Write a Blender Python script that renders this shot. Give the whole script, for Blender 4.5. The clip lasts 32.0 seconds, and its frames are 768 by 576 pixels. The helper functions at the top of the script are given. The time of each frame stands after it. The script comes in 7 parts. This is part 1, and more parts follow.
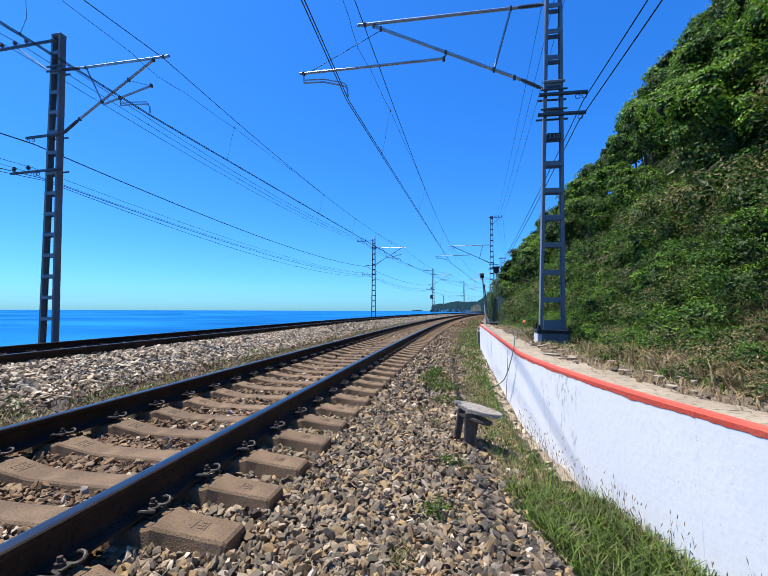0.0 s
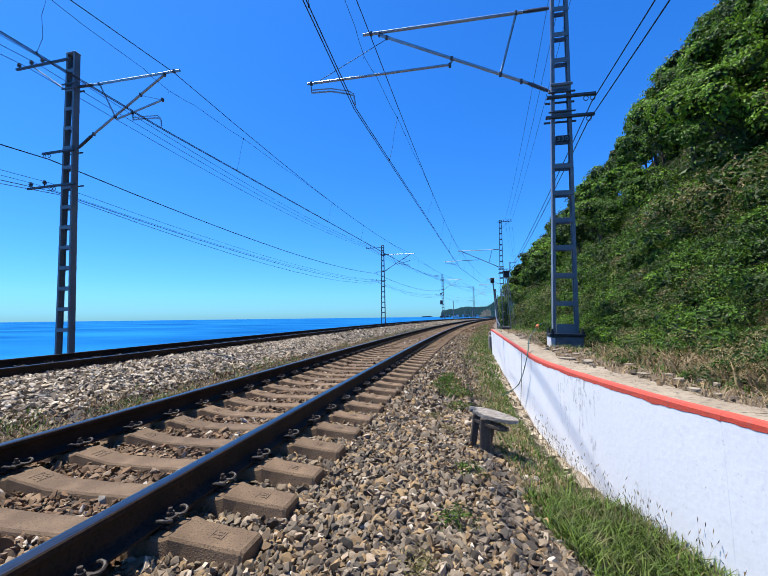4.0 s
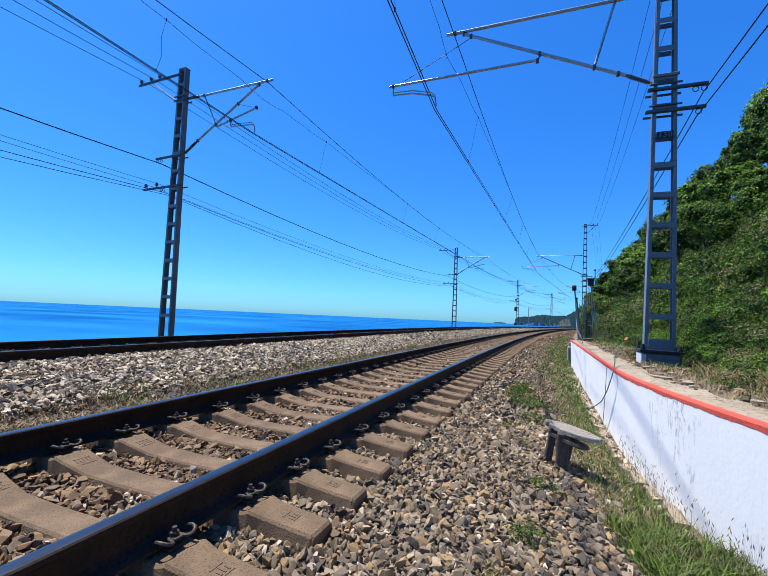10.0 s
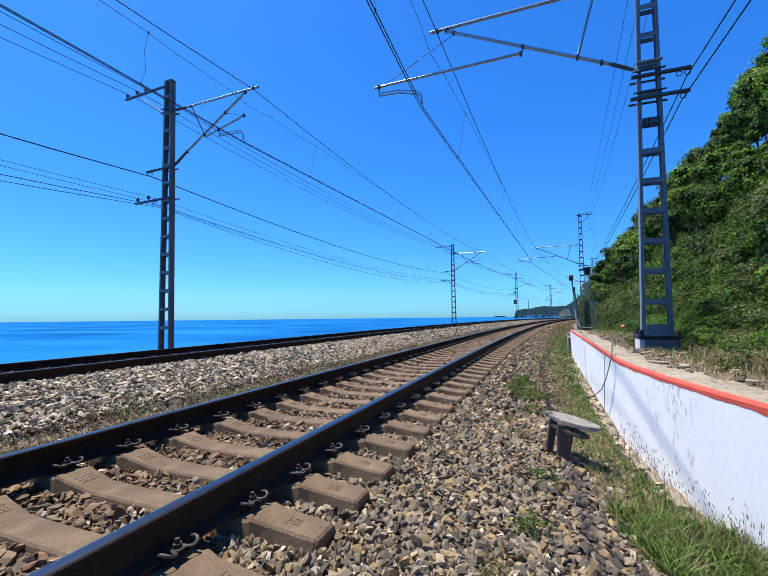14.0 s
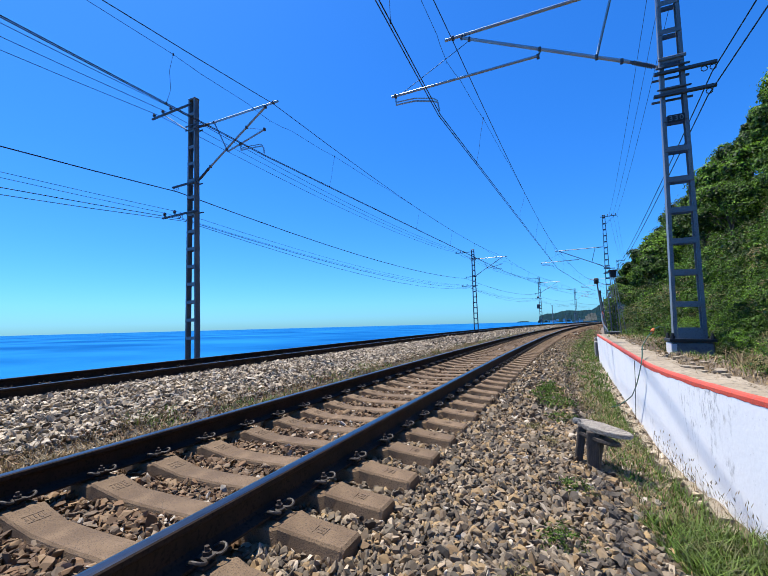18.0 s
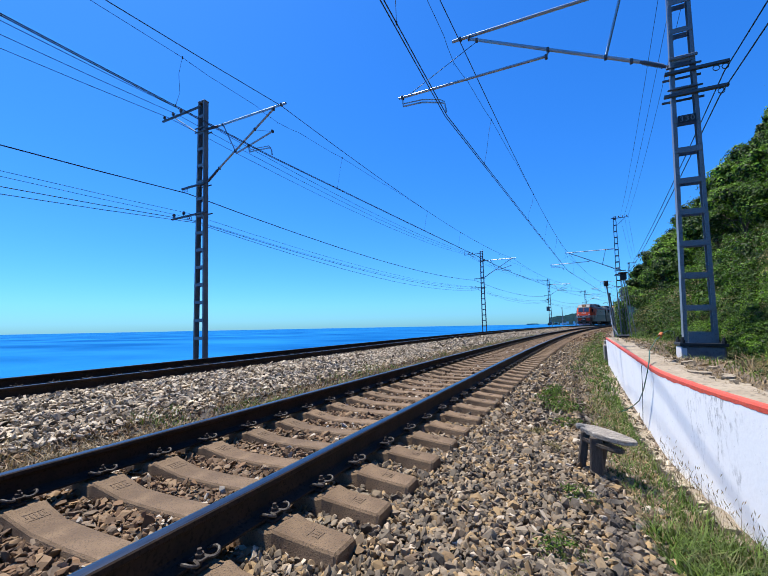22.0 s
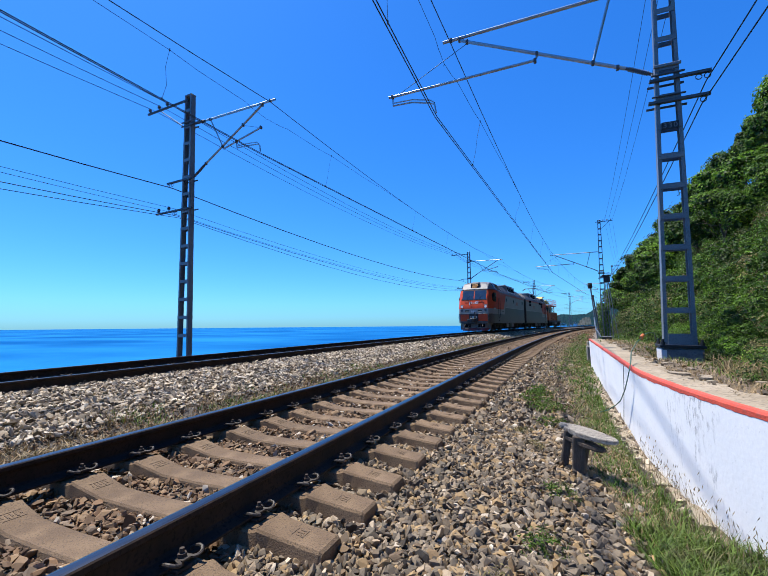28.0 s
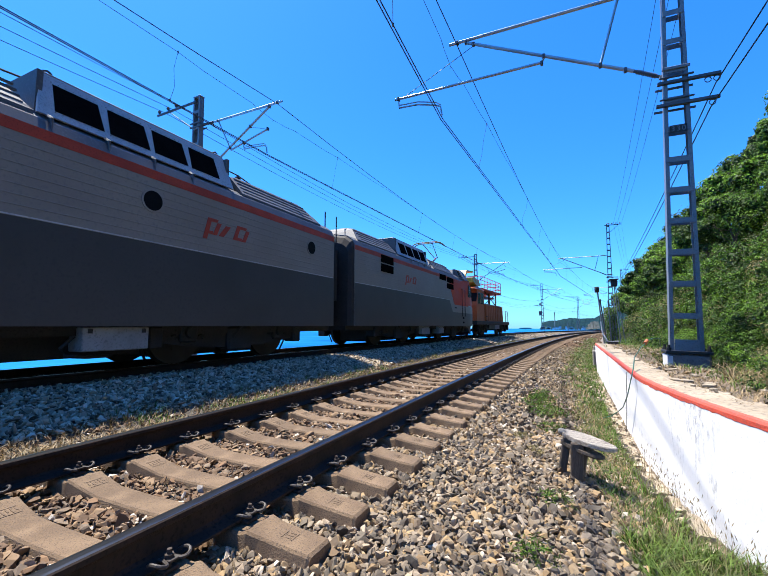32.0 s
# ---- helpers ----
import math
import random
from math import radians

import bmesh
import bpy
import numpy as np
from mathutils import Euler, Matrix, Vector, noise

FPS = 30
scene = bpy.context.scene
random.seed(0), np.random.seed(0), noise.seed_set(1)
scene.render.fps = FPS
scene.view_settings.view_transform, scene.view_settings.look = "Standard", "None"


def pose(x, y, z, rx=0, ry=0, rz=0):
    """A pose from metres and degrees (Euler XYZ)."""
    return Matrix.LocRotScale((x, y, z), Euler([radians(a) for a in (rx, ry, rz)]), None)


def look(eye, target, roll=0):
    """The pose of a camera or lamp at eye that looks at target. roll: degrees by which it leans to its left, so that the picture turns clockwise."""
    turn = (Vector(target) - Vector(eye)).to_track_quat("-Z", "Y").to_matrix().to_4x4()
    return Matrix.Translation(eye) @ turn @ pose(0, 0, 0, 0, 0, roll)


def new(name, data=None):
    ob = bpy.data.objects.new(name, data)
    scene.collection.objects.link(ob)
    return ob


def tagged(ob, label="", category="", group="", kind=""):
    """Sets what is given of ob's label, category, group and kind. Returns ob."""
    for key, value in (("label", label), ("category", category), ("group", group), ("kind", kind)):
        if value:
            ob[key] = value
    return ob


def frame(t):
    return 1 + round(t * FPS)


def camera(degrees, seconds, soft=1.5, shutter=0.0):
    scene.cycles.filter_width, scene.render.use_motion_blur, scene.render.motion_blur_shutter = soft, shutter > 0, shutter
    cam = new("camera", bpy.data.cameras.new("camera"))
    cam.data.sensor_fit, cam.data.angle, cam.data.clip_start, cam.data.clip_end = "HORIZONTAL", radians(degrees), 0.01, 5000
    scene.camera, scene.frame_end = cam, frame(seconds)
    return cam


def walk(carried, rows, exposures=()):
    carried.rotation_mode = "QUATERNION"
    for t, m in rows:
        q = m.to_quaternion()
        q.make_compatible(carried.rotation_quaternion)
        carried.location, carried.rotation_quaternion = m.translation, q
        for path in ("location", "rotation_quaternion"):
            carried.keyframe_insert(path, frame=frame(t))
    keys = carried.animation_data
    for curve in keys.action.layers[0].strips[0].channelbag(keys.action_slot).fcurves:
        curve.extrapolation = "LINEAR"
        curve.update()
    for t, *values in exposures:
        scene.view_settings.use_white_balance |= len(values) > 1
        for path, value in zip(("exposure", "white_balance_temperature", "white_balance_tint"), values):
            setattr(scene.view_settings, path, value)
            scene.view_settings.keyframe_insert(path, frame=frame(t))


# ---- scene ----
cam = camera(87.5, 32.0, soft=0.5)
PATH = [
    (0, (2.419, 0.064, 0.865), (2.059, 2.028, 0.977), 0.2),
    (0.5, (2.419, 0.055, 0.867), (2.091, 2.023, 0.996), -0.1),
    (1, (2.419, 0.057, 0.865), (2.108, 2.028, 1.005), -0.4),
    (1.5, (2.419, 0.068, 0.863), (2.114, 2.039, 1.011), -0.7),
    (2, (2.424, 0.072, 0.865), (2.124, 2.044, 1.02), -0.9),
    (2.5, (2.421, 0.075, 0.859), (2.122, 2.046, 1.019), -0.9),
    (4.5, (2.389, 0.066, 0.859), (1.914, 2.004, 0.999), -0.5),
    (5, (2.392, 0.054, 0.865), (1.843, 1.972, 1.008), -0.2),
    (5.5, (2.39, 0.048, 0.865), (1.79, 1.951, 1.001), 0.1),
    (6, (2.376, 0.042, 0.862), (1.731, 1.929, 1.008), 0.6),
    (6.5, (2.38, 0.048, 0.856), (1.694, 1.921, 1.001), 0.9),
    (7, (2.379, 0.051, 0.855), (1.666, 1.914, 0.999), 1.1),
    (7.5, (2.382, 0.054, 0.855), (1.654, 1.911, 0.996), 1.2),
    (8, (2.378, 0.057, 0.854), (1.635, 1.909, 0.99), 1.3),
    (8.5, (2.375, 0.06, 0.853), (1.622, 1.908, 0.994), 1.4),
    (9, (2.36, 0.054, 0.847), (1.587, 1.893, 0.986), 2.2),
    (9.5, (2.375, 0.067, 0.853), (1.611, 1.91, 0.997), 2.5),
    (10, (2.362, 0.067, 0.847), (1.619, 1.918, 0.994), 2.6),
    (10.5, (2.361, 0.068, 0.842), (1.599, 1.914, 0.958), 3.0),
    (11, (2.363, 0.064, 0.841), (1.584, 1.904, 0.933), 3.3),
    (11.5, (2.371, 0.07, 0.841), (1.578, 1.904, 0.918), 3.4),
    (12, (2.388, 0.058, 0.853), (1.6, 1.894, 0.952), 2.5),
    (12.5, (2.394, 0.065, 0.851), (1.611, 1.901, 0.973), 1.5),
    (13, (2.403, 0.074, 0.85), (1.636, 1.916, 0.979), 0.4),
    (13.5, (2.412, 0.074, 0.852), (1.66, 1.922, 0.991), -0.4),
    (14, (2.411, 0.072, 0.853), (1.674, 1.925, 1.001), -0.6),
    (14.5, (2.406, 0.067, 0.854), (1.651, 1.913, 1.003), -0.8),
    (15, (2.409, 0.064, 0.856), (1.63, 1.899, 1.016), -0.6),
    (15.5, (2.402, 0.057, 0.855), (1.593, 1.878, 1.021), -0.4),
    (17.5, (2.407, 0.062, 0.856), (1.571, 1.869, 1.053), -1.1),
    (18, (2.408, 0.066, 0.854), (1.579, 1.877, 1.04), -1.5),
    (18.5, (2.416, 0.068, 0.856), (1.598, 1.884, 1.037), -1.6),
    (19, (2.424, 0.086, 0.851), (1.619, 1.908, 1.033), -1.6),
    (19.5, (2.453, 0.108, 0.854), (1.651, 1.932, 1.03), -1.9),
    (20, (2.455, 0.111, 0.852), (1.651, 1.933, 1.036), -1.2),
    (20.5, (2.451, 0.108, 0.853), (1.633, 1.923, 1.041), -0.9),
    (21, (2.447, 0.103, 0.849), (1.606, 1.908, 1.035), -0.7),
    (21.5, (2.459, 0.099, 0.86), (1.602, 1.895, 1.053), -0.8),
    (22, (2.46, 0.106, 0.863), (1.593, 1.898, 1.056), -1.1),
    (22.5, (2.461, 0.102, 0.864), (1.564, 1.88, 1.051), -1.8),
    (23, (2.458, 0.105, 0.864), (1.571, 1.889, 1.046), -1.7),
    (23.5, (2.448, 0.104, 0.858), (1.586, 1.9, 1.035), -1.2),
    (24, (2.451, 0.106, 0.857), (1.612, 1.914, 1.022), -1.1),
    (24.5, (2.452, 0.106, 0.859), (1.628, 1.922, 1.011), -1.4),
    (25, (2.451, 0.113, 0.859), (1.637, 1.935, 0.997), -1.6),
    (25.5, (2.451, 0.12, 0.856), (1.64, 1.943, 0.988), -1.5),
    (27.5, (2.451, 0.104, 0.859), (1.623, 1.916, 1.038), -0.6),
    (28, (2.455, 0.103, 0.859), (1.645, 1.922, 1.048), -0.5),
    (28.5, (2.456, 0.095, 0.861), (1.66, 1.918, 1.069), -0.6),
    (29, (2.463, 0.1, 0.86), (1.664, 1.921, 1.079), -0.8),
    (29.5, (2.465, 0.089, 0.863), (1.647, 1.9, 1.09), -0.7),
    (30, (2.472, 0.088, 0.864), (1.64, 1.893, 1.084), -0.4),
    (30.5, (2.471, 0.081, 0.859), (1.627, 1.881, 1.077), -0.2),
    (31, (2.48, 0.094, 0.858), (1.639, 1.895, 1.083), -0.2),
    (31.5, (2.51, 0.143, 0.853), (1.669, 1.944, 1.066), 0.1),
    (32, (2.519, 0.141, 0.867), (1.678, 1.945, 1.064), 0.2),
]
walk(cam, [(t, look(eye, target, roll)) for t, eye, target, roll in PATH],
     exposures=[(0, 0.75), (3.5, 0.73), (6, 0.70), (29.5, 0.70), (30.5, 0.76), (31.3, 0.98), (32, 1.25)])
# ---------- light ----------
SUN_TO = Vector((-0.40, 0.05, 1.0)).normalized()
world = bpy.data.worlds.new("sky")
scene.world = world
world.use_nodes = True
wn, wl = world.node_tree.nodes, world.node_tree.links
sky = wn.new("ShaderNodeTexSky")
sky.sky_type = "NISHITA"
sky.sun_disc = False
sky.sun_elevation = math.asin(SUN_TO.z)
sky.sun_rotation = math.atan2(SUN_TO.x, SUN_TO.y)
sky.air_density, sky.dust_density, sky.ozone_density = 1.0, 0.52, 4.0
vivid = wn.new("ShaderNodeHueSaturation")
vivid.inputs["Saturation"].default_value = 1.4
deep = wn.new("ShaderNodeVectorMath")
deep.operation = "MULTIPLY"
deep.inputs[1].default_value = (0.35, 0.84, 1.40)
even = wn.new("ShaderNodeGamma")
even.inputs["Gamma"].default_value = 0.8
wl.new(sky.outputs[0], even.inputs["Color"])
wl.new(even.outputs[0], vivid.inputs["Color"])
wl.new(vivid.outputs[0], deep.inputs[0])
wl.new(deep.outputs[0], wn["Background"].inputs["Color"])
wn["Background"].inputs["Strength"].default_value = 0.134
sun = new("sun", bpy.data.lights.new("sun", "SUN"))
sun.data.energy, sun.data.angle, sun.data.color = 5.0, radians(0.53), (1.0, 0.94, 0.84)
sun.matrix_world = look(SUN_TO * 50, (0, 0, 0))


# ---------- materials ----------
ALBEDO_SCALE = 0.75      # scales down every non-metal colour; exposure makes up for it, so shade falls deeper


def mat(name, a, b=None, scale=3.0, fine=40.0, rough=0.8, metal=0.0, bump=0.3, c=None, island=0.0, per_object=0.0,
        spec=0.5, size=0.01, leaf=0.0, stretch=(1, 1, 1), mid=0.5):
    """A node material: a and b mixed by coarse noise, c in fine specks; island/per_object: variation piece by piece."""
    m = bpy.data.materials.new(name)
    m.use_nodes = True
    n, l = m.node_tree.nodes, m.node_tree.links
    p = n["Principled BSDF"]
    b = b or tuple(v * 0.7 for v in a)
    c = c or tuple(v * 0.6 for v in a)
    if metal < 0.5:
        a, b, c = (tuple(v * ALBEDO_SCALE for v in q) for q in (a, b, c))
    co = n.new("ShaderNodeTexCoord")
    mp = n.new("ShaderNodeMapping")
    mp.inputs["Scale"].default_value = stretch
    l.new(co.outputs["Object"], mp.inputs["Vector"])
    big, small = n.new("ShaderNodeTexNoise"), n.new("ShaderNodeTexNoise")
    for t, s in ((big, scale), (small, fine)):
        t.inputs["Scale"].default_value, t.inputs["Detail"].default_value = s, 5
        l.new(mp.outputs[0], t.inputs["Vector"])
    ramp = n.new("ShaderNodeMapRange")
    ramp.inputs["From Min"].default_value, ramp.inputs["From Max"].default_value = mid - 0.15, mid + 0.15
    l.new(big.outputs["Fac"], ramp.inputs["Value"])
    mix = n.new("ShaderNodeMix")
    mix.data_type = "RGBA"
    mix.inputs["A"].default_value, mix.inputs["B"].default_value = (*a, 1), (*b, 1)
    l.new(ramp.outputs[0], mix.inputs["Factor"])
    out = mix.outputs["Result"]
    r2 = n.new("ShaderNodeMapRange")
    r2.inputs["From Min"].default_value, r2.inputs["From Max"].default_value = 0.52, 0.68
    l.new(small.outputs["Fac"], r2.inputs["Value"])
    m2 = n.new("ShaderNodeMix")
    m2.data_type = "RGBA"
    m2.inputs["B"].default_value = (*c, 1)
    l.new(r2.outputs[0], m2.inputs["Factor"])
    l.new(out, m2.inputs["A"])
    out = m2.outputs["Result"]
    if island or per_object:
        src = n.new("ShaderNodeNewGeometry").outputs["Random Per Island"] if island else n.new("ShaderNodeObjectInfo").outputs["Random"]
        amount = island or per_object
        hs = n.new("ShaderNodeHueSaturation")
        v = n.new("ShaderNodeMapRange")
        v.inputs["To Min"].default_value, v.inputs["To Max"].default_value = 1 - amount, 1 + amount
        l.new(src, v.inputs["Value"])
        l.new(v.outputs[0], hs.inputs["Value"])
        l.new(out, hs.inputs["Color"])
        out = hs.outputs["Color"]
    l.new(out, p.inputs["Base Color"])
    p.inputs["Roughness"].default_value, p.inputs["Metallic"].default_value = rough, metal
    p.inputs["Specular IOR Level"].default_value = spec
    if bump:
        bp = n.new("ShaderNodeBump")
        bp.inputs["Strength"].default_value, bp.inputs["Distance"].default_value = bump, size
        l.new(small.outputs["Fac"], bp.inputs["Height"])
        l.new(bp.outputs[0], p.inputs["Normal"])
    if leaf:
        tr, ms = n.new("ShaderNodeBsdfTranslucent"), n.new("ShaderNodeMixShader")
        l.new(out, tr.inputs["Color"])
        ms.inputs[0].default_value = leaf
        l.new(p.outputs[0], ms.inputs[1])
        l.new(tr.outputs[0], ms.inputs[2])
        l.new(ms.outputs[0], n["Material Output"].inputs["Surface"])
    return m


def stone_mat(name, stops, rough=0.85, single=False):
    """Broken stone: each piece takes its own colour from the stops."""
    m = mat(name, (0.3, 0.3, 0.3), rough=rough, bump=0.5, fine=60, size=0.004)
    n, l = m.node_tree.nodes, m.node_tree.links
    g, r, mx = n.new("ShaderNodeNewGeometry"), n.new("ShaderNodeValToRGB"), n.new("ShaderNodeMix")
    r.color_ramp.interpolation = "LINEAR"
    while len(r.color_ramp.elements) < len(stops):
        r.color_ramp.elements.new(0.5)
    for i, (e, (at, col)) in enumerate(zip(r.color_ramp.elements, stops)):
        e.position, e.color = at, (*(v * ALBEDO_SCALE for v in col), 1)
    l.new(n.new("ShaderNodeObjectInfo").outputs["Random"] if single else g.outputs["Random Per Island"], r.inputs[0])
    mx.data_type, mx.blend_type = "RGBA", "MULTIPLY"
    mx.inputs["Factor"].default_value = 0.5
    old = n["Principled BSDF"].inputs["Base Color"].links[0].from_socket
    gain = n.new("ShaderNodeVectorMath")
    gain.operation = "SCALE"
    gain.inputs["Scale"].default_value = 3.2 / ALBEDO_SCALE
    l.new(old, gain.inputs[0])
    l.new(r.outputs[0], mx.inputs["A"])
    l.new(gain.outputs[0], mx.inputs["B"])
    l.new(mx.outputs["Result"], n["Principled BSDF"].inputs["Base Color"])
    return m


def glow(name, col, strength):
    m = bpy.data.materials.new(name)
    m.use_nodes = True
    p = m.node_tree.nodes["Principled BSDF"]
    p.inputs["Base Color"].default_value = (*col, 1)
    p.inputs["Emission Color"].default_value, p.inputs["Emission Strength"].default_value = (*col, 1), strength
    return m


M_EARTH = mat("dry_earth", (0.22, 0.155, 0.10), (0.13, 0.095, 0.062), scale=1.6, fine=25, bump=0.9, size=0.03, c=(0.25, 0.21, 0.16))
# Undergrowth coloured near-black: the deep shade under the foliage is painted in.
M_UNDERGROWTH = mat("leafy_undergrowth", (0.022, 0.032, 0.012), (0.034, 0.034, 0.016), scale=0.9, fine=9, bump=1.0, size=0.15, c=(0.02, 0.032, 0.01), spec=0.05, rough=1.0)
# Bed coloured dark so that gaps between the stones hold painted-in shade.
M_BALLAST = mat("ballast_bed", (0.075, 0.055, 0.038), (0.04, 0.03, 0.021), scale=2, fine=30, bump=1.0, size=0.04, c=(0.16, 0.135, 0.105))
STONE_COLOURS = [(0.0, (0.047, 0.036, 0.026)), (0.2, (0.243, 0.187, 0.124)), (0.36, (0.46, 0.305, 0.14)), (0.5, (0.135, 0.082, 0.041)), (0.66, (0.385, 0.302, 0.2)), (0.8, (0.103, 0.083, 0.058)), (0.94, (0.48, 0.362, 0.234)), (1.0, (0.774, 0.673, 0.521))]
M_STONE = stone_mat("track_stone", STONE_COLOURS)
M_STONE_SINGLE = stone_mat("loose_track_stone", STONE_COLOURS, single=True)
M_STONE_RUST = stone_mat("rust_stained_stone", [(0.0, (0.0741, 0.0456, 0.0244)), (0.3, (0.272, 0.151, 0.0691)), (0.5, (0.148, 0.0863, 0.0447)), (0.7, (0.375, 0.237, 0.118)), (0.86, (0.187, 0.128, 0.0772)), (0.95, (0.385, 0.282, 0.182)), (0.9, (0.494, 0.409, 0.301)), (1.0, (0.72, 0.63, 0.5))])
M_STONE_PALE = stone_mat("pale_stone", [(0.0, (0.075, 0.056, 0.037)), (0.22, (0.305, 0.235, 0.154)), (0.6, (0.61, 0.492, 0.338)), (1.0, (0.8, 0.69, 0.52))])
M_SLEEPER = mat("stained_concrete", (0.27, 0.178, 0.1), (0.165, 0.105, 0.058), scale=6, fine=120, rough=0.92, bump=0.6, c=(0.1, 0.068, 0.043), per_object=0.16)
# Darker concrete: the cast marks' slight relief shadow is put into the colour.
M_CASTMARK = mat("dirt_filled_concrete", (0.19, 0.128, 0.077), (0.14, 0.095, 0.058), scale=9, fine=80, rough=0.95, bump=0.4)
M_RAIL = mat("rusty_rail_steel", (0.03, 0.023, 0.019), (0.055, 0.034, 0.024), scale=6, fine=60, rough=0.8, bump=0.3, size=0.003, spec=0.2)
M_RAILTOP = mat("polished_rail_steel", (0.105, 0.108, 0.114), (0.075, 0.078, 0.083), scale=3, fine=50, rough=0.3, metal=1.0, bump=0.02, stretch=(1, 0.1, 1))
M_CLIP = mat("rusty_iron", (0.06, 0.04, 0.03), (0.035, 0.026, 0.021), scale=20, fine=120, rough=0.8, bump=0.4, size=0.003)
M_SPRING = mat("worn_spring_steel", (0.055, 0.042, 0.034), (0.035, 0.028, 0.023), scale=20, fine=120, rough=0.6, bump=0.3, size=0.003)
M_STEEL = mat("grey_painted_steel", (0.235, 0.26, 0.285), (0.18, 0.20, 0.225), scale=2, fine=50, rough=0.45, bump=0.06, c=(0.13, 0.14, 0.15))
M_GALV = mat("galvanised_tube", (0.42, 0.44, 0.46), (0.34, 0.36, 0.38), scale=4, fine=60, rough=0.45, metal=0.85, bump=0.05)
M_WIRE = mat("dark_wire", (0.035, 0.04, 0.05), (0.025, 0.028, 0.035), rough=0.6, bump=0)
M_INSUL = mat("grey_brown_insulator", (0.11, 0.095, 0.1), rough=0.35, bump=0)
M_WHITE = mat("whitewashed_concrete", (0.80, 0.80, 0.82), (0.74, 0.75, 0.78), scale=1.6, fine=30, rough=0.85, bump=0.25, c=(0.72, 0.72, 0.75), size=0.004)


def streaked(m):
    """Dark run-off streaks and specks on the whitewash."""
    n, l = m.node_tree.nodes, m.node_tree.links
    p = n["Principled BSDF"]
    co = n.new("ShaderNodeTexCoord")
    masks = []
    for sc, stretch, lo, hi in ((32.0, (1, 1, 0.3), 0.5, 0.62), (1.5, (1, 1, 0.4), 0.535, 0.63), (42.0, (1, 1, 0.7), 0.62, 0.68)):
        mp, t, r = n.new("ShaderNodeMapping"), n.new("ShaderNodeTexNoise"), n.new("ShaderNodeMapRange")
        mp.inputs["Scale"].default_value = stretch
        t.inputs["Scale"].default_value, t.inputs["Detail"].default_value = sc, 10
        t.inputs["Roughness"].default_value = 0.72
        r.inputs["From Min"].default_value, r.inputs["From Max"].default_value = lo, hi
        l.new(co.outputs["Object"], mp.inputs["Vector"])
        l.new(mp.outputs[0], t.inputs["Vector"])
        l.new(t.outputs["Fac"], r.inputs["Value"])
        masks.append(r.outputs[0])
    both = n.new("ShaderNodeMath")
    both.operation = "MULTIPLY"
    l.new(masks[0], both.inputs[0])
    l.new(masks[1], both.inputs[1])
    add = n.new("ShaderNodeMath")
    add.operation, add.use_clamp = "MULTIPLY_ADD", True
    add.inputs[1].default_value = 0.5
    l.new(masks[2], add.inputs[0])
    l.new(both.outputs[0], add.inputs[2])
    mx = n.new("ShaderNodeMix")
    mx.data_type = "RGBA"
    mx.inputs["B"].default_value = (0.27, 0.27, 0.275, 1)
    l.new(p.inputs["Base Color"].links[0].from_socket, mx.inputs["A"])
    l.new(add.outputs[0], mx.inputs["Factor"])
    l.new(mx.outputs["Result"], p.inputs["Base Color"])
    return m


M_WALL = streaked(mat("streaked_whitewash", (1.06, 1.06, 1.06), (0.99, 1.0, 1.01), scale=1.6, fine=30, rough=0.85, bump=0.3, c=(0.98, 0.98, 0.99), size=0.004))
M_RED = mat("red_edge_paint", (0.72, 0.10, 0.055), (0.66, 0.075, 0.04), scale=4, fine=40, rough=0.7, bump=0.4, c=(0.5, 0.1, 0.07))
M_COPING = mat("sandy_coping_concrete", (0.47, 0.39, 0.28), (0.36, 0.29, 0.2), scale=3, fine=26, rough=0.95, bump=0.9, size=0.02, c=(0.22, 0.18, 0.13))
M_CONC = mat("old_concrete", (0.36, 0.33, 0.28), (0.25, 0.23, 0.19), scale=3, fine=40, rough=0.9, bump=0.6, c=(0.17, 0.15, 0.12))
M_WOOD = mat("weathered_wood", (0.5, 0.45, 0.37), (0.22, 0.19, 0.155), scale=8, fine=60, rough=0.85, bump=0.7, stretch=(1, 6, 6), c=(0.1, 0.08, 0.07))
M_BLACK = mat("black_iron", (0.018, 0.018, 0.02), (0.03, 0.028, 0.027), rough=0.6, bump=0.1)
M_HOSE = mat("green_hose", (0.03, 0.15, 0.09), (0.02, 0.10, 0.07), rough=0.45, bump=0)
M_ORANGE = mat("orange_plastic", (0.75, 0.2, 0.03), rough=0.5, bump=0)
M_LEAF = [mat("leaf_%s" % k, a, b, scale=0.7, fine=6, rough=0.55, bump=0, island=0.45, leaf=0.25, c=c, spec=0.25) for k, a, b, c in (
    ("bright", (0.21, 0.40, 0.03), (0.15, 0.30, 0.024), (0.27, 0.44, 0.045)),
    ("mid", (0.112, 0.23, 0.024), (0.076, 0.165, 0.019), (0.15, 0.27, 0.032)),
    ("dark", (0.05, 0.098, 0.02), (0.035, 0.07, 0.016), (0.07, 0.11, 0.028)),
    ("dry", (0.30, 0.245, 0.105), (0.19, 0.185, 0.065), (0.38, 0.30, 0.15)))]
M_GRASS = mat("grass", (0.088, 0.185, 0.018), (0.13, 0.185, 0.03), scale=1.0, fine=8, rough=0.6, bump=0, island=0.6, leaf=0.3, c=(0.16, 0.16, 0.06), spec=0.3)
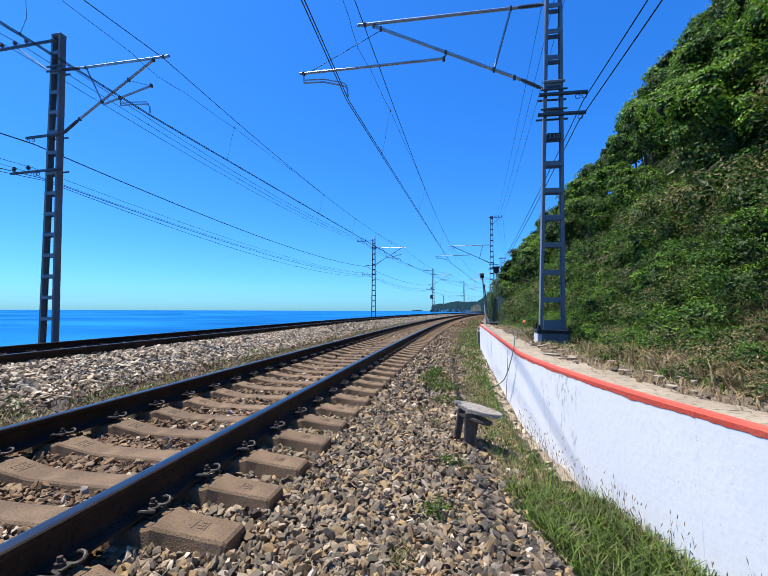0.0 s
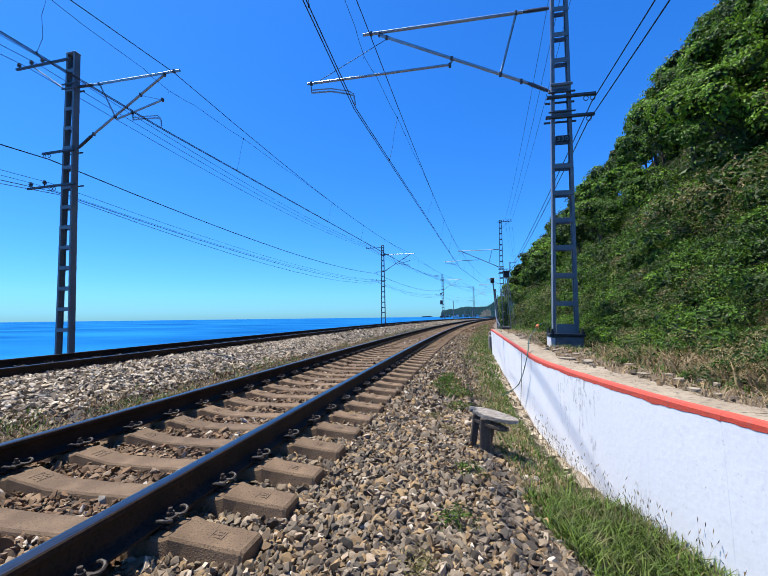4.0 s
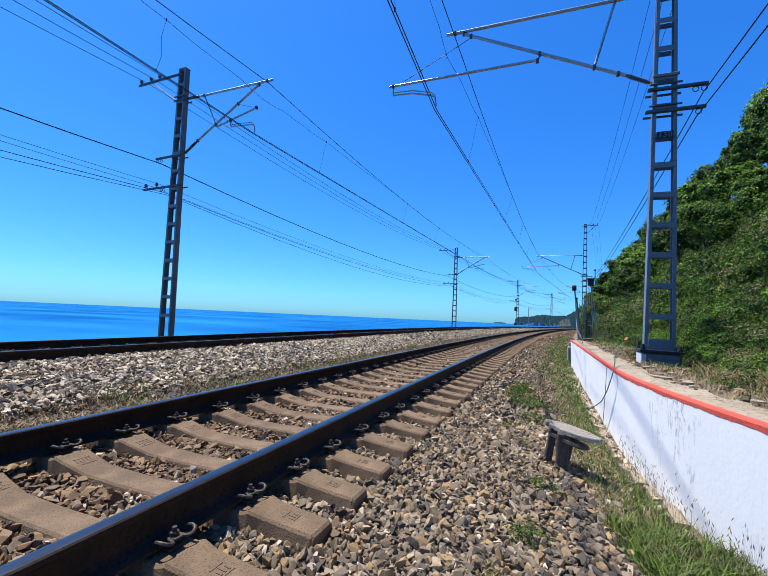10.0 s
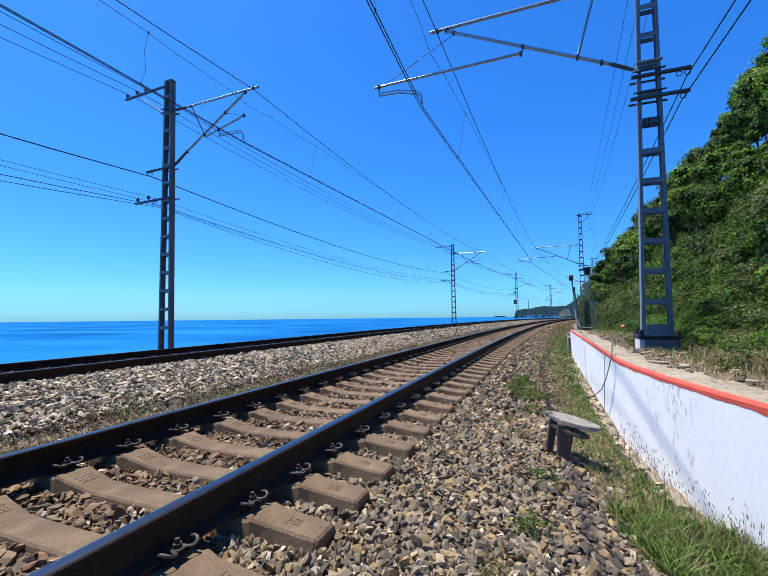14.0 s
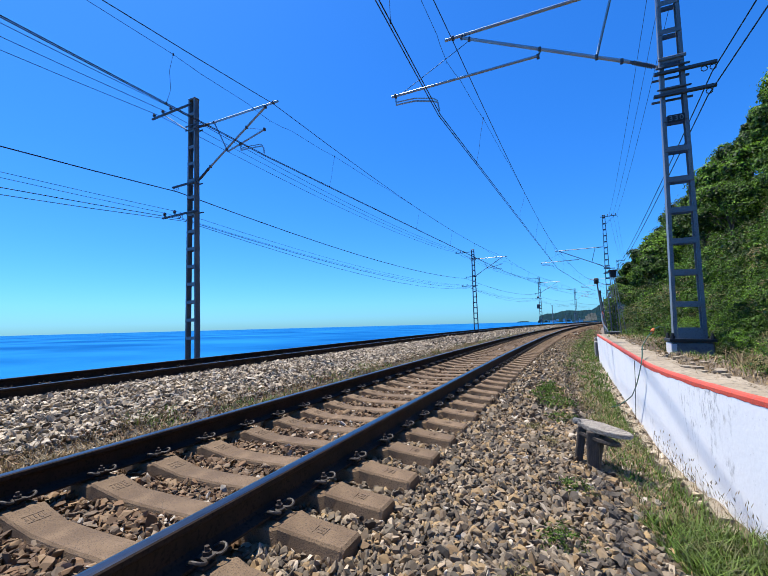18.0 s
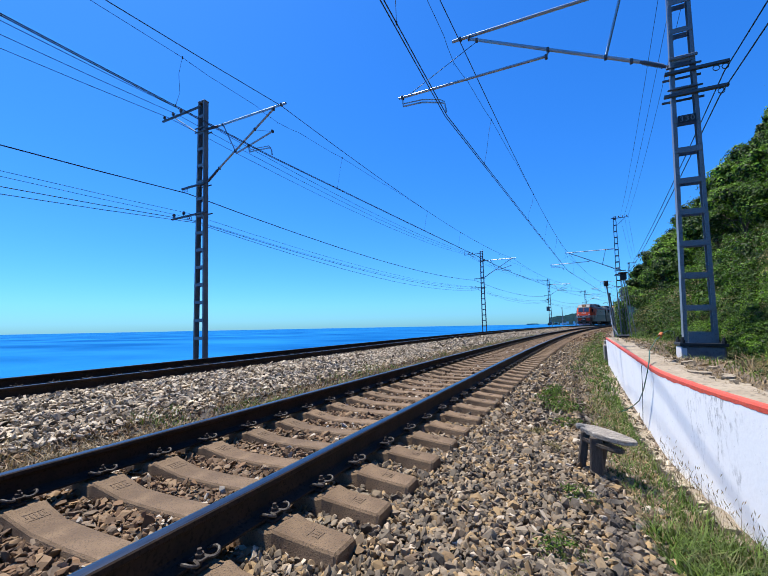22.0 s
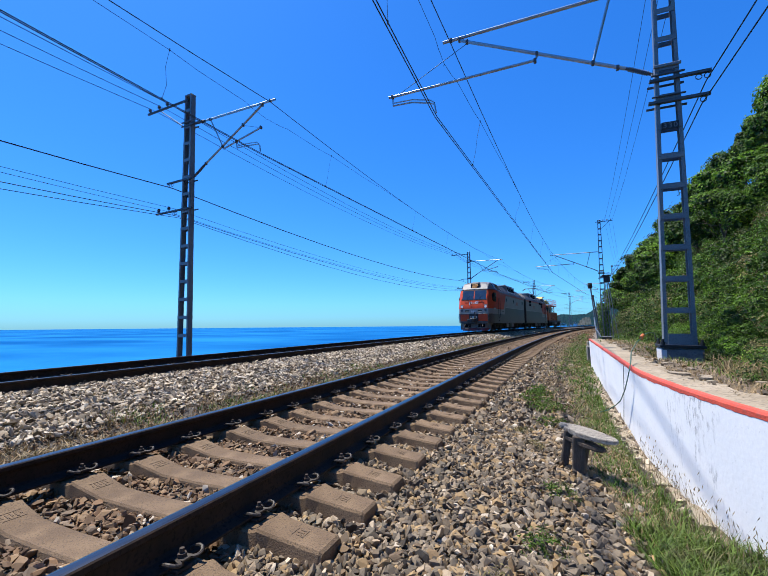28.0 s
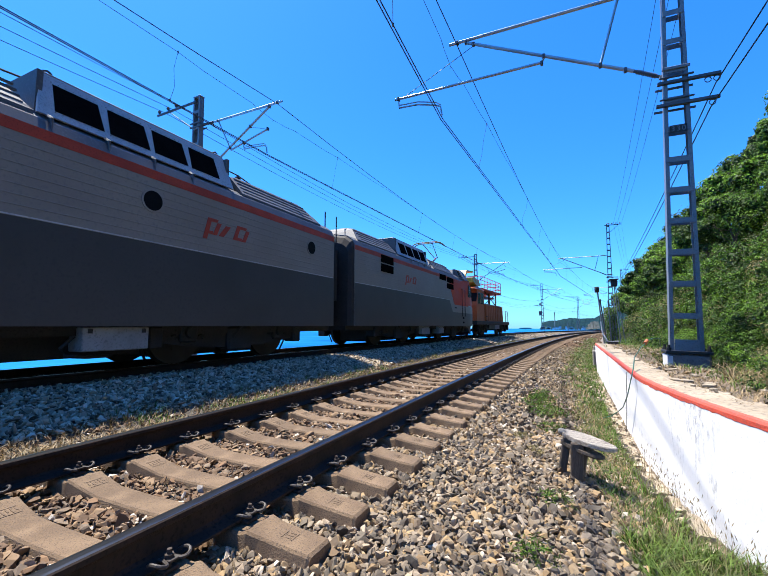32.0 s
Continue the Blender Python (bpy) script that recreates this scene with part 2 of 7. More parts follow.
M_STRAW = mat("straw", (0.43, 0.315, 0.165), (0.28, 0.195, 0.095), scale=2, fine=10, rough=0.7, bump=0, island=0.35, leaf=0.2, c=(0.14, 0.12, 0.05))
M_BARK = mat("bark", (0.12, 0.09, 0.065), (0.07, 0.055, 0.04), scale=6, fine=40, rough=0.9, bump=0.8, stretch=(3, 3, 0.6))


# ---------- mesh tools ----------
def part(name, bm, material, parent=None, label=""):
    """Links a bmesh (or mesh) as one object under a thing or a part."""
    if isinstance(bm, bmesh.types.BMesh):
        me = bpy.data.meshes.new(name)
        bm.to_mesh(me)
        bm.free()
    else:
        me = bm
    if not me.materials:
        for m in (material if isinstance(material, (list, tuple)) else [material]):
            me.materials.append(m)
    ob = new(name, me)
    if parent:
        ob.parent = parent
    if label:
        tagged(ob, label)
    return ob


def mesh_np(name, verts, faces, material=None):
    """A mesh from arrays: verts (n, 3), faces (m, k)."""
    verts, faces = np.asarray(verts, dtype=np.float32), np.asarray(faces, dtype=np.int32)
    me = bpy.data.meshes.new(name)
    me.vertices.add(len(verts))
    me.vertices.foreach_set("co", verts.ravel())
    k = faces.shape[1]
    me.loops.add(faces.size)
    me.loops.foreach_set("vertex_index", faces.ravel())
    me.polygons.add(len(faces))
    me.polygons.foreach_set("loop_start", np.arange(0, faces.size, k, dtype=np.int32))
    me.update(calc_edges=True)
    me.polygons.foreach_set("use_smooth", np.zeros(len(faces), dtype=bool))
    if material:
        me.materials.append(material)
    return me


def box(bm, x0, x1, y0, y1, z0, z1, bevel=0.0, m=None):
    vs = bmesh.ops.create_cube(bm, size=1)["verts"]
    bmesh.ops.transform(bm, verts=vs, matrix=Matrix.Translation(((x0 + x1) / 2, (y0 + y1) / 2, (z0 + z1) / 2)) @ Matrix.Diagonal((x1 - x0, y1 - y0, z1 - z0, 1)))
    if bevel:
        es = list({e for v in vs for e in v.link_edges})
        vs = list({v for f in bmesh.ops.bevel(bm, geom=es, offset=bevel, segments=1, affect="EDGES")["faces"] for v in f.verts} | {v for v in vs if v.is_valid})
    if m is not None:
        bmesh.ops.transform(bm, verts=vs, matrix=m)
    return vs


def rod(bm, a, b, r, r2=None, seg=8):
    a, b = Vector(a), Vector(b)
    d = b - a
    m = Matrix.Translation((a + b) / 2) @ d.to_track_quat("Z", "Y").to_matrix().to_4x4()
    return bmesh.ops.create_cone(bm, cap_ends=True, segments=seg, radius1=r, radius2=r if r2 is None else r2, depth=d.length, matrix=m)["verts"]


def pipe(bm, pts, r, seg=6):
    """A bent tube through the points."""
    pts = [Vector(p) for p in pts]
    rings = []
    for i, p in enumerate(pts):
        d = (pts[min(i + 1, len(pts) - 1)] - pts[max(i - 1, 0)]).normalized()
        q = d.to_track_quat("Z", "Y")
        rings.append([bm.verts.new(p + q @ Vector((r * math.cos(2 * math.pi * k / seg), r * math.sin(2 * math.pi * k / seg), 0))) for k in range(seg)])
    for a, b in zip(rings, rings[1:]):
        for k in range(seg):
            bm.faces.new((a[k], a[(k + 1) % seg], b[(k + 1) % seg], b[k]))
    bm.faces.new(rings[0][::-1])
    bm.faces.new(rings[-1])


def loft(bm, sections, cap=True):
    """Joins closed rings of points (equal counts) into a skin; returns the rings of verts."""
    rings = [[bm.verts.new(p) for p in s] for s in sections]
    k = len(rings[0])
    for a, b in zip(rings, rings[1:]):
        for i in range(k):
            bm.faces.new((a[i], a[(i + 1) % k], b[(i + 1) % k], b[i]))
    if cap:
        bm.faces.new(rings[0][::-1])
        bm.faces.new(rings[-1])
    bmesh.ops.recalc_face_normals(bm, faces=bm.faces)
    return rings


def sweep_mesh(name, profile, s0, s1, step, offset, lift=0.0, closed=True):
    """A profile of (side, up) points drawn along the line."""
    n = max(2, int((s1 - s0) / step) + 1)
    ss = np.linspace(s0, s1, n)
    k = len(profile)
    V = np.array([line(s, offset + o, z + lift) for s in ss for o, z in profile])
    F = [(i * k + j, i * k + (j + 1) % k, (i + 1) * k + (j + 1) % k, (i + 1) * k + j) for i in range(n - 1) for j in range(k if closed else k - 1)]
    return mesh_np(name, V, F)


# ---------- the plan ----------
R_CURVE, S_CURVE = 470.0, 1.3      # the line is straight up to S_CURVE, then bends right
FAR = -5.6                         # the other track's axis
FAR_Z = 0.10
WALL_END = 13.2


def rise(s):
    s = min(max(s, -60.0), 105.0)
    return 0.0063 * s - 0.00003 * max(s, 0.0) ** 2


def line(s, o, z=0.0):
    """The place s metres along the near track, o to its right, z over its rail heads."""
    if s <= S_CURVE:
        return (o, s, z + rise(s))
    a = (s - S_CURVE) / R_CURVE
    return (R_CURVE - (R_CURVE - o) * math.cos(a), S_CURVE + (R_CURVE - o) * math.sin(a), z + rise(s))


def heading(s):
    return -math.degrees(max(0.0, s - S_CURVE) / R_CURVE)


def on_line(s, o, z=0.0, turn=0.0):
    return pose(*line(s, o, z), 0, 0, heading(s) + turn)


def wall_at(s):
    """The white wall's track face."""
    bow = 0.055 * max(0.0, 5.3 - max(s, 1.0)) ** 2 + 0.473 * max(0.0, 1.0 - s)
    return 3.1 + bow - max(0.0, s - S_CURVE) ** 2 / 940


def lerp_table(x, table):
    return float(np.interp(x, [t[0] for t in table], [t[1] for t in table]))


LOW = [(-120, -9), (-16, -6), (-12, -2.2), (-9.9, -0.3), (-7.4, -0.12), (-6.3, -0.11), (-4.9, -0.11), (-4.6, -0.09), (-3.95, -0.085), (-3.0, -0.25), (-2.25, -0.40), (-1.75, -0.32), (-1.45, -0.325), (-0.9, -0.29),
       (0.9, -0.30), (1.15, -0.315), (1.45, -0.322), (1.9, -0.328), (2.4, -0.34), (2.8, -0.43), (3.3, -0.49)]
HIGH = [(0.0, 0.33), (0.5, 0.34), (1.6, 0.3), (2.2, 0.5), (3.2, 1.3), (5.5, 3.4), (9, 7.2), (16, 15.5), (26, 26), (45, 40), (90, 55), (160, 60)]


def ground_z(s, o):
    """Height of the ground over the rail heads."""
    w = wall_at(min(s, WALL_END))
    hollow = 0.46 * math.exp(-((s - 8.4) / 1.1) ** 2 - ((o - 4.15) / 0.6) ** 2)
    t = min(max((s - WALL_END) / 4.0, 0.0), 1.0)
    if o > w + 0.12:
        up = lerp_table(o - w, HIGH)
        if t > 0:
            up = up * (1 - t) + t * lerp_table(o - w, [(0, -0.2), (1.0, 0.2), (1.6, 0.3)] + HIGH[3:])
        return up - hollow
    low = lerp_table(o, LOW)
    return low


# ---------- setting: ground, sea ----------
def build_ground():
    lefts = [-120, -60, -30, -20, -16, -13, -11, -9.9, -8.5, -7.4, -6.8, -4.5, -3.95, -3.4, -3.0, -2.6, -2.25, -1.75, -1.5, -0.8, 0.8, 1.4, 1.65, 1.9, 2.15, 2.4, 2.6]
    rights = [0.14, 0.4, 0.7, 0.9, 1.2, 1.6, 2.2, 3.0, 4.0, 5.5, 7.0, 9.0, 12, 16, 20, 26, 34, 45, 65, 90, 160]
    ss = list(np.arange(-40, -4, 3.0)) + list(np.arange(-4, 20, 0.4)) + list(np.arange(20, 60, 1.5)) + list(np.arange(60, 420, 8.0))
    rng = np.random.default_rng(3)
    V = []
    for s in ss:
        w = wall_at(min(s, WALL_END))
        for o in lefts + [w - 0.06, w + 0.09]:
            o2 = min(o, w - 0.06) if o <= 2.6 else o
            z = lerp_table(o2, LOW) if o2 < w else ground_z(s, w - 0.06)
            V.append(line(s, o2, z + rng.normal(0, 0.008)))
        for r in rights:
            x, y, z = line(s, w + r, ground_z(s, w + r))
            rough = 0.02 if r < 1 else min(1.2, 0.05 * r)
            z += rough * noise.noise(Vector((x * 0.35, y * 0.35, 0))) * 2 + rng.normal(0, 0.01)
            V.append((x, y, z))
    k = len(lefts) + 2 + len(rights)
    F = [(i * k + j, i * k + j + 1, (i + 1) * k + j + 1, (i + 1) * k + j) for i in range(len(ss) - 1) for j in range(k - 1)]
    me = mesh_np("ground", V, F)
    me.materials.append(M_EARTH)
    me.materials.append(M_BALLAST)
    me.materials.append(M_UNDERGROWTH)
    idx = np.zeros(len(F), dtype=np.int32)
    for f in range(len(F)):
        j = f % (k - 1)
        if 7 <= j < len(lefts):
            idx[f] = 1
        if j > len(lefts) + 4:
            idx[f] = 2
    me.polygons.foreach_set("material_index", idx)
    tagged(part("ground", me, None), "stony railway embankment and earthy hillside above the sea", "ground", kind="structure")


build_ground()

M_SEA = bpy.data.materials.new("sea_water")
M_SEA.use_nodes = True
_n, _l = M_SEA.node_tree.nodes, M_SEA.node_tree.links
_p = _n.new("ShaderNodeBsdfDiffuse")
_g, _x = _n.new("ShaderNodeBsdfGlossy"), _n.new("ShaderNodeMixShader")
_g.inputs["Roughness"].default_value = 0.2
_x.inputs[0].default_value = 0.03
_l.new(_p.outputs[0], _x.inputs[1])
_l.new(_g.outputs[0], _x.inputs[2])
_l.new(_x.outputs[0], _n["Material Output"].inputs["Surface"])
_co, _mp = _n.new("ShaderNodeTexCoord"), _n.new("ShaderNodeMapping")
_mp.inputs["Scale"].default_value = (0.013, 0.02, 1)
_mp.inputs["Rotation"].default_value = (0, 0, radians(20))
_l.new(_co.outputs["Object"], _mp.inputs["Vector"])
_t = _n.new("ShaderNodeTexNoise")
_t.inputs["Scale"].default_value, _t.inputs["Detail"].default_value = 1.0, 6
_l.new(_mp.outputs[0], _t.inputs["Vector"])
_r = _n.new("ShaderNodeValToRGB")
_r.color_ramp.elements[0].position, _r.color_ramp.elements[0].color = 0.38, (0.003, 0.08, 0.26, 1)
_r.color_ramp.elements[1].position, _r.color_ramp.elements[1].color = 0.66, (0.014, 0.17, 0.42, 1)
_l.new(_t.outputs["Fac"], _r.inputs[0])
_l.new(_r.outputs[0], _p.inputs["Color"])
_w, _b = _n.new("ShaderNodeTexNoise"), _n.new("ShaderNodeBump")
_w.inputs["Scale"].default_value, _w.inputs["Detail"].default_value = 0.6, 6
_l.new(_co.outputs["Object"], _w.inputs["Vector"])
_b.inputs["Strength"].default_value, _b.inputs["Distance"].default_value = 0.6, 0.4
_l.new(_w.outputs["Fac"], _b.inputs["Height"])
_l.new(_b.outputs[0], _p.inputs["Normal"])
_l.new(_b.outputs[0], _g.inputs["Normal"])
bm = bmesh.new()
bmesh.ops.create_circle(bm, cap_ends=True, segments=96, radius=4900)
sea = part("water", bm, M_SEA)
sea.location = (0, 0, -4.0)
tagged(sea, "calm blue sea under a clear sky", "sea", kind="structure")


# ---------- tracks ----------
RAIL = [(-0.075, -0.18), (0.075, -0.18), (0.075, -0.168), (0.02, -0.15), (0.009, -0.135), (0.009, -0.05), (0.03, -0.038), (0.0365, -0.03), (0.0365, -0.008),
        (0.030, -0.002), (0.015, 0.0), (-0.015, 0.0), (-0.030, -0.002), (-0.0365, -0.008), (-0.0365, -0.03), (-0.03, -0.038), (-0.009, -0.05), (-0.009, -0.135), (-0.02, -0.15), (-0.075, -0.168)]


def rail_mesh(offset, lift):
    me = sweep_mesh("rail", RAIL, -30, 380, 0.8, offset, lift)
    me.materials.append(M_RAIL)
    me.materials.append(M_RAILTOP)
    k = len(RAIL)
    idx = np.array([1 if (f % k) in (9, 10, 11) else 0 for f in range(len(me.polygons))], dtype=np.int32)
    me.polygons.foreach_set("material_index", idx)
    return me


def sleeper_mesh():
    """A prestressed sleeper along x, rail seats raised, middle lower; z = 0 at the rail heads."""
    bm = bmesh.new()
    rows = [(-1.35, -0.238, 0.08), (-1.335, -0.225, 0.085), (-1.05, -0.2, 0.088), (-0.97, -0.183, 0.1), (-0.93, -0.198, 0.1), (-0.66, -0.198, 0.1), (-0.62, -0.183, 0.1), (-0.56, -0.198, 0.095), (-0.34, -0.24, 0.085), (0, -0.245, 0.085)]
    rows += [(-x, z, w) for x, z, w in rows[-2::-1]]
    loft(bm, [[(x, -0.15, -0.42), (x, -w - 0.012, z - 0.012), (x, -w, z), (x, w, z), (x, w + 0.012, z - 0.012), (x, 0.15, -0.42)] for x, z, w in rows])
    # cast marks beside the rail seats, too worn to read
    plain = len(bm.faces)
    for x0, z0, x1, z1, wide, bars in ((-0.53, -0.2037, -0.445, -0.2199, 0.055, 5), (0.53, -0.2037, 0.445, -0.2199, 0.055, 5), (-1.2, -0.2132, -1.13, -0.207, 0.035, 3), (1.2, -0.2132, 1.13, -0.207, 0.035, 3)):
        def bar(u0, u1, y0, y1):
            at = lambda u: (x0 + (x1 - x0) * u, z0 + (z1 - z0) * u)
            loft(bm, [[(at(u)[0], y0, at(u)[1] - 0.004), (at(u)[0], y0, at(u)[1] + 0.0025), (at(u)[0], y1, at(u)[1] + 0.0025), (at(u)[0], y1, at(u)[1] - 0.004)] for u in (u0, u1)])
        bar(0, 0.09, -wide, wide)
        bar(0.91, 1, -wide, wide)
        for k in range(bars):
            y = -wide + 2 * wide * (k + 0.5) / bars
            bar(0.2, 0.8 if k % 2 else 0.62, y - 0.005, y + 0.005)
    bm.faces.ensure_lookup_table()
    for f in bm.faces[plain:]:
        f.material_index = 1
    me = bpy.data.meshes.new("sleeper")
    bm.to_mesh(me)
    bm.free()
    me.materials.append(M_SLEEPER)
    me.materials.append(M_CASTMARK)
    return me


def clip_mesh():
    """A sprung rail clip with its bolt and plate; x away from the rail, origin at the rail foot's edge on the seat."""
    bm = bmesh.new()
    box(bm, -0.035, 0.035, -0.035, 0.035, -0.005, 0.012, 0.003)
    rod(bm, (0.012, 0, 0.01), (0.012, 0, 0.085), 0.011, seg=6)
    rod(bm, (0.012, 0, 0.048), (0.012, 0, 0.066), 0.021, seg=6)
    box(bm, -0.02, 0.045, -0.022, 0.022, 0.04, 0.05, 0.002)
    bm.faces.ensure_lookup_table()
    dark = len(bm.faces)
    for sg in (-1, 1):
        pipe(bm, [(-0.03, sg * 0.018, 0.036), (0.01, sg * 0.024, 0.044), (0.042, sg * 0.032, 0.042), (0.055, sg * 0.042, 0.044), (0.06, sg * 0.056, 0.048), (0.055, sg * 0.07, 0.054), (0.042, sg * 0.08, 0.059), (0.022, sg * 0.084, 0.06), (0.0, sg * 0.081, 0.054), (-0.02, sg * 0.072, 0.042)], 0.008, 7)
    me = bpy.data.meshes.new("rail_clip")
    for i, f in enumerate(bm.faces):
        f.material_index = int(i >= dark)
    bm.to_mesh(me)
    bm.free()
    me.materials.append(M_CLIP)
    me.materials.append(M_SPRING)
    return me


SHIFTED = {1.82: 0.10, 2.32: 0.04, 1.32: 0.12}      # sleepers that have crept
SLEEPER, CLIP = sleeper_mesh(), clip_mesh()


def build_track(name, axis, lift, label, pitch, s_from, s_near, s_far, clips):
    track = tagged(new(name), label, "railway track", kind="structure")
    for side in (-0.797, 0.797):
        part("rail", rail_mesh(axis + side, lift), None, track, "rusty steel rail with a polished head")
    rng = random.Random(5)
    s = s_from
    rest = []
    while s < s_far:
        m = on_line(s + SHIFTED.get(round(s, 2), 0.0) + rng.uniform(-0.008, 0.008), axis, lift + rng.uniform(-0.004, 0.0), rng.uniform(-0.5, 0.5))
        if s < s_near:
            ob = new("sleeper", SLEEPER)
            ob.parent = track
            ob.matrix_basis = m
            if s < clips:
                for cx, turn in ((-0.797 - 0.08, 180), (-0.797 + 0.08, 0), (0.797 - 0.08, 180), (0.797 + 0.08, 0)):
                    c = new("rail_clip", CLIP)
                    c.parent = ob
                    c.matrix_basis = pose(cx, 0, -0.19, 0, 0, turn) @ Matrix.Scale(1.02, 4)
        else:
            rest.append(m)
        s += pitch
    co = np.array([v.co for v in SLEEPER.vertices])[: 19 * 6]
    V = np.concatenate([co @ np.array(m.to_3x3()).T + np.array(m.translation) for m in rest])
    q = np.array([(i * 6 + j, i * 6 + (j + 1) % 6, (i + 1) * 6 + (j + 1) % 6, (i + 1) * 6 + j) for i in range(18) for j in range(6)])
    F = np.concatenate([q + 114 * i for i in range(len(rest))])
    tagged(part("sleepers_beyond", mesh_np("sleepers_beyond", V, F, M_SLEEPER), None, track), kind="stuff")


build_track("near_track", 0.0, 0.0, "railway track of rusty rails on concrete sleepers in stone ballast", 0.5, -6.68, 62, 180, 34)
build_track("far_track", FAR, FAR_Z, "railway track with dark rails half sunk in pale ballast beside the sea", 0.55, -7.4, 50, 150, 26)


# ---------- ballast ----------
def stone_kinds(rng, count, corners, flat):
    """Broken stones: hulls of a few corners each, as verts and triangles."""
    kinds = []
    for k in range(count):
        p = rng.normal(0, 1, (corners, 3))
        p /= np.linalg.norm(p, axis=1, keepdims=True)
        p = np.sign(p) * np.abs(p) ** 0.8 * rng.uniform(0.72, 1.05, (corners, 1)) * np.array([1.3, 0.95, flat]) * rng.uniform(0.75, 1.25, (1, 3))
        bm = bmesh.new()
        for q in p:
            bm.verts.new(q)
        bmesh.ops.convex_hull(bm, input=bm.verts)
        bm.normal_update()
        loose = [v for v in bm.verts if not v.link_faces]
        bmesh.ops.delete(bm, geom=loose, context="VERTS")
        bmesh.ops.triangulate(bm, faces=bm.faces)
        bmesh.ops.recalc_face_normals(bm, faces=bm.faces)
        bm.verts.index_update()
        kinds.append((np.array([v.co[:] for v in bm.verts]), np.array([[v.index for v in f.verts] for f in bm.faces])))
        bm.free()
    return kinds


def stones(name, label, material, count, where, size, seed, sink=0.3, flat=0.62, keep_clear=True, corners=9, tumble=0.6):
    """Loose broken stones: where(rng) gives s, o."""
    rng = np.random.default_rng(seed)
    kinds = stone_kinds(rng, 20, corners, flat)
    so = where(rng, count)
    if keep_clear:
        middle = np.round((so[:, 0] + 2.68) / 0.5) * 0.5 - 2.68
        middle += np.array([SHIFTED.get(round(float(m), 2), 0.0) for m in middle])
        so = so[~((np.abs(so[:, 0] - middle) < 0.105) & (np.abs(so[:, 1]) < 1.37))]
        count = len(so)
    r = size * np.exp(np.clip(rng.normal(0, 0.3, count), -0.7, 0.55))
    pos = np.array([line(s, o, ground_z(s, o)) for s, o in so]) + np.stack([np.zeros(count), np.zeros(count), r * (0.5 - sink) + rng.uniform(-0.046, 0.03, count)], 1)
    q = rng.normal(0, 1, (count, 4)) * np.array([1, tumble, tumble, 1])
    q /= np.linalg.norm(q, axis=1, keepdims=True)
    w, x, y, z = q.T
    rot = np.stack([1 - 2 * (y * y + z * z), 2 * (x * y - z * w), 2 * (x * z + y * w), 2 * (x * y + z * w), 1 - 2 * (x * x + z * z), 2 * (y * z - x * w), 2 * (x * z - y * w), 2 * (y * z + x * w), 1 - 2 * (x * x + y * y)], 1).reshape(-1, 3, 3)
    pick = rng.integers(0, len(kinds), count)
    Vs, Fs, base = [], [], 0
    for k, (kv, kf) in enumerate(kinds):
        at = np.nonzero(pick == k)[0]
        v = np.einsum("nij,nkj->nki", rot[at], kv[None] * r[at][:, None, None]) + pos[at][:, None, :]
        Vs.append(v.reshape(-1, 3))
        Fs.append((kf[None] + base + len(kv) * np.arange(len(at))[:, None, None]).reshape(-1, 3))
        base += len(kv) * len(at)
    tagged(part(name, mesh_np(name, np.concatenate(Vs), np.concatenate(Fs), material), None), label, "gravel", kind="stuff")


def band(s0, s1, o0, o1, power=1.0):
    def where(rng, n):
        return np.stack([s0 + (s1 - s0) * rng.uniform(0, 1, n) ** power, rng.uniform(o0, o1, n)], 1)
    return where


stones("ballast_stones", "angular grey and tan ballast stones beside the track", M_STONE, 35000, band(0.85, 5.0, 0.86, 2.95, 1.15), 0.022, 11, flat=0.58, corners=18)
stones("ballast_stones", "angular grey and tan ballast stones beside the track", M_STONE, 24000, band(5.0, 26, 0.86, 2.7, 1.35), 0.032, 12, corners=9)
stones("ballast_stones", "brown ballast shoulder further along the track", M_STONE_RUST, 9000, band(24, 80, 0.86, 3.3, 1.2), 0.065, 19, corners=7)
stones("rusty_ballast_stones", "rust-brown ballast stones between the rails", M_STONE_RUST, 30000, band(0.8, 8, -0.98, 0.9, 1.15), 0.024, 13, corners=14, flat=0.42, tumble=0.32)
stones("rusty_ballast_stones", "rust-brown ballast stones between the rails", M_STONE_RUST, 11000, band(8, 45, -0.95, 0.9, 1.3), 0.04, 14, corners=7)
stones("pale_ballast_stones", "pale clean ballast stones on the slope between the tracks", M_STONE_PALE, 36000, band(1.0, 16, -4.75, -2.6, 1.25), 0.033, 15, corners=10, flat=0.5, tumble=0.35)
stones("pale_ballast_stones", "pale clean ballast stones on the slope between the tracks", M_STONE_PALE, 12000, band(16, 70, -4.75, -2.6, 1.35), 0.058, 16, corners=7, flat=0.5, tumble=0.32)
stones("ballast_stones", "dusty brown ballast stones in the dip between the tracks", M_STONE_RUST, 17000, band(1.2, 22, -2.75, -0.88, 1.25), 0.025, 17, corners=8, tumble=0.4)
stones("ballast_stones", "dusty ballast stones between the other rails", M_STONE_PALE, 3000, band(2, 20, -6.2, -4.9, 1.2), 0.033, 18, sink=0.6, corners=7)


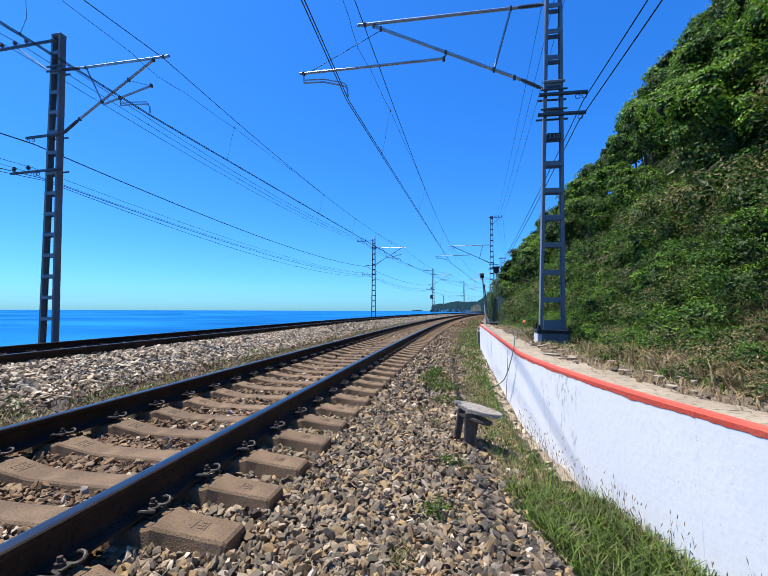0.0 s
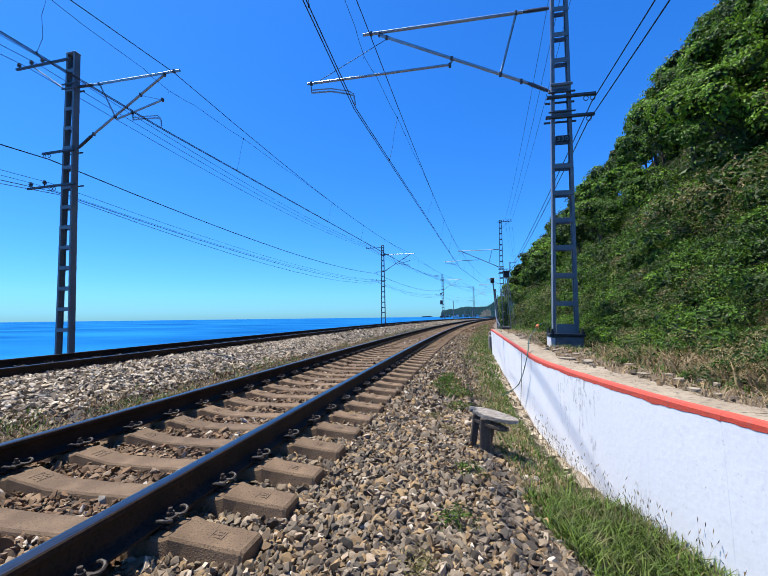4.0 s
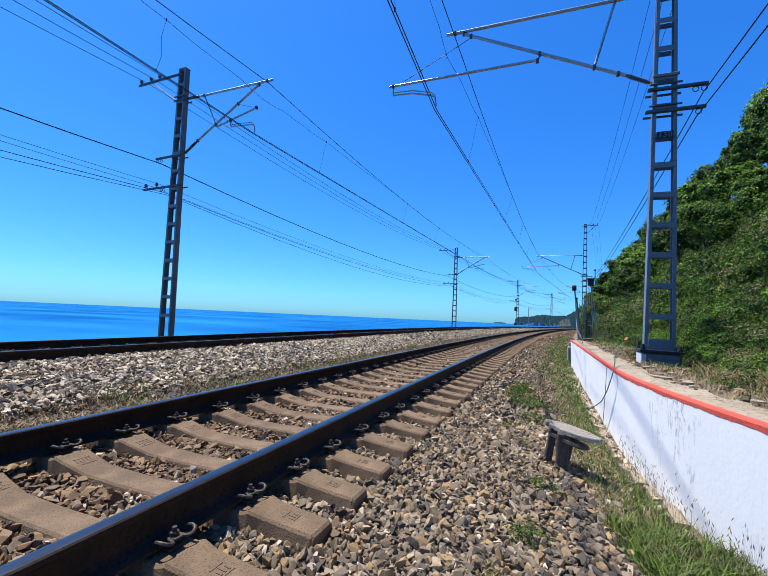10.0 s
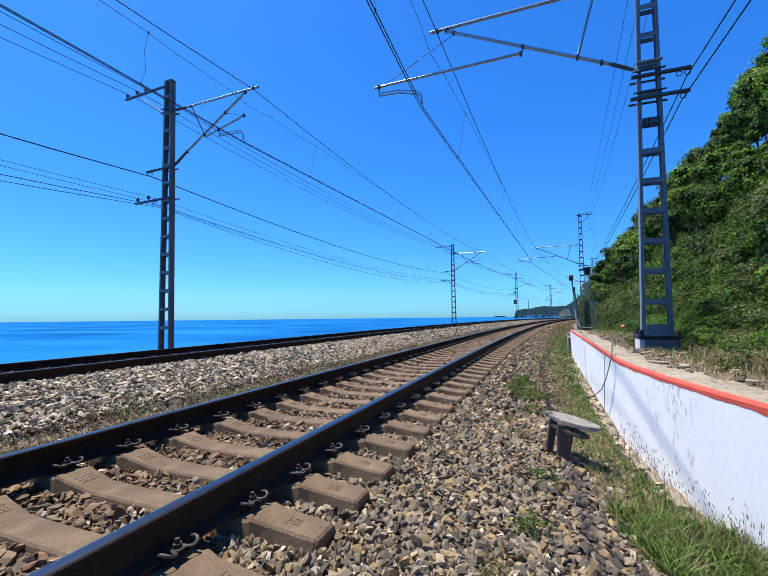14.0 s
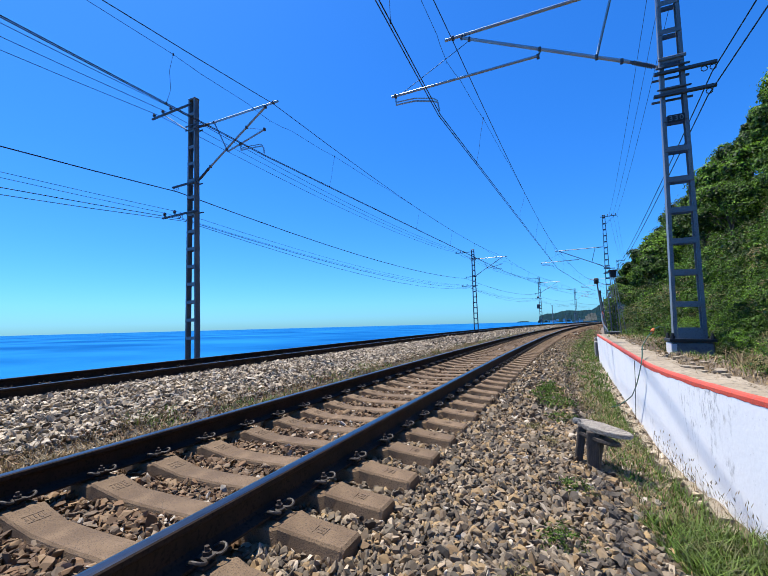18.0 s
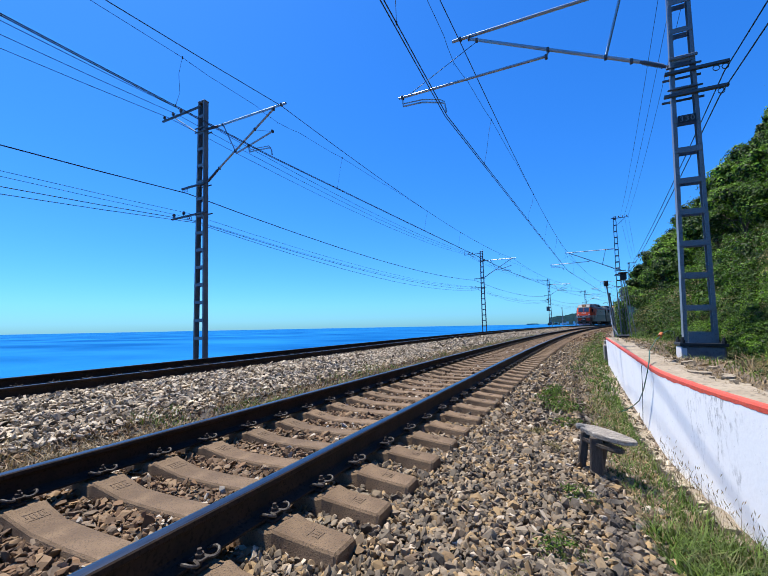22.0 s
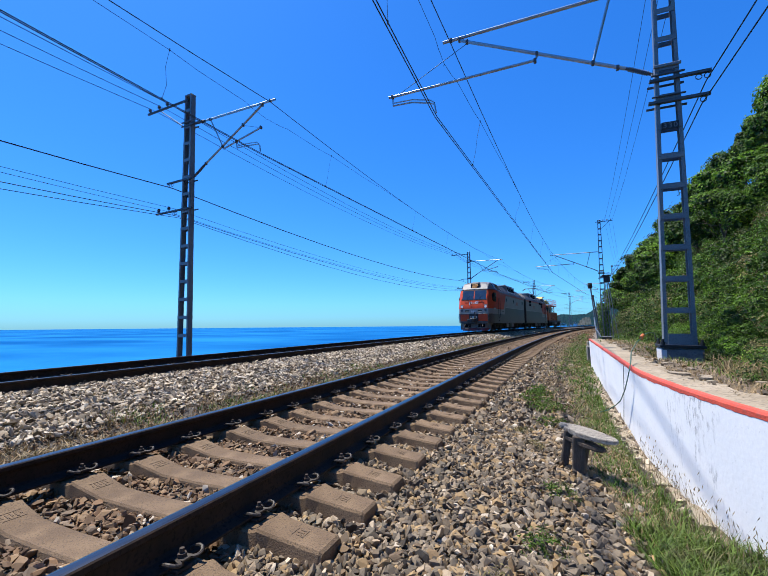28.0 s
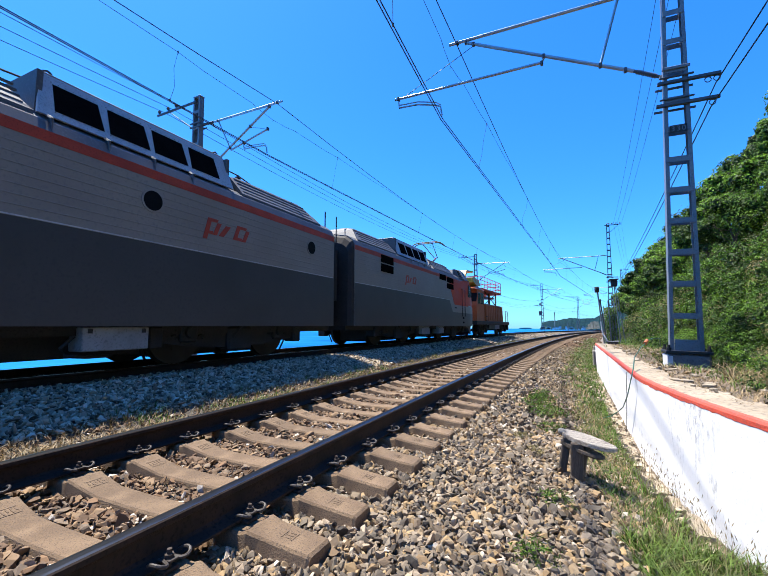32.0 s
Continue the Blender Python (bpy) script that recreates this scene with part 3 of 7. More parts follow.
stones("ballast_stones", "brown ballast stones of the track behind", M_STONE_RUST, 9000, band(-6, 0.85, -2.75, 0.9), 0.036, 24, corners=7, tumble=0.4)
stones("ballast_stones", "grey and tan ballast stones of the shoulder behind", M_STONE, 7000, band(-6, 0.9, 0.86, 3.0), 0.036, 25, corners=8)
stones("pale_ballast_stones", "pale ballast stones of the slope behind", M_STONE_PALE, 6000, band(-6, 1.05, -4.75, -2.6), 0.042, 26, corners=7, flat=0.5, tumble=0.35)


def loose_stones():
    """The stones nearest to the path, each one by itself."""
    rng = np.random.default_rng(77)
    bed = tagged(new("ballast_shoulder"), "shoulder of loose angular ballast stones beside the rail", "ballast", kind="structure")
    meshes = [mesh_np("stone", v, f, M_STONE_SINGLE) for v, f in stone_kinds(rng, 16, 14, 0.62)]
    for k in range(300):
        s, o = float(rng.uniform(0.9, 2.4)), float(rng.uniform(1.5, 2.7))
        st = new("stone", meshes[k % 16])
        st.parent = bed
        st.matrix_basis = pose(*line(s, o, ground_z(s, o) + 0.022), *(float(v) for v in rng.uniform(-40, 40, 2)), float(rng.uniform(0, 360))) @ Matrix.Scale(float(rng.uniform(0.018, 0.03)), 4)




# ---------- the white wall ----------
def build_wall():
    wall = tagged(new("wall_white"), "whitewashed concrete retaining wall with a red painted top edge", "wall", kind="structure")
    joints = [-6.0, -2.6, 0.2, 2.35, 5.9, 9.4, WALL_END]
    for a, b in zip(joints, joints[1:]):
        a2, b2 = a, b - 0.0008
        n = max(4, int((b - a) / 0.03))
        ss = np.linspace(a2, b2, n)
        bm = bmesh.new()
        loft(bm, [[line(s, wall_at(s) + d, z) for d, z in ((0.03, -0.75), (0.0, 0.345), (0.04, 0.35), (0.34, 0.302), (0.34, -0.75))] for s in ss])
        part("wall_panel", bm, M_WALL, wall)
        bm = bmesh.new()
        rng = random.Random(int(a * 10))
        rag = [0.009 * noise.noise(Vector((s * 3.1, a, 0))) + 0.004 * noise.noise(Vector((s * 11, a, 5))) for s in ss]
        chips = [g + 0.009 * noise.noise(Vector((s * 19, a, 9))) + 0.006 * max(0.0, noise.noise(Vector((s * 43, a, 3)))) for s, g in zip(ss, rag)]
        loft(bm, [[line(s, wall_at(s) + d, z) for d, z in ((-0.0015, 0.322 + c), (-0.0015, 0.350), (0.008, 0.364), (0.026 + g, 0.371), (0.026 + g, 0.304), (0.02, 0.304))] for s, g, c in zip(ss, rag, chips)])
        part("red_edge", bm, M_RED, wall, "red painted edge")
        bm = bmesh.new()
        loft(bm, [[line(s, wall_at(s) + d, z) for d, z in ((0.03 + g, 0.304), (0.03 + g, 0.367 + g * 0.5), (0.18, 0.368 - g), (0.33 + 7 * g, 0.36 + g), (0.33 + 7 * g, 0.304))] for s, g in zip(ss, rag)])
        part("coping_slab", bm, M_COPING, wall, "bare sandy concrete coping")
    # gutter slabs along the foot
    gutter = tagged(new("gutter"), "broken concrete gutter slabs along the wall's foot", "gutter", kind="structure")
    rng = random.Random(9)
    s = 3.4
    while s < WALL_END - 0.3:
        L = rng.uniform(0.25, 0.5)
        bm = bmesh.new()
        w = wall_at(s)
        wd, gap = rng.uniform(0.09, 0.16), rng.uniform(0.03, 0.14)
        loft(bm, [[line(q, w + d, z + rng.uniform(-0.015, 0.008)) for d, z in ((-wd, -0.52), (-wd + 0.01, -0.43), (-0.02, -0.44), (-0.02, -0.55))] for q in (s, s + L * 0.5, s + L - gap)])
        part("slab", bm, M_COPING, gutter)
        s += L


build_wall()


# ---------- masts and wires ----------
def lattice_mast(label, height, foot=0.5, head=0.33, deep=0.18, spacing=0.59, below=0.0, first=0.55):
    """A mast of two channel legs joined by flat battens, standing at z = 0, legs apart along x."""
    mast = tagged(new("catenary_mast"), label, "catenary mast", group="catenary masts")
    half = lambda z: (foot + (head - foot) * z / height) / 2
    t = 0.012
    for sg in (-1, 1):
        bm = bmesh.new()
        loft(bm, [[(sg * (half(z) - dx), y, z) for dx, y in ((0, -deep / 2), (0, deep / 2), (0.06, deep / 2), (0.06, deep / 2 - t), (t, deep / 2 - t), (t, -deep / 2 + t), (0.06, -deep / 2 + t), (0.06, -deep / 2))] for z in (-below, height)])
        leg = part("leg", bm, M_STEEL, mast)
    z = first
    while z < height - 0.12:
        for y in (-deep / 2 - 0.006, deep / 2 + 0.006):
            bm = bmesh.new()
            box(bm, -half(z) + 0.01, half(z) - 0.01, y - 0.006, y + 0.006, z - 0.05, z + 0.05)
            part("batten", bm, M_STEEL, mast)
        z += spacing
    bm = bmesh.new()
    box(bm, -half(height) - 0.012, half(height) + 0.012, -deep / 2 - 0.012, deep / 2 + 0.012, height, height + 0.05, 0.01)
    part("cap", bm, M_STEEL, mast)
    return mast, half


M_ARM = mat("dark_steel_arm", (0.10, 0.11, 0.13), (0.07, 0.08, 0.09), scale=3, fine=40, rough=0.55, bump=0.1)


M_TAR = mat("weathered_tar", (0.2, 0.21, 0.23), (0.13, 0.14, 0.155), scale=5, fine=40, rough=0.8, bump=0.3)


def arm(mast, x0, x1, z, y=-0.17, drop=0.0, pins=(), rings=(), clamp=None):
    """A cross-arm of angle iron with insulator pins standing on it or eyes hanging below."""
    bm = bmesh.new()
    box(bm, x0, x1, y - 0.03, y + 0.03, z - 0.03, z - 0.022)
    box(bm, x0, x1, y - 0.03, y - 0.022, z - 0.03, z + 0.025)
    a = part("cross_arm", bm, M_ARM, mast)
    if clamp:
        bm = bmesh.new()
        for yy in (-0.12, 0.12):
            box(bm, -clamp, clamp, yy - 0.015, yy + 0.015, z - 0.02, z + 0.015)
        part("clamp", bm, M_ARM, mast)
    for x in pins:
        bm = bmesh.new()
        rod(bm, (x, y, z), (x, y, z + 0.14), 0.012)
        for k, r in ((0.08, 0.05), (0.12, 0.062), (0.16, 0.04)):
            rod(bm, (x, y, z + k), (x, y, z + k + 0.03), r, r * 0.8, 10)
        part("insulator", bm, M_INSUL, mast, "dark pin insulator")
    for x in rings:
        bm = bmesh.new()
        pipe(bm, [(x + 0.05 * math.sin(k * 0.7), y, z - 0.09 + 0.05 * math.cos(k * 0.7)) for k in range(10)], 0.009, 5)
        part("eye_hook", bm, M_ARM, mast)


def tube(mast, a, b, r=0.026, name="tube", material=None):
    bm = bmesh.new()
    rod(bm, a, b, r, seg=10)
    return part(name, bm, material or M_GALV, mast)


def insulator(mast, a, b):
    bm = bmesh.new()
    a, b = Vector(a), Vector(b)
    rod(bm, a, b, 0.03)
    for k in range(11):
        p = a.lerp(b, 0.1 + 0.8 * (k + 0.5) / 11)
        d = (b - a).normalized() * 0.011
        rod(bm, p - d, p + d, 0.047, 0.042, 10)
    part("rod_insulator", bm, M_INSUL, mast, "ribbed rod insulator")


def sea_mast(s, o, base, rake):
    mast, half = lattice_mast("grey latticed steel catenary mast with brackets, beside the sea-side track", 8.76 - base, 0.5, 0.31, below=0.7)
    b = base
    arm(mast, -1.95, 0.1, 8.53 - b, pins=(-1.85, -1.37, -0.95))
    tube(mast, (-1.3, -0.13, 8.5 - b), (-0.2, -0.13, 7.7 - b), 0.018, "strut", M_STEEL)
    arm(mast, -0.87, 0.3, 5.76 - b, y=-0.13, rings=(-0.8, -0.62), clamp=0.3)
    arm(mast, -1.38, 0.36, 4.75 - b, y=-0.13, pins=(-1.27, -0.76), rings=(-0.51, -0.4), clamp=0.36)
    bm = bmesh.new()
    for zz in (7.66, 7.8):
        for yy in (-0.12, 0.12):
            box(bm, -0.25, 0.3, yy - 0.015, yy + 0.015, zz - b - 0.02, zz - b + 0.02)
    part("bracket_clamp", bm, M_ARM, mast)
    insulator(mast, (0.2, 0, 7.735 - b), (0.8, 0, 7.70 - b))
    tube(mast, (0.8, 0, 7.70 - b), (3.7, 0, 7.64 - b), 0.036, "top_tube")
    insulator(mast, (0.25, 0, 5.83 - b), (0.8, 0, 6.19 - b))
    tube(mast, (0.8, 0, 6.19 - b), (3.2, 0, 7.6 - b), 0.034, "bracket_tube")
    tube(mast, (1.0, 0, 7.66 - b), (1.54, 0, 6.66 - b), 0.022, "brace_tube")
    tube(mast, (1.6, 0, 6.53 - b), (3.17, 0, 6.88 - b), 0.028, "register_tube")
    tube(mast, (2.42, 0, 7.12 - b), (3.12, 0, 6.88 - b), 0.008, "stay_wire")
    bm = bmesh.new()
    pipe(bm, [(2.15, 0, 6.66 - b), (2.18, 0, 6.43 - b), (2.5, 0, 6.42 - b), (3.02, 0, 6.37 - b), (3.11, 0, 6.3 - b), (3.13, 0, 6.11 - b)], 0.02, 6)
    pipe(bm, [(2.18, 0, 6.49 - b), (2.5, 0, 6.49 - b), (3.0, 0, 6.44 - b), (3.09, 0, 6.35 - b)], 0.014, 6)
    part("steady_arm", bm, M_GALV, mast)
    for p in ((3.52, 0, 7.65 - b), (3.2, 0, 7.6 - b), (0.98, 0, 7.69 - b), (1.56, 0, 6.62 - b), (2.42, 0, 7.14 - b), (3.15, 0, 6.88 - b), (2.15, 0, 6.65 - b), (0.82, 0, 6.2 - b)):
        bm = bmesh.new()
        box(bm, p[0] - 0.03, p[0] + 0.03, -0.045, 0.045, p[2] - 0.05, p[2] + 0.045, 0.012)
        part("joint", bm, M_ARM, mast)
    bm = bmesh.new()
    box(bm, -0.5, 0.5, -0.4, 0.4, -1.3, -0.5, 0.03)
    part("foundation", bm, M_CONC, mast, "concrete foundation block")
    if 70 < s < 90:
        for x, z, w, h in ((-0.26, 2.9, 0.26, 0.8), (-0.24, 4.85, 0.2, 0.3)):
            bm = bmesh.new()
            box(bm, x - w, x + w, -0.42, -0.14, z, z + h, 0.02)
            part("switch_box", bm, M_ARM, mast, "dark switch box")
    mast.matrix_basis = on_line(s, o, base) @ pose(0, 0, 0, 0, rake, 0)
    return mast


def hill_mast(s, o, base, rake):
    b = base
    mast, half = lattice_mast("grey latticed steel catenary mast with long bracket on the bank", 10.55 - base, 0.5, 0.27, spacing=0.581, first=1.043 - base)
    arm(mast, -0.3, 1.1, 10.4 - b, pins=(0.35, 0.68, 1.0))
    tube(mast, (0.85, -0.17, 10.36 - b), (0.16, -0.17, 9.7 - b), 0.018, "strut", M_STEEL)
    arm(mast, -0.3, 0.66, 5.44 - b, y=-0.13, rings=(0.47, 0.6), clamp=0.3)
    arm(mast, -0.33, 0.63, 5.0 - b, y=-0.13, rings=(0.52,), clamp=0.33)
    for z0, z1, w in ((5.69, 5.75, 0.22), (5.53, 5.565, 0.27), (5.1, 5.13, 0.27)):
        bm = bmesh.new()
        for yy in (-0.12, 0.12):
            box(bm, -w, w, yy - 0.02, yy + 0.02, z0 - b, z1 - b, 0.01)
        part("bracket_clamp", bm, M_ARM if w > 0.25 else M_STEEL, mast)
    insulator(mast, (-0.24, 0, 5.66 - b), (-0.66, 0, 5.89 - b))
    tube(mast, (-0.66, 0, 5.89 - b), (-4.02, 0, 7.5 - b), 0.036, "bracket_tube")
    tube(mast, (-4.45, 0, 7.57 - b), (-0.75, 0, 7.55 - b), 0.036, "top_tube")
    insulator(mast, (-0.75, 0, 7.55 - b), (-0.2, 0, 7.55 - b))
    tube(mast, (-1.24, 0, 6.17 - b), (-0.9, 0, 7.52 - b), 0.026, "brace_tube")
    tube(mast, (-2.36, 0, 6.54 - b), (-5.88, 0, 6.5 - b), 0.03, "register_tube")
    tube(mast, (-2.3, 0, 6.66 - b), (-2.36, 0, 6.54 - b), 0.02, "link")
    tube(mast, (-3.86, 0, 7.38 - b), (-5.66, 0, 6.5 - b), 0.007, "stay_wire", M_WIRE)
    bm = bmesh.new()
    pipe(bm, [(-5.78, 0, 6.5 - b), (-5.76, 0, 6.26 - b), (-5.25, 0, 6.24 - b), (-4.8, 0, 6.12 - b), (-4.66, 0, 6.06 - b), (-4.62, 0, 5.83 - b)], 0.02, 6)
    pipe(bm, [(-5.74, 0, 6.33 - b), (-5.25, 0, 6.31 - b), (-4.78, 0, 6.19 - b), (-4.66, 0, 6.1 - b)], 0.014, 6)
    part("steady_arm", bm, M_GALV, mast)
    for p in ((-4.25, 0, 7.57 - b), (-4.04, 0, 7.52 - b), (-1.24, 0, 6.17 - b), (-2.32, 0, 6.68 - b), (-0.9, 0, 7.55 - b), (-5.78, 0, 6.5 - b), (-0.8, 0, 5.95 - b), (-2.36, 0, 6.53 - b), (-3.86, 0, 7.42 - b)):
        bm = bmesh.new()
        box(bm, p[0] - 0.03, p[0] + 0.03, -0.045, 0.045, p[2] - 0.05, p[2] + 0.045, 0.012)
        part("joint", bm, M_ARM, mast)
    bm = bmesh.new()
    box(bm, -0.135, 0.135, -0.13, -0.118, 4.45 - b, 4.59 - b)
    plate = part("number_plate", bm, M_BLACK, mast, "dark mast plate with white numerals")
    for k, digit in enumerate("330" if s < 20 else ""):
        cu = bpy.data.curves.new("numeral", "FONT")
        cu.body, cu.size, cu.align_x, cu.extrude = digit, 0.135, "CENTER", 0.002
        txt = new("numeral", cu)
        me = bpy.data.meshes.new_from_object(txt)
        bpy.data.objects.remove(txt)
        t = part("numeral", me, M_STEEL, plate, "faded grey numeral")
        t.matrix_basis = pose(-0.082 + 0.082 * k, -0.134, 4.475 - b, 90, 0, 0)
    bm = bmesh.new()
    box(bm, -0.31, 0.31, -0.24, 0.24, -1.0, -0.03, 0.03)
    part("foundation", bm, M_TAR if s < 20 else M_CONC, mast, "concrete foundation block with a tarred dark front")
    if s < 20:
        bm = bmesh.new()
        box(bm, -0.322, -0.3, -0.252, 0.23, -0.9, -0.05, 0.008)
        box(bm, -0.31, -0.24, -0.25, -0.235, -0.9, -0.07)
        part("whitewashed_side", bm, M_WHITE, mast, "whitewashed side of the block")
    bm = bmesh.new()
    box(bm, -0.34, 0.34, -0.27, 0.27, -0.03, 0.02, 0.006)
    part("base_plate", bm, M_BLACK, mast)
    bm = bmesh.new()
    loft(bm, [[(-w, y, z), (w, y, z), (w, y + 0.014, z), (-w, y + 0.014, z)] for z, w, y in ((0.02, 0.19, -0.118), (0.22, 0.185, -0.112))])
    part("gusset", bm, M_STEEL, mast)
    for x in (-0.29, 0.29):
        for y in (-0.2, 0.2):
            bm = bmesh.new()
            rod(bm, (x, y, 0.0), (x, y, 0.12), 0.024)
            rod(bm, (x, y, 0.02), (x, y, 0.07), 0.04, seg=6)
            part("anchor_bolt", bm, M_BLACK, mast)
    mast.matrix_basis = on_line(s, o, base) @ pose(0, 0, 0, 0, rake, 0)
    return mast


SEA_S = [9.3, 43.6, 78.6, 112.5]
SEA_O = [-8.88, -8.82, -8.74, -9.2]
HILL_S = [9.1, 43.5, 79.0]
HILL_O = [4.301, 4.05, 4.05]
for s, o, rake in zip(SEA_S, SEA_O, (-1.1, 0.0, 0.0, 0.0)):
    sea_mast(s, o, 0.0, rake)
for s, o, rake in zip(HILL_S, HILL_O, (1.31, 0.4, 0.3)):
    hill_mast(s, o, 0.4, rake)


def wire(name, label, pts, r, sag=0.25, spans=12):
    """One wire through its supports, sagging between them."""
    bm = bmesh.new()
    path = []
    for a, b in zip(pts, pts[1:]):
        a, b = Vector(a), Vector(b)
        for k in range(spans):
            t = k / spans
            p = a.lerp(b, t)
            p.z -= sag * 4 * t * (1 - t)
            path.append(p)
    path.append(Vector(pts[-1]))
    pipe(bm, path, r, 5)
    return tagged(part(name, bm, M_WIRE), label, "wire", group="overhead wires"), path


def catenary(label, ss, offs, tops, z_contact, z_top, r=0.0105):
    """Twin contact wires under a messenger wire, with stitch wires at the masts and droppers."""
    ends_s = [ss[0] - 34] + ss + [ss[-1] + 30]
    for d in (-0.025, 0.025):
        c, pc = wire("contact_wire", label + " contact wire", [line(s, o + d, z_contact) for s, o in zip(ends_s, offs)], r, 0.02)
    m, pm = wire("messenger_wire", label + " messenger wire", [line(s, o, z_top) for s, o in zip(ends_s, tops)], r, 0.6)
    for k in range(len(pc)):
        q = k % 12
        if q in (4, 6, 8) and 0 < k < len(pc) - 1:
            dropper(m, pc[k], pm[k])
    for s, o, o2 in zip(ss, offs[1:], tops[1:]):
        n = 8
        st = []
        for k in range(-n, n + 1):
            t = k / n
            i = min(max(int(round((ends_s.index(s) + t * 0.3) * 12)), 0), len(pm) - 1)
            end = pm[i]
            mid = Vector(line(s, o2 * 0.55 + o * 0.45, z_top - 0.55))
            st.append(mid.lerp(end, abs(t) ** 1.15))
        bm = bmesh.new()
        pipe(bm, st, 0.0055, 5)
        part("stitch_wire", bm, M_WIRE, m)
        for k in (3, 13):
            ys = [q.y for q in pc]
            foot = Vector([float(np.interp(st[k].y, ys, [q[j] for q in pc])) for j in range(3)])
            dropper(m, foot, st[k])


def dropper(parent, a, b):
    bm = bmesh.new()
    w = Vector((random.uniform(-0.05, 0.05), random.uniform(-0.08, 0.08), 0))
    pipe(bm, [a, a.lerp(b, 0.3) + w, a.lerp(b, 0.65) - w * 0.6, b], 0.0045, 4)
    part("dropper", bm, M_WIRE, parent)
    for p in (a, b):
        bm = bmesh.new()
        rod(bm, p - Vector((0, 0, 0.03)), p + Vector((0, 0, 0.03)), 0.016, seg=6)
        part("dropper_clamp", bm, M_WIRE, parent)


catenary("sea-side track's", SEA_S, [-5.95, -5.87, -5.6, -5.88, -5.7, -5.6], [-6.4, -5.51, -5.5, -5.5, -5.5, -5.5], 6.11, 7.67)
catenary("near track's", HILL_S, [1.3, -0.2, -0.2, -0.1, 0.0], [0.1, 0.2, -0.05, 0.0, 0.0], 5.83, 7.62)
for x, z, end, r, sg in ((-2.0, 8.69, -11.85, 0.007, 0.6), (-1.53, 8.69, -10.05, 0.007, 0.6), (-1.12, 8.69, -8.35, 0.007, 0.6), (-0.9, 5.62, -9.5, 0.013, 0.6), (-0.84, 4.9, -7.65, 0.005, 0.6),
                         (-1.35, 4.9, -7.75, 0.005, 0.6), (-0.6, 4.6, -10.85, 0.008, 0.6), (-0.5, 4.52, -11.4, 0.007, 0.8)):
    wire("line_wire", "thin dark line wire carried by the sea-side masts", [line(SEA_S[0] - 34, end, z)] + [line(s, o + x, z) for s, o in zip(SEA_S + [SEA_S[-1] + 30], SEA_O + [-9.2])], r * 1.3, sg)
for x, z, r, sg in ((0.55, 10.57, 0.006, 0.5), (0.88, 10.57, 0.006, 0.5), (1.2, 10.57, 0.006, 0.5), (0.72, 5.3, 0.009, 0.3), (0.62, 4.86, 0.009, 0.3)):
    wire("line_wire", "thin dark line wire carried by the bank-side masts", [line(s, o + x, z) for s, o in zip([HILL_S[0] - 34] + HILL_S + [HILL_S[-1] + 30], [HILL_O[0]] + HILL_O + [4.1])], r * 1.2, sg)


# ---------- the train ----------
M_ORANGE_BODY = mat("orange_red_body_paint", (0.74, 0.088, 0.03), (0.66, 0.076, 0.027), scale=1.2, fine=25, rough=0.5, bump=0.03, c=(0.6, 0.075, 0.028), spec=0.18)
M_GREY_BODY = mat("light_grey_body_paint", (0.33, 0.308, 0.278), (0.287, 0.266, 0.24), scale=1.0, fine=18, rough=0.42, bump=0.03, c=(0.255, 0.245, 0.235))
M_DARK_BODY = mat("slate_grey_body_paint", (0.07, 0.072, 0.077), (0.057, 0.059, 0.063), scale=1.0, fine=18, rough=0.42, bump=0.03, c=(0.055, 0.058, 0.066))
M_ROOF = mat("dusty_grey_roof", (0.115, 0.12, 0.13), (0.085, 0.09, 0.1), scale=1.5, fine=22, rough=0.6, bump=0.1, c=(0.13, 0.135, 0.14))
M_SILVER = mat("pale_grey_fairing", (0.25, 0.26, 0.275), (0.215, 0.225, 0.24), scale=2, fine=30, rough=0.5, bump=0.02, c=(0.23, 0.24, 0.255))
M_GLASS = mat("dark_tinted_glass", (0.012, 0.016, 0.02), (0.010, 0.013, 0.016), rough=0.25, bump=0, spec=0.05)
M_SCREEN = mat("windscreen_glass", (0.03, 0.06, 0.11), (0.022, 0.045, 0.085), rough=0.04, bump=0, spec=0.7)
M_UNDER = mat("sooty_underframe", (0.022, 0.021, 0.02), (0.035, 0.03, 0.026), scale=4, fine=30, rough=0.8, bump=0.2)
M_TYRE = mat("worn_wheel_steel", (0.05, 0.045, 0.04), (0.03, 0.027, 0.025), rough=0.6, metal=0.3, bump=0.05)
M_BOX = mat("pale_battery_box", (0.42, 0.41, 0.39), (0.33, 0.32, 0.3), scale=3, fine=30, rough=0.7, bump=0.1)
M_MAROON = mat("dark_red_plough_paint", (0.22, 0.035, 0.05), (0.16, 0.03, 0.04), scale=4, fine=30, rough=0.6)
# Flat black without sheen: the shade inside openings is put into its colour.
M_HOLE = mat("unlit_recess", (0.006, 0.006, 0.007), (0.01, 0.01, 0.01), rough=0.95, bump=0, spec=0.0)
M_CABROOF = mat("weathered_grey_roof_paint", (0.2, 0.21, 0.225), (0.165, 0.175, 0.19), scale=2, fine=30, rough=0.55, bump=0.08)
M_PLOUGH = mat("dusty_plough_paint", (0.2, 0.2, 0.2), (0.14, 0.135, 0.13), scale=4, fine=30, rough=0.7, bump=0.15)
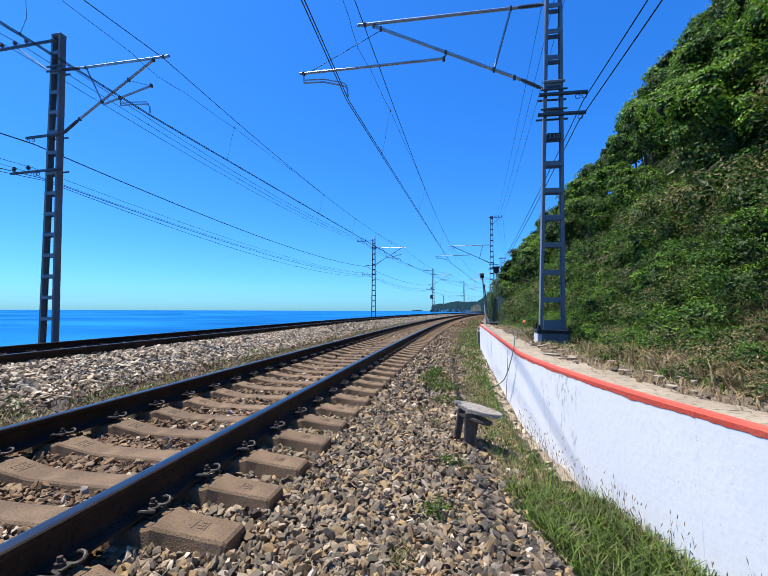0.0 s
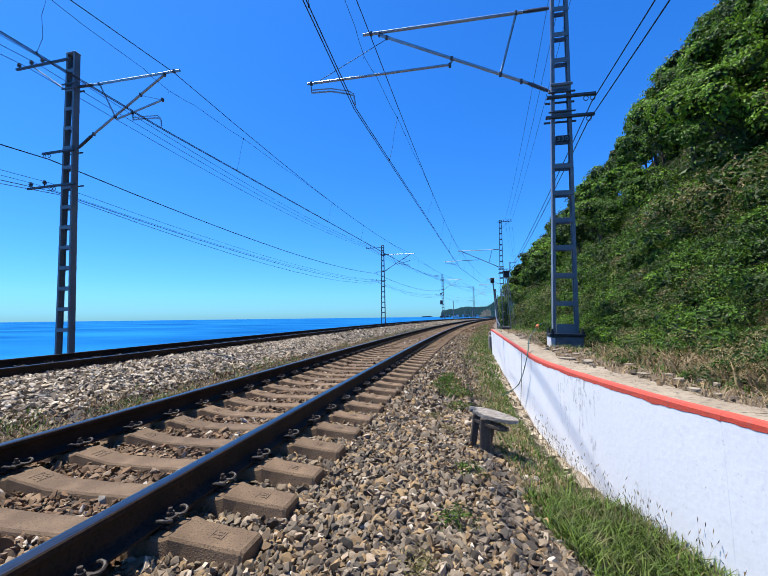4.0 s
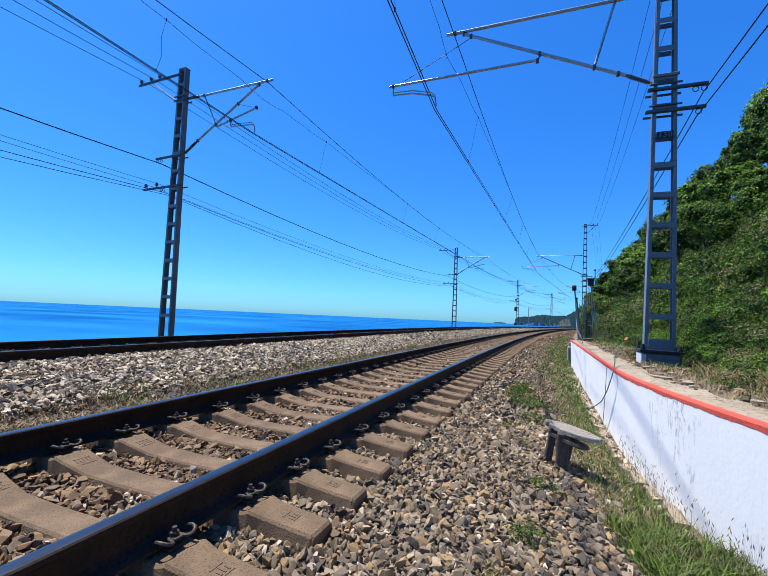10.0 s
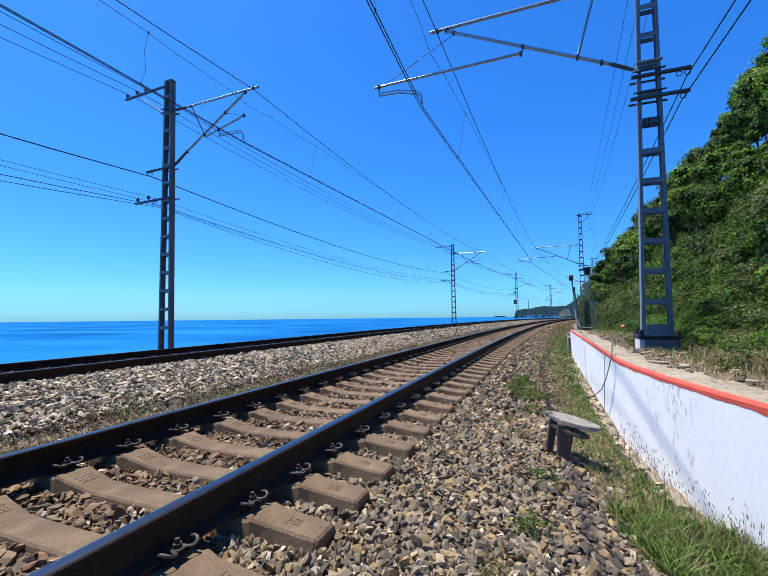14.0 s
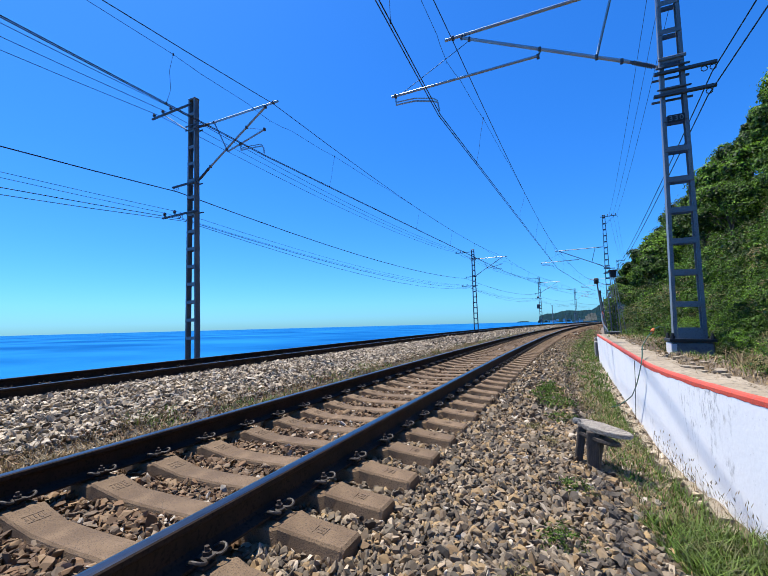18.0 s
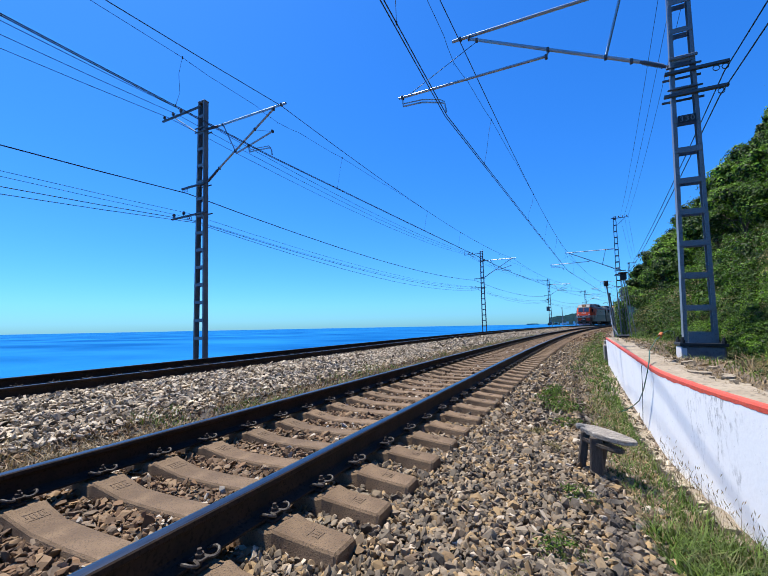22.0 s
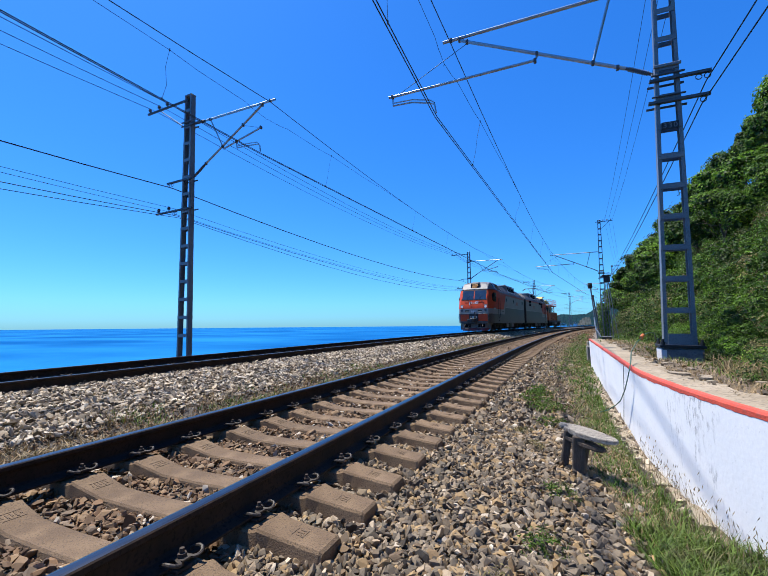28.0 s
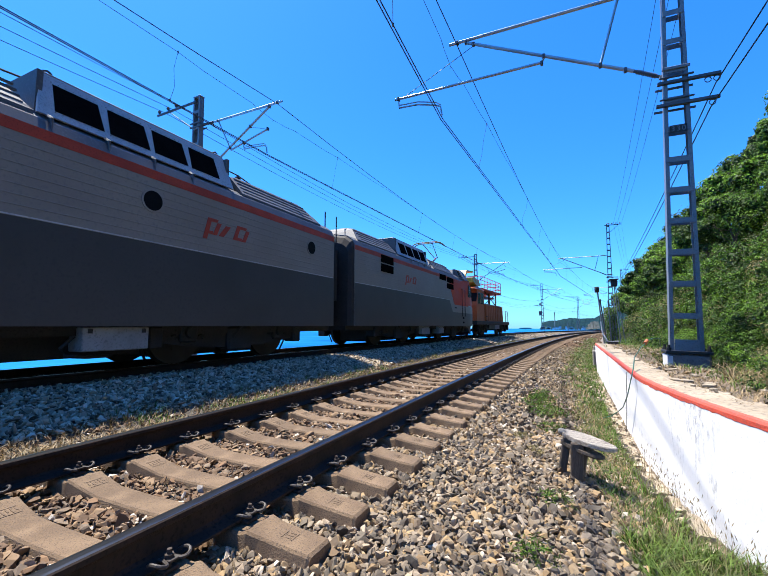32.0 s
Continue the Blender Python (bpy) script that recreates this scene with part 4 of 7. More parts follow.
M_FRAME = mat("bare_silver_frame", (0.58, 0.59, 0.6), (0.48, 0.49, 0.5), scale=3, fine=40, rough=0.5, bump=0.1)
M_LAMP = glow("lit_headlamp", (0.8, 0.8, 0.78), 0.12)
M_WARM = glow("lit_roof_lamp", (0.55, 0.29, 0.11), 0.5)
M_LOGO_W = mat("white_marking", (0.75, 0.75, 0.76), rough=0.5, bump=0)
M_LOGO_R = mat("red_marking", (0.6, 0.07, 0.03), rough=0.5, bump=0)
M_YELLOW = mat("yellow_panel", (0.75, 0.46, 0.03), (0.65, 0.38, 0.03), scale=3, rough=0.5, bump=0.05)
M_CAR = mat("orange_vehicle_paint", (0.62, 0.16, 0.035), (0.5, 0.12, 0.03), scale=2, fine=20, rough=0.5, bump=0.05, c=(0.36, 0.09, 0.03))


def panel(bm, pts, x0, x1):
    """A flat plate in the (y, z) plane between x0 and x1."""
    a = [bm.verts.new((x0, y, z)) for y, z in pts]
    b = [bm.verts.new((x1, y, z)) for y, z in pts]
    bm.faces.new(a)
    bm.faces.new(b[::-1])
    for i in range(len(pts)):
        j = (i + 1) % len(pts)
        bm.faces.new((a[i], b[i], b[j], a[j]))
    bmesh.ops.recalc_face_normals(bm, faces=bm.faces)


def front_at(z):
    """How far out the cab's front stands, and its half width, at height z."""
    zs = [0.7, 1.6, 2.1, 2.9, 3.66, 3.95, 4.2]
    return (float(np.interp(z, zs, [-7.95, -8.0, -7.98, -7.76, -7.41, -7.2, -6.9])), float(np.interp(z, zs, [1.19, 1.26, 1.21, 1.13, 1.08, 1.05, 1.0])))


def cab_ring(z, back=-6.0, grow=0.0):
    """The cab's outline at height z: straight side, tapered cheek, crisp front edge."""
    y, w = front_at(z)
    y -= grow
    w += grow
    body = 1.5 + grow
    half = [(body, back, z), (body, -6.6, z), (w + 0.8 * (body - w), y + 0.45, z), (w + 0.35 * (body - w), y + 0.17, z), (w, y + 0.03, z), (w - 0.05, y + 0.016, z), (w - 0.5, y + 0.004, z)]
    return half + [(-x, yy, zz) for x, yy, zz in half[::-1]]


def front_quad(bm, x0, x1, z0, z1, out=0.012, thick=0.012, top_in=0.0):
    """A plate that lies on the cab's sloping front."""
    def p(x, z, o):
        y, w = front_at(z)
        return (x, y - o + float(np.interp(w - abs(x), [0.0, 0.05, 0.5], [0.03, 0.016, 0.004])), z)
    n = 3
    cols = []
    for k in range(n + 1):
        t = k / n
        lo = x0 + (x1 - x0) * t
        a, b = x0 + (top_in if x0 < 0 else 0), x1 - (top_in if x1 > 0 else 0)
        hi = a + (b - a) * t
        cols.append([p(lo, z0, out), p(hi, z1, out), p(hi, z1, out - thick), p(lo, z0, out - thick)])
    loft(bm, cols)


def mark(parent, material, x, y, z, w, h, sx):
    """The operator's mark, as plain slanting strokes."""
    for k, (a, b, low, high) in enumerate(((0.0, 0.3, -0.35, 1.0), (0.34, 0.62, 0.0, 0.75), (0.68, 1.0, 0.0, 1.05))):
        bm = bmesh.new()
        t = 0.09 * w
        sl = 0.10 * w
        y0, y1 = y + w * a * sx, y + w * b * sx
        up = sl * sx
        if k == 1:
            panel(bm, [(y0, z), (y0 + t * 1.3 * sx, z), (y1, z + h * high), (y1 - t * 1.3 * sx, z + h * high)], x, x + 0.004)
        else:
            panel(bm, [(y0, z + h * low), (y0 + t * sx, z + h * low), (y0 + t * sx + up, z + h), (y0 + up, z + h)], x, x + 0.004)
            panel(bm, [(y0 + t * sx, z + h * 0.8), (y1, z + h * 0.8), (y1 + up * 0.3, z + h), (y0 + t * sx + up, z + h)], x, x + 0.004)
            panel(bm, [(y1 - t * sx, z), (y1, z), (y1 + up, z + h * 0.8), (y1 - t * sx + up, z + h * 0.8)], x, x + 0.004)
            panel(bm, [(y0 + t * sx, z), (y1 - t * sx, z), (y1 - t * sx, z + h * 0.2), (y0 + t * sx, z + h * 0.2)], x, x + 0.004)
        part("mark_stroke", bm, material, parent)


def pantograph(loco, y, up):
    """A single-arm current collector; up: height of the head over the roof."""
    p = new("pantograph")
    p.parent = loco
    p.location = (0, y, 3.98)
    bm = bmesh.new()
    for x in (-0.75, 0.75):
        box(bm, x - 0.04, x + 0.04, -1.0, 1.0, 0.1, 0.18)
    for yy in (-0.9, 0.0, 0.9):
        box(bm, -0.75, 0.75, yy - 0.04, yy + 0.04, 0.1, 0.18)
    part("base_frame", bm, M_BLACK, p)
    for x in (-0.7, 0.7):
        for yy in (-0.9, 0.9):
            bm = bmesh.new()
            for k in range(4):
                rod(bm, (x, yy, -0.22 + k * 0.08), (x, yy, -0.16 + k * 0.08), 0.075, 0.055, 10)
            part("insulator", bm, M_MAROON, p, "dark red insulator")
    knee = (0.0, -0.9, 0.18 + up * 0.55)
    tip = (0.0, 0.55, 0.12 + up)
    bm = bmesh.new()
    rod(bm, (0, 0.8, 0.16), knee, 0.045)
    rod(bm, (0.12, 0.55, 0.14), (0.05, knee[1] + 0.1, knee[2] - 0.1), 0.02)
    part("lower_arm", bm, M_MAROON, p)
    bm = bmesh.new()
    for x in (-0.3, 0.3):
        rod(bm, (0.1 * (1 if x > 0 else -1), knee[1], knee[2]), (x, tip[1], tip[2]), 0.022)
    part("upper_arm", bm, M_MAROON, p)
    bm = bmesh.new()
    for yy in (-0.16, 0.16):
        pipe(bm, [(-1.1, tip[1] + yy, tip[2] - 0.25), (-0.85, tip[1] + yy, tip[2] - 0.02), (-0.6, tip[1] + yy, tip[2] + 0.06), (0.6, tip[1] + yy, tip[2] + 0.06), (0.85, tip[1] + yy, tip[2] - 0.02), (1.1, tip[1] + yy, tip[2] - 0.25)], 0.03, 6)
    for x in (-0.55, 0.55):
        rod(bm, (x, tip[1] - 0.16, tip[2] + 0.03), (x, tip[1] + 0.16, tip[2] + 0.03), 0.02)
    part("collector_head", bm, M_BLACK, p)


WHEELSETS = []


def bogie(thing, y, base, radius=0.625, half=1.3, frames=True):
    b = new("bogie")
    b.parent = thing
    b.location = (0, y, 0)
    for sx in (-1, 1):
        bm = bmesh.new()
        loft(bm, [[(sx * 1.08, yy, z0), (sx * 1.2, yy, z0), (sx * 1.2, yy, z1), (sx * 1.08, yy, z1)] for yy, z0, z1 in ((-base / 2 - half * 0.5, 0.45, 0.8), (-base / 2, 0.36, 0.88), (-0.5, 0.3, 0.8), (0.5, 0.3, 0.8), (base / 2, 0.36, 0.88), (base / 2 + half * 0.5, 0.45, 0.8))])
        part("side_frame", bm, M_UNDER, b)
        for yy in (-base / 2, base / 2):
            bm = bmesh.new()
            box(bm, sx * 1.2 - 0.07, sx * 1.2 + 0.07, yy - 0.2, yy + 0.2, radius - 0.2, radius + 0.18, 0.04)
            rod(bm, (sx * 1.25, yy, radius), (sx * 1.31, yy, radius), 0.13, 0.1, 12)
            part("axle_box", bm, M_UNDER, b)
            for dy in (-0.3, 0.3):
                bm = bmesh.new()
                pipe(bm, [(sx * 1.2 + 0.06 * math.cos(k * 1.05), yy + dy + 0.06 * math.sin(k * 1.05), 0.5 + k * 0.0135) for k in range(24)], 0.014, 4)
                part("spring", bm, M_UNDER, b)
        bm = bmesh.new()
        rod(bm, (sx * 1.27, -0.25, 0.5), (sx * 1.27, 0.15, 0.92), 0.05)
        part("damper", bm, M_UNDER, b)
    for yy in (-base / 2, base / 2):
        ws = new("wheelset")
        ws.parent = b
        ws.location = (0, yy, radius)
        WHEELSETS.append((ws, yy, radius))
        prof = [(-0.07, 0.08), (-0.07, radius - 0.1), (-0.066, radius), (0.045, radius - 0.006), (0.05, radius + 0.028), (0.075, radius + 0.025), (0.08, radius - 0.09), (0.03, radius - 0.13), (0.02, 0.2), (0.07, 0.12), (0.07, 0.08)]
        bm = bmesh.new()
        for sx in (-1, 1):
            seg = 28
            rings = [[bm.verts.new((sx * (0.80 - px), r * math.cos(2 * math.pi * k / seg), r * math.sin(2 * math.pi * k / seg))) for px, r in prof] for k in range(seg)]
            for k in range(seg):
                a, c = rings[k], rings[(k + 1) % seg]
                for i in range(len(prof) - 1):
                    bm.faces.new((a[i], a[i + 1], c[i + 1], c[i]))
            for q in range(6):
                an = q * math.pi / 3
                rod(bm, (sx * 0.84, 0.33 * math.cos(an), 0.33 * math.sin(an)), (sx * 0.88, 0.33 * math.cos(an), 0.33 * math.sin(an)), 0.045, seg=6)
        rod(bm, (-1.15, 0, 0), (1.15, 0, 0), 0.085, seg=10)
        bmesh.ops.recalc_face_normals(bm, faces=bm.faces)
        me = bpy.data.meshes.new("wheels")
        bm.to_mesh(me)
        bm.free()
        me.materials.append(M_TYRE)
        ws.name = "wheelset"
        holder = new("wheel", me)
        holder.parent = b
        holder.location = (0, yy, radius)
        bpy.data.objects.remove(ws)
        WHEELSETS[-1] = (holder, yy, radius)
    return b


def loco_section(up, rear=7.3, shift=0.0):
    """One half of the twin locomotive: cab towards -y, rail heads at z = 0."""
    loco = tagged(new("locomotive_section"), "orange and grey electric locomotive half with slate lower side", "locomotive", group="twin locomotive")
    # body shell behind the cab
    sec = [(1.5, 0.75), (1.5, 3.5), (1.42, 3.68), (1.2, 3.84), (0.7, 3.94), (-0.7, 3.94), (-1.2, 3.84), (-1.42, 3.68), (-1.5, 3.5), (-1.5, 0.75)]
    bm = bmesh.new()
    loft(bm, [[(x, y, z) for x, z in sec[0:2] + sec[-2:]] for y in (-6.0, rear)])
    part("body", bm, M_GREY_BODY, loco)
    bm = bmesh.new()
    loft(bm, [[(x, y, z + 0.001) for x, z in sec[1:-1]] for y in (-6.0, rear)])
    part("roof", bm, M_ROOF, loco, "dusty grey roof")
    # End wall in near-black: the shade of the gap is put into its colour.
    bm = bmesh.new()
    loft(bm, [[(x * k, y, 0.8 + (z - 0.8) * k) for x, z in sec] for y, k in ((rear, 0.99), (rear + 0.12, 0.965), (rear + 0.2, 0.9))])
    part("end_wall", bm, M_UNDER, loco)
    for sx in (-1, 1):
        x0, x1 = sx * 1.498, sx * 1.507
        bm = bmesh.new()
        panel(bm, [(-6.0, 0.75), (rear, 0.75), (rear, 2.2), (-2.5, 2.2), (-3.05, 1.55), (-6.0, 1.55)], x0, x1)
        part("lower_side", bm, M_DARK_BODY, loco, "slate grey lower side")
        bm = bmesh.new()
        panel(bm, [(-6.0, 1.99), (-3.5, 1.99), (-3.3, 2.08), (-2.45, 3.22), (-2.3, 3.34), (-4.62, 3.34), (-4.62, 3.5), (-6.0, 3.63)], x0, x1)
        part("cab_side", bm, M_ORANGE_BODY, loco, "orange cab side")
        bm = bmesh.new()
        panel(bm, [(-4.6, 3.345), (rear, 3.345), (rear, 3.505), (-4.6, 3.505)], x0, x1)
        part("stripe", bm, M_LOGO_R, loco, "red stripe under the roof")
        for z in (2.36, 2.5, 2.64, 2.78, 2.92, 3.06, 3.2):
            bm = bmesh.new()
            box(bm, min(x0, sx * 1.507), max(x0, sx * 1.507), -2.25 + 0.7 * (z - 3.2), rear - 0.05, z - 0.009, z + 0.009, 0.003)
            part("rib", bm, M_GREY_BODY, loco)
        bm = bmesh.new()
        box(bm, min(x0, sx * 1.509), max(x0, sx * 1.509), -2.5, rear - 0.05, 2.21, 2.228)
        part("pale_line", bm, M_LOGO_W, loco, "pale painted line")
        # doorway seams, handrails, steps
        for y in (-5.5, -4.85):
            bm = bmesh.new()
            pipe(bm, [(sx * 1.507, y, 1.32), (sx * 1.545, y, 1.38), (sx * 1.545, y, 2.95), (sx * 1.507, y, 3.0)], 0.018, 6)
            part("handrail", bm, M_BLACK, loco)
        bm = bmesh.new()
        for a, b, c, d in ((-5.42, -5.41, 1.6, 3.1), (-4.94, -4.93, 1.6, 3.1), (-5.42, -4.93, 3.09, 3.1)):
            box(bm, min(sx * 1.5, sx * 1.51), max(sx * 1.5, sx * 1.51), a, b, c, d)
        part("door_seam", bm, M_BLACK, loco)
        # Black plates on the side; the foot holes' shade is only painted.
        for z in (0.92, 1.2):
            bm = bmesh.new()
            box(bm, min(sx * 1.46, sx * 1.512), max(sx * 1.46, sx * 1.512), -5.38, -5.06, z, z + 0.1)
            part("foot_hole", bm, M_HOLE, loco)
        bm = bmesh.new()
        box(bm, min(sx * 1.5, sx * 1.52), max(sx * 1.5, sx * 1.52), -3.85, -3.5, 1.78, 1.86, 0.01)
        part("hand_hold", bm, M_BLACK, loco)
        ports = (-1.95, 1.38, 6.12) if sx > 0 else ()
        for y in ports:
            bm = bmesh.new()
            rod(bm, (sx * 1.498, y, 2.95), (sx * 1.515, y, 2.95), 0.21, seg=24)
            ring = part("porthole", bm, M_GREY_BODY, loco)
            bm = bmesh.new()
            rod(bm, (sx * 1.5, y, 2.95), (sx * 1.519, y, 2.95), 0.175, seg=24)
            part("pane", bm, M_GLASS, ring)
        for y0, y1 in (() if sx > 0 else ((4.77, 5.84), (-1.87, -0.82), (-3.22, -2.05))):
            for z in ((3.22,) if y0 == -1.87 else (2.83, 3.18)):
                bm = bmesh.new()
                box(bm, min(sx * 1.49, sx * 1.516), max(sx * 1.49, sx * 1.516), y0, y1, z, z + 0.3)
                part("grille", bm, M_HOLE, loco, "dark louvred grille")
        mark(loco, M_LOGO_R, sx * 1.507, 2.45 if sx > 0 else 3.6, 2.62, 1.15, 0.33, 1 if sx > 0 else -1)
        for k in range(8):
            bm = bmesh.new()
            box(bm, min(sx * 1.5, sx * 1.512), max(sx * 1.5, sx * 1.512), -7.0 + 0.085 * k, -6.957 + 0.085 * k, 1.98, 2.06)
            part("number_bar", bm, M_LOGO_W, loco)
        # under-floor boxes
        for y0, y1 in ((0.45, 1.5), (2.2 - 3.9, 2.2 - 3.1)):
            bm = bmesh.new()
            box(bm, min(sx * 1.05, sx * 1.42), max(sx * 1.05, sx * 1.42), y0, y1, 0.36, 0.735, 0.015)
            bx = part("equipment_box", bm, M_BOX, loco, "pale under-floor box")
            for yy in (y0 + 0.1, y1 - 0.1):
                bm = bmesh.new()
                box(bm, min(sx * 1.42, sx * 1.44), max(sx * 1.42, sx * 1.44), yy - 0.03, yy + 0.03, 0.64, 0.71)
                part("latch", bm, M_BLACK, bx)
        bm = bmesh.new()
        pipe(bm, [(sx * 1.25, 0.42, 0.6), (sx * 1.25, 0.25, 0.42), (sx * 1.25, 0.32, 0.3), (sx * 1.25, 0.6, 0.27), (sx * 1.25, 1.0, 0.27)], 0.03, 6)
        part("conduit", bm, M_BLACK, loco)
        # cab side window
        bm = bmesh.new()
        cols = []
        for k in range(19):
            y = -7.3 + 1.0 * k / 18
            bow = math.sqrt(max(0.0, 1 - max(0.0, (-6.85 - y) / 0.45) ** 2))
            lo, hi = 2.86 - 0.26 * bow, 2.92 + 0.46 * bow
            ring = []
            for z, d in ((lo, 0.022), (hi, 0.024), (hi, -0.03), (lo, -0.03)):
                half = cab_ring(z)[1:5]
                x = float(np.interp(-y, [-p[1] for p in half], [p[0] for p in half]))
                ring.append((sx * (x + d), y, z))
            cols.append(ring)
        loft(bm, cols)
        pane = part("side_window", bm, M_GLASS, loco, "dark cab side window")
        bm = bmesh.new()
        for y0, y1, z0, z1 in ((-6.86, -6.83, 2.66, 3.32), (-6.86, -6.36, 3.29, 3.32), (-6.86, -6.36, 2.66, 2.69), (-6.38, -6.35, 2.66, 3.32)):
            box(bm, min(sx * 1.5, sx * 1.535), max(sx * 1.5, sx * 1.535), y0, y1, z0, z1)
        part("sash", bm, M_UNDER, pane)
        bm = bmesh.new()
        box(bm, min(sx * 1.5, sx * 1.56), max(sx * 1.5, sx * 1.56), -7.1, -7.04, 2.72, 2.98, 0.02)
        rod(bm, (sx * 1.44, -7.07, 2.66), (sx * 1.53, -7.07, 2.74), 0.012, seg=6)
        part("mirror", bm, M_BLACK, pane, "small black rear-view mirror")
        # roof fairings
        def slab(name, y0, y1, z0, z1, xa, xb, material, k=0.0):
            bm = bmesh.new()
            loft(bm, [[(sx * (xa), y + s0, z0), (sx * xb, y + s1, z1), (sx * (xb - 0.05), y + s1, z1), (sx * (xa - 0.05), y + s0, z0)] for y, s0, s1 in ((y0, 0, k), (y1, 0, -k))])
            return part(name, bm, material, loco)
        for z in (3.86, 3.98, 4.1, 4.22):
            for y0, y1 in ((-3.6, -0.45), (3.7 + shift, 6.4 + shift)):
                bm = bmesh.new()
                xx = 1.36 - 0.5 * (z - 3.76) / 0.56
                box(bm, min(sx * xx, sx * (xx + 0.035)), max(sx * xx, sx * (xx + 0.035)), y0, y1, z - 0.02, z + 0.012)
                part("fairing_rib", bm, M_ROOF, loco)
        cl = slab("clerestory", -0.3 + shift, 3.36 + shift, 3.8, 4.54, 1.345, 1.07, M_FRAME, 0.1)
        for k in range(4):
            bm = bmesh.new()
            ya, yb = -0.07 + 0.79 * k + shift, 0.6 + 0.79 * k + shift
            q = lambda z: 1.38 - 0.31 * (z - 3.7) / 0.84 + 0.008
            pts = [(q(3.92), ya, 3.92), (q(3.92), yb + 0.03, 3.92), (q(4.4), yb - 0.01, 4.4), (q(4.4), ya + 0.02, 4.4)]
            vs = [bm.verts.new((sx * x, y, z)) for x, y, z in pts] + [bm.verts.new((sx * (x - 0.02), y, z)) for x, y, z in pts]
            for f in ((0, 1, 2, 3), (7, 6, 5, 4), (0, 4, 5, 1), (1, 5, 6, 2), (2, 6, 7, 3), (3, 7, 4, 0)):
                bm.faces.new([vs[i] for i in f])
            bmesh.ops.recalc_face_normals(bm, faces=bm.faces)
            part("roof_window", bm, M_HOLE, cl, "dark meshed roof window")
            bm = bmesh.new()
            for zz in (3.895, 4.425):
                for i in range(7):
                    y = ya + 0.1 * i
                    rod(bm, (sx * (q(zz) - 0.004), y, zz), (sx * (q(zz) + 0.004), y, zz), 0.008, seg=5)
            part("rivets", bm, M_ROOF, cl)
            bm = bmesh.new()
            pipe(bm, [(sx * 1.36, ya - 0.1, 3.78), (sx * 1.46, ya - 0.1, 3.72), (sx * 1.46, ya - 0.1, 3.5)], 0.03, 6)
            part("drain_pipe", bm, M_ROOF, cl)
        bm = bmesh.new()
        rod(bm, (sx * 0.95, rear + 0.32, 3.55), (sx * 0.95, rear + 0.32, 4.45), 0.02, seg=6)
        rod(bm, (sx * 0.9, rear + 0.3, 1.6), (sx * 0.9, rear + 0.3, 3.3), 0.09, seg=10)
        part("end_pipe", bm, M_BLACK, loco)
    for y0, y1 in ((-3.7, -0.35), (3.6 + shift, 6.75 + shift)):
        bm = bmesh.new()
        loft(bm, [[(xa, y, 3.7), (xa, y, 3.78), (xa - 0.5 * k, y + 0.35 * c, 3.78 + 0.54 * k), (xa * 0.4, y + 0.4 * c, 3.78 + 0.6 * k), (-xa * 0.4, y + 0.4 * c, 3.78 + 0.6 * k), (0.5 * k - xa, y + 0.35 * c, 3.78 + 0.54 * k), (-xa, y, 3.78), (-xa, y, 3.7)] for y, c, xa, k in ((y0, 0.0, 1.37, 0.85), (y0 + 0.3, 0.0, 1.37, 1.0), (y1 - 0.5, 0.0, 1.37, 1.0), (y1, -1.0, 1.37, 0.9))])
        part("fairing", bm, M_ROOF, loco, "sloping louvred roof housing")
    for x, y, z in ((0.35, -3.2, 4.38), (-0.3, -2.2, 4.38), (0.4, -1.2, 4.38), (0.5, 4.3 + shift, 4.38), (0.2, 5.3 + shift, 4.38)):
        bm = bmesh.new()
        rod(bm, (x, y, z - 0.06), (x, y, z + 0.2), 0.05, 0.035, seg=8)
        rod(bm, (x, y, z + 0.06), (x, y, z + 0.09), 0.085, seg=10)
        rod(bm, (x, y, z + 0.13), (x, y, z + 0.16), 0.08, seg=10)
        part("roof_insulator", bm, M_INSUL, loco)
    bm = bmesh.new()
    pipe(bm, [(0.35, -3.2, 4.58), (-0.3, -2.2, 4.6), (0.4, -1.2, 4.58), (0.4, 0.2, 4.68), (0.4, 3.0, 4.68), (0.5, 4.3 + shift, 4.58), (0.2, 5.3 + shift, 4.58)], 0.016, 6)
    part("roof_busbar", bm, M_UNDER, loco)
    bm = bmesh.new()
    box(bm, -1.06, 1.06, -0.2 + shift, 3.26 + shift, 4.5, 4.58, 0.02)
    box(bm, -1.2, 1.2, -0.28 + shift, -0.2 + shift, 3.8, 4.5)
    box(bm, -1.2, 1.2, 3.26 + shift, 3.34 + shift, 3.8, 4.5)
    part("roof_hatch", bm, M_ROOF, loco)
    for y in (-0.1 + shift, 3.1 + shift):
        bm = bmesh.new()
        pipe(bm, [(0.95, y, 4.56), (0.95, y, 4.64), (0.95, y + 0.05, 4.66), (0.95, y + 0.1, 4.64), (0.95, y + 0.1, 4.56)], 0.018, 5)
        part("lifting_eye", bm, M_BLACK, loco)
    bm = bmesh.new()
    pipe(bm, [(0.55 * math.cos(k * 0.5) , rear + 0.3, 3.75 + 0.28 * math.sin(k * 0.5)) for k in range(13)], 0.035, 6)
    part("roof_cable", bm, M_BLACK, loco)
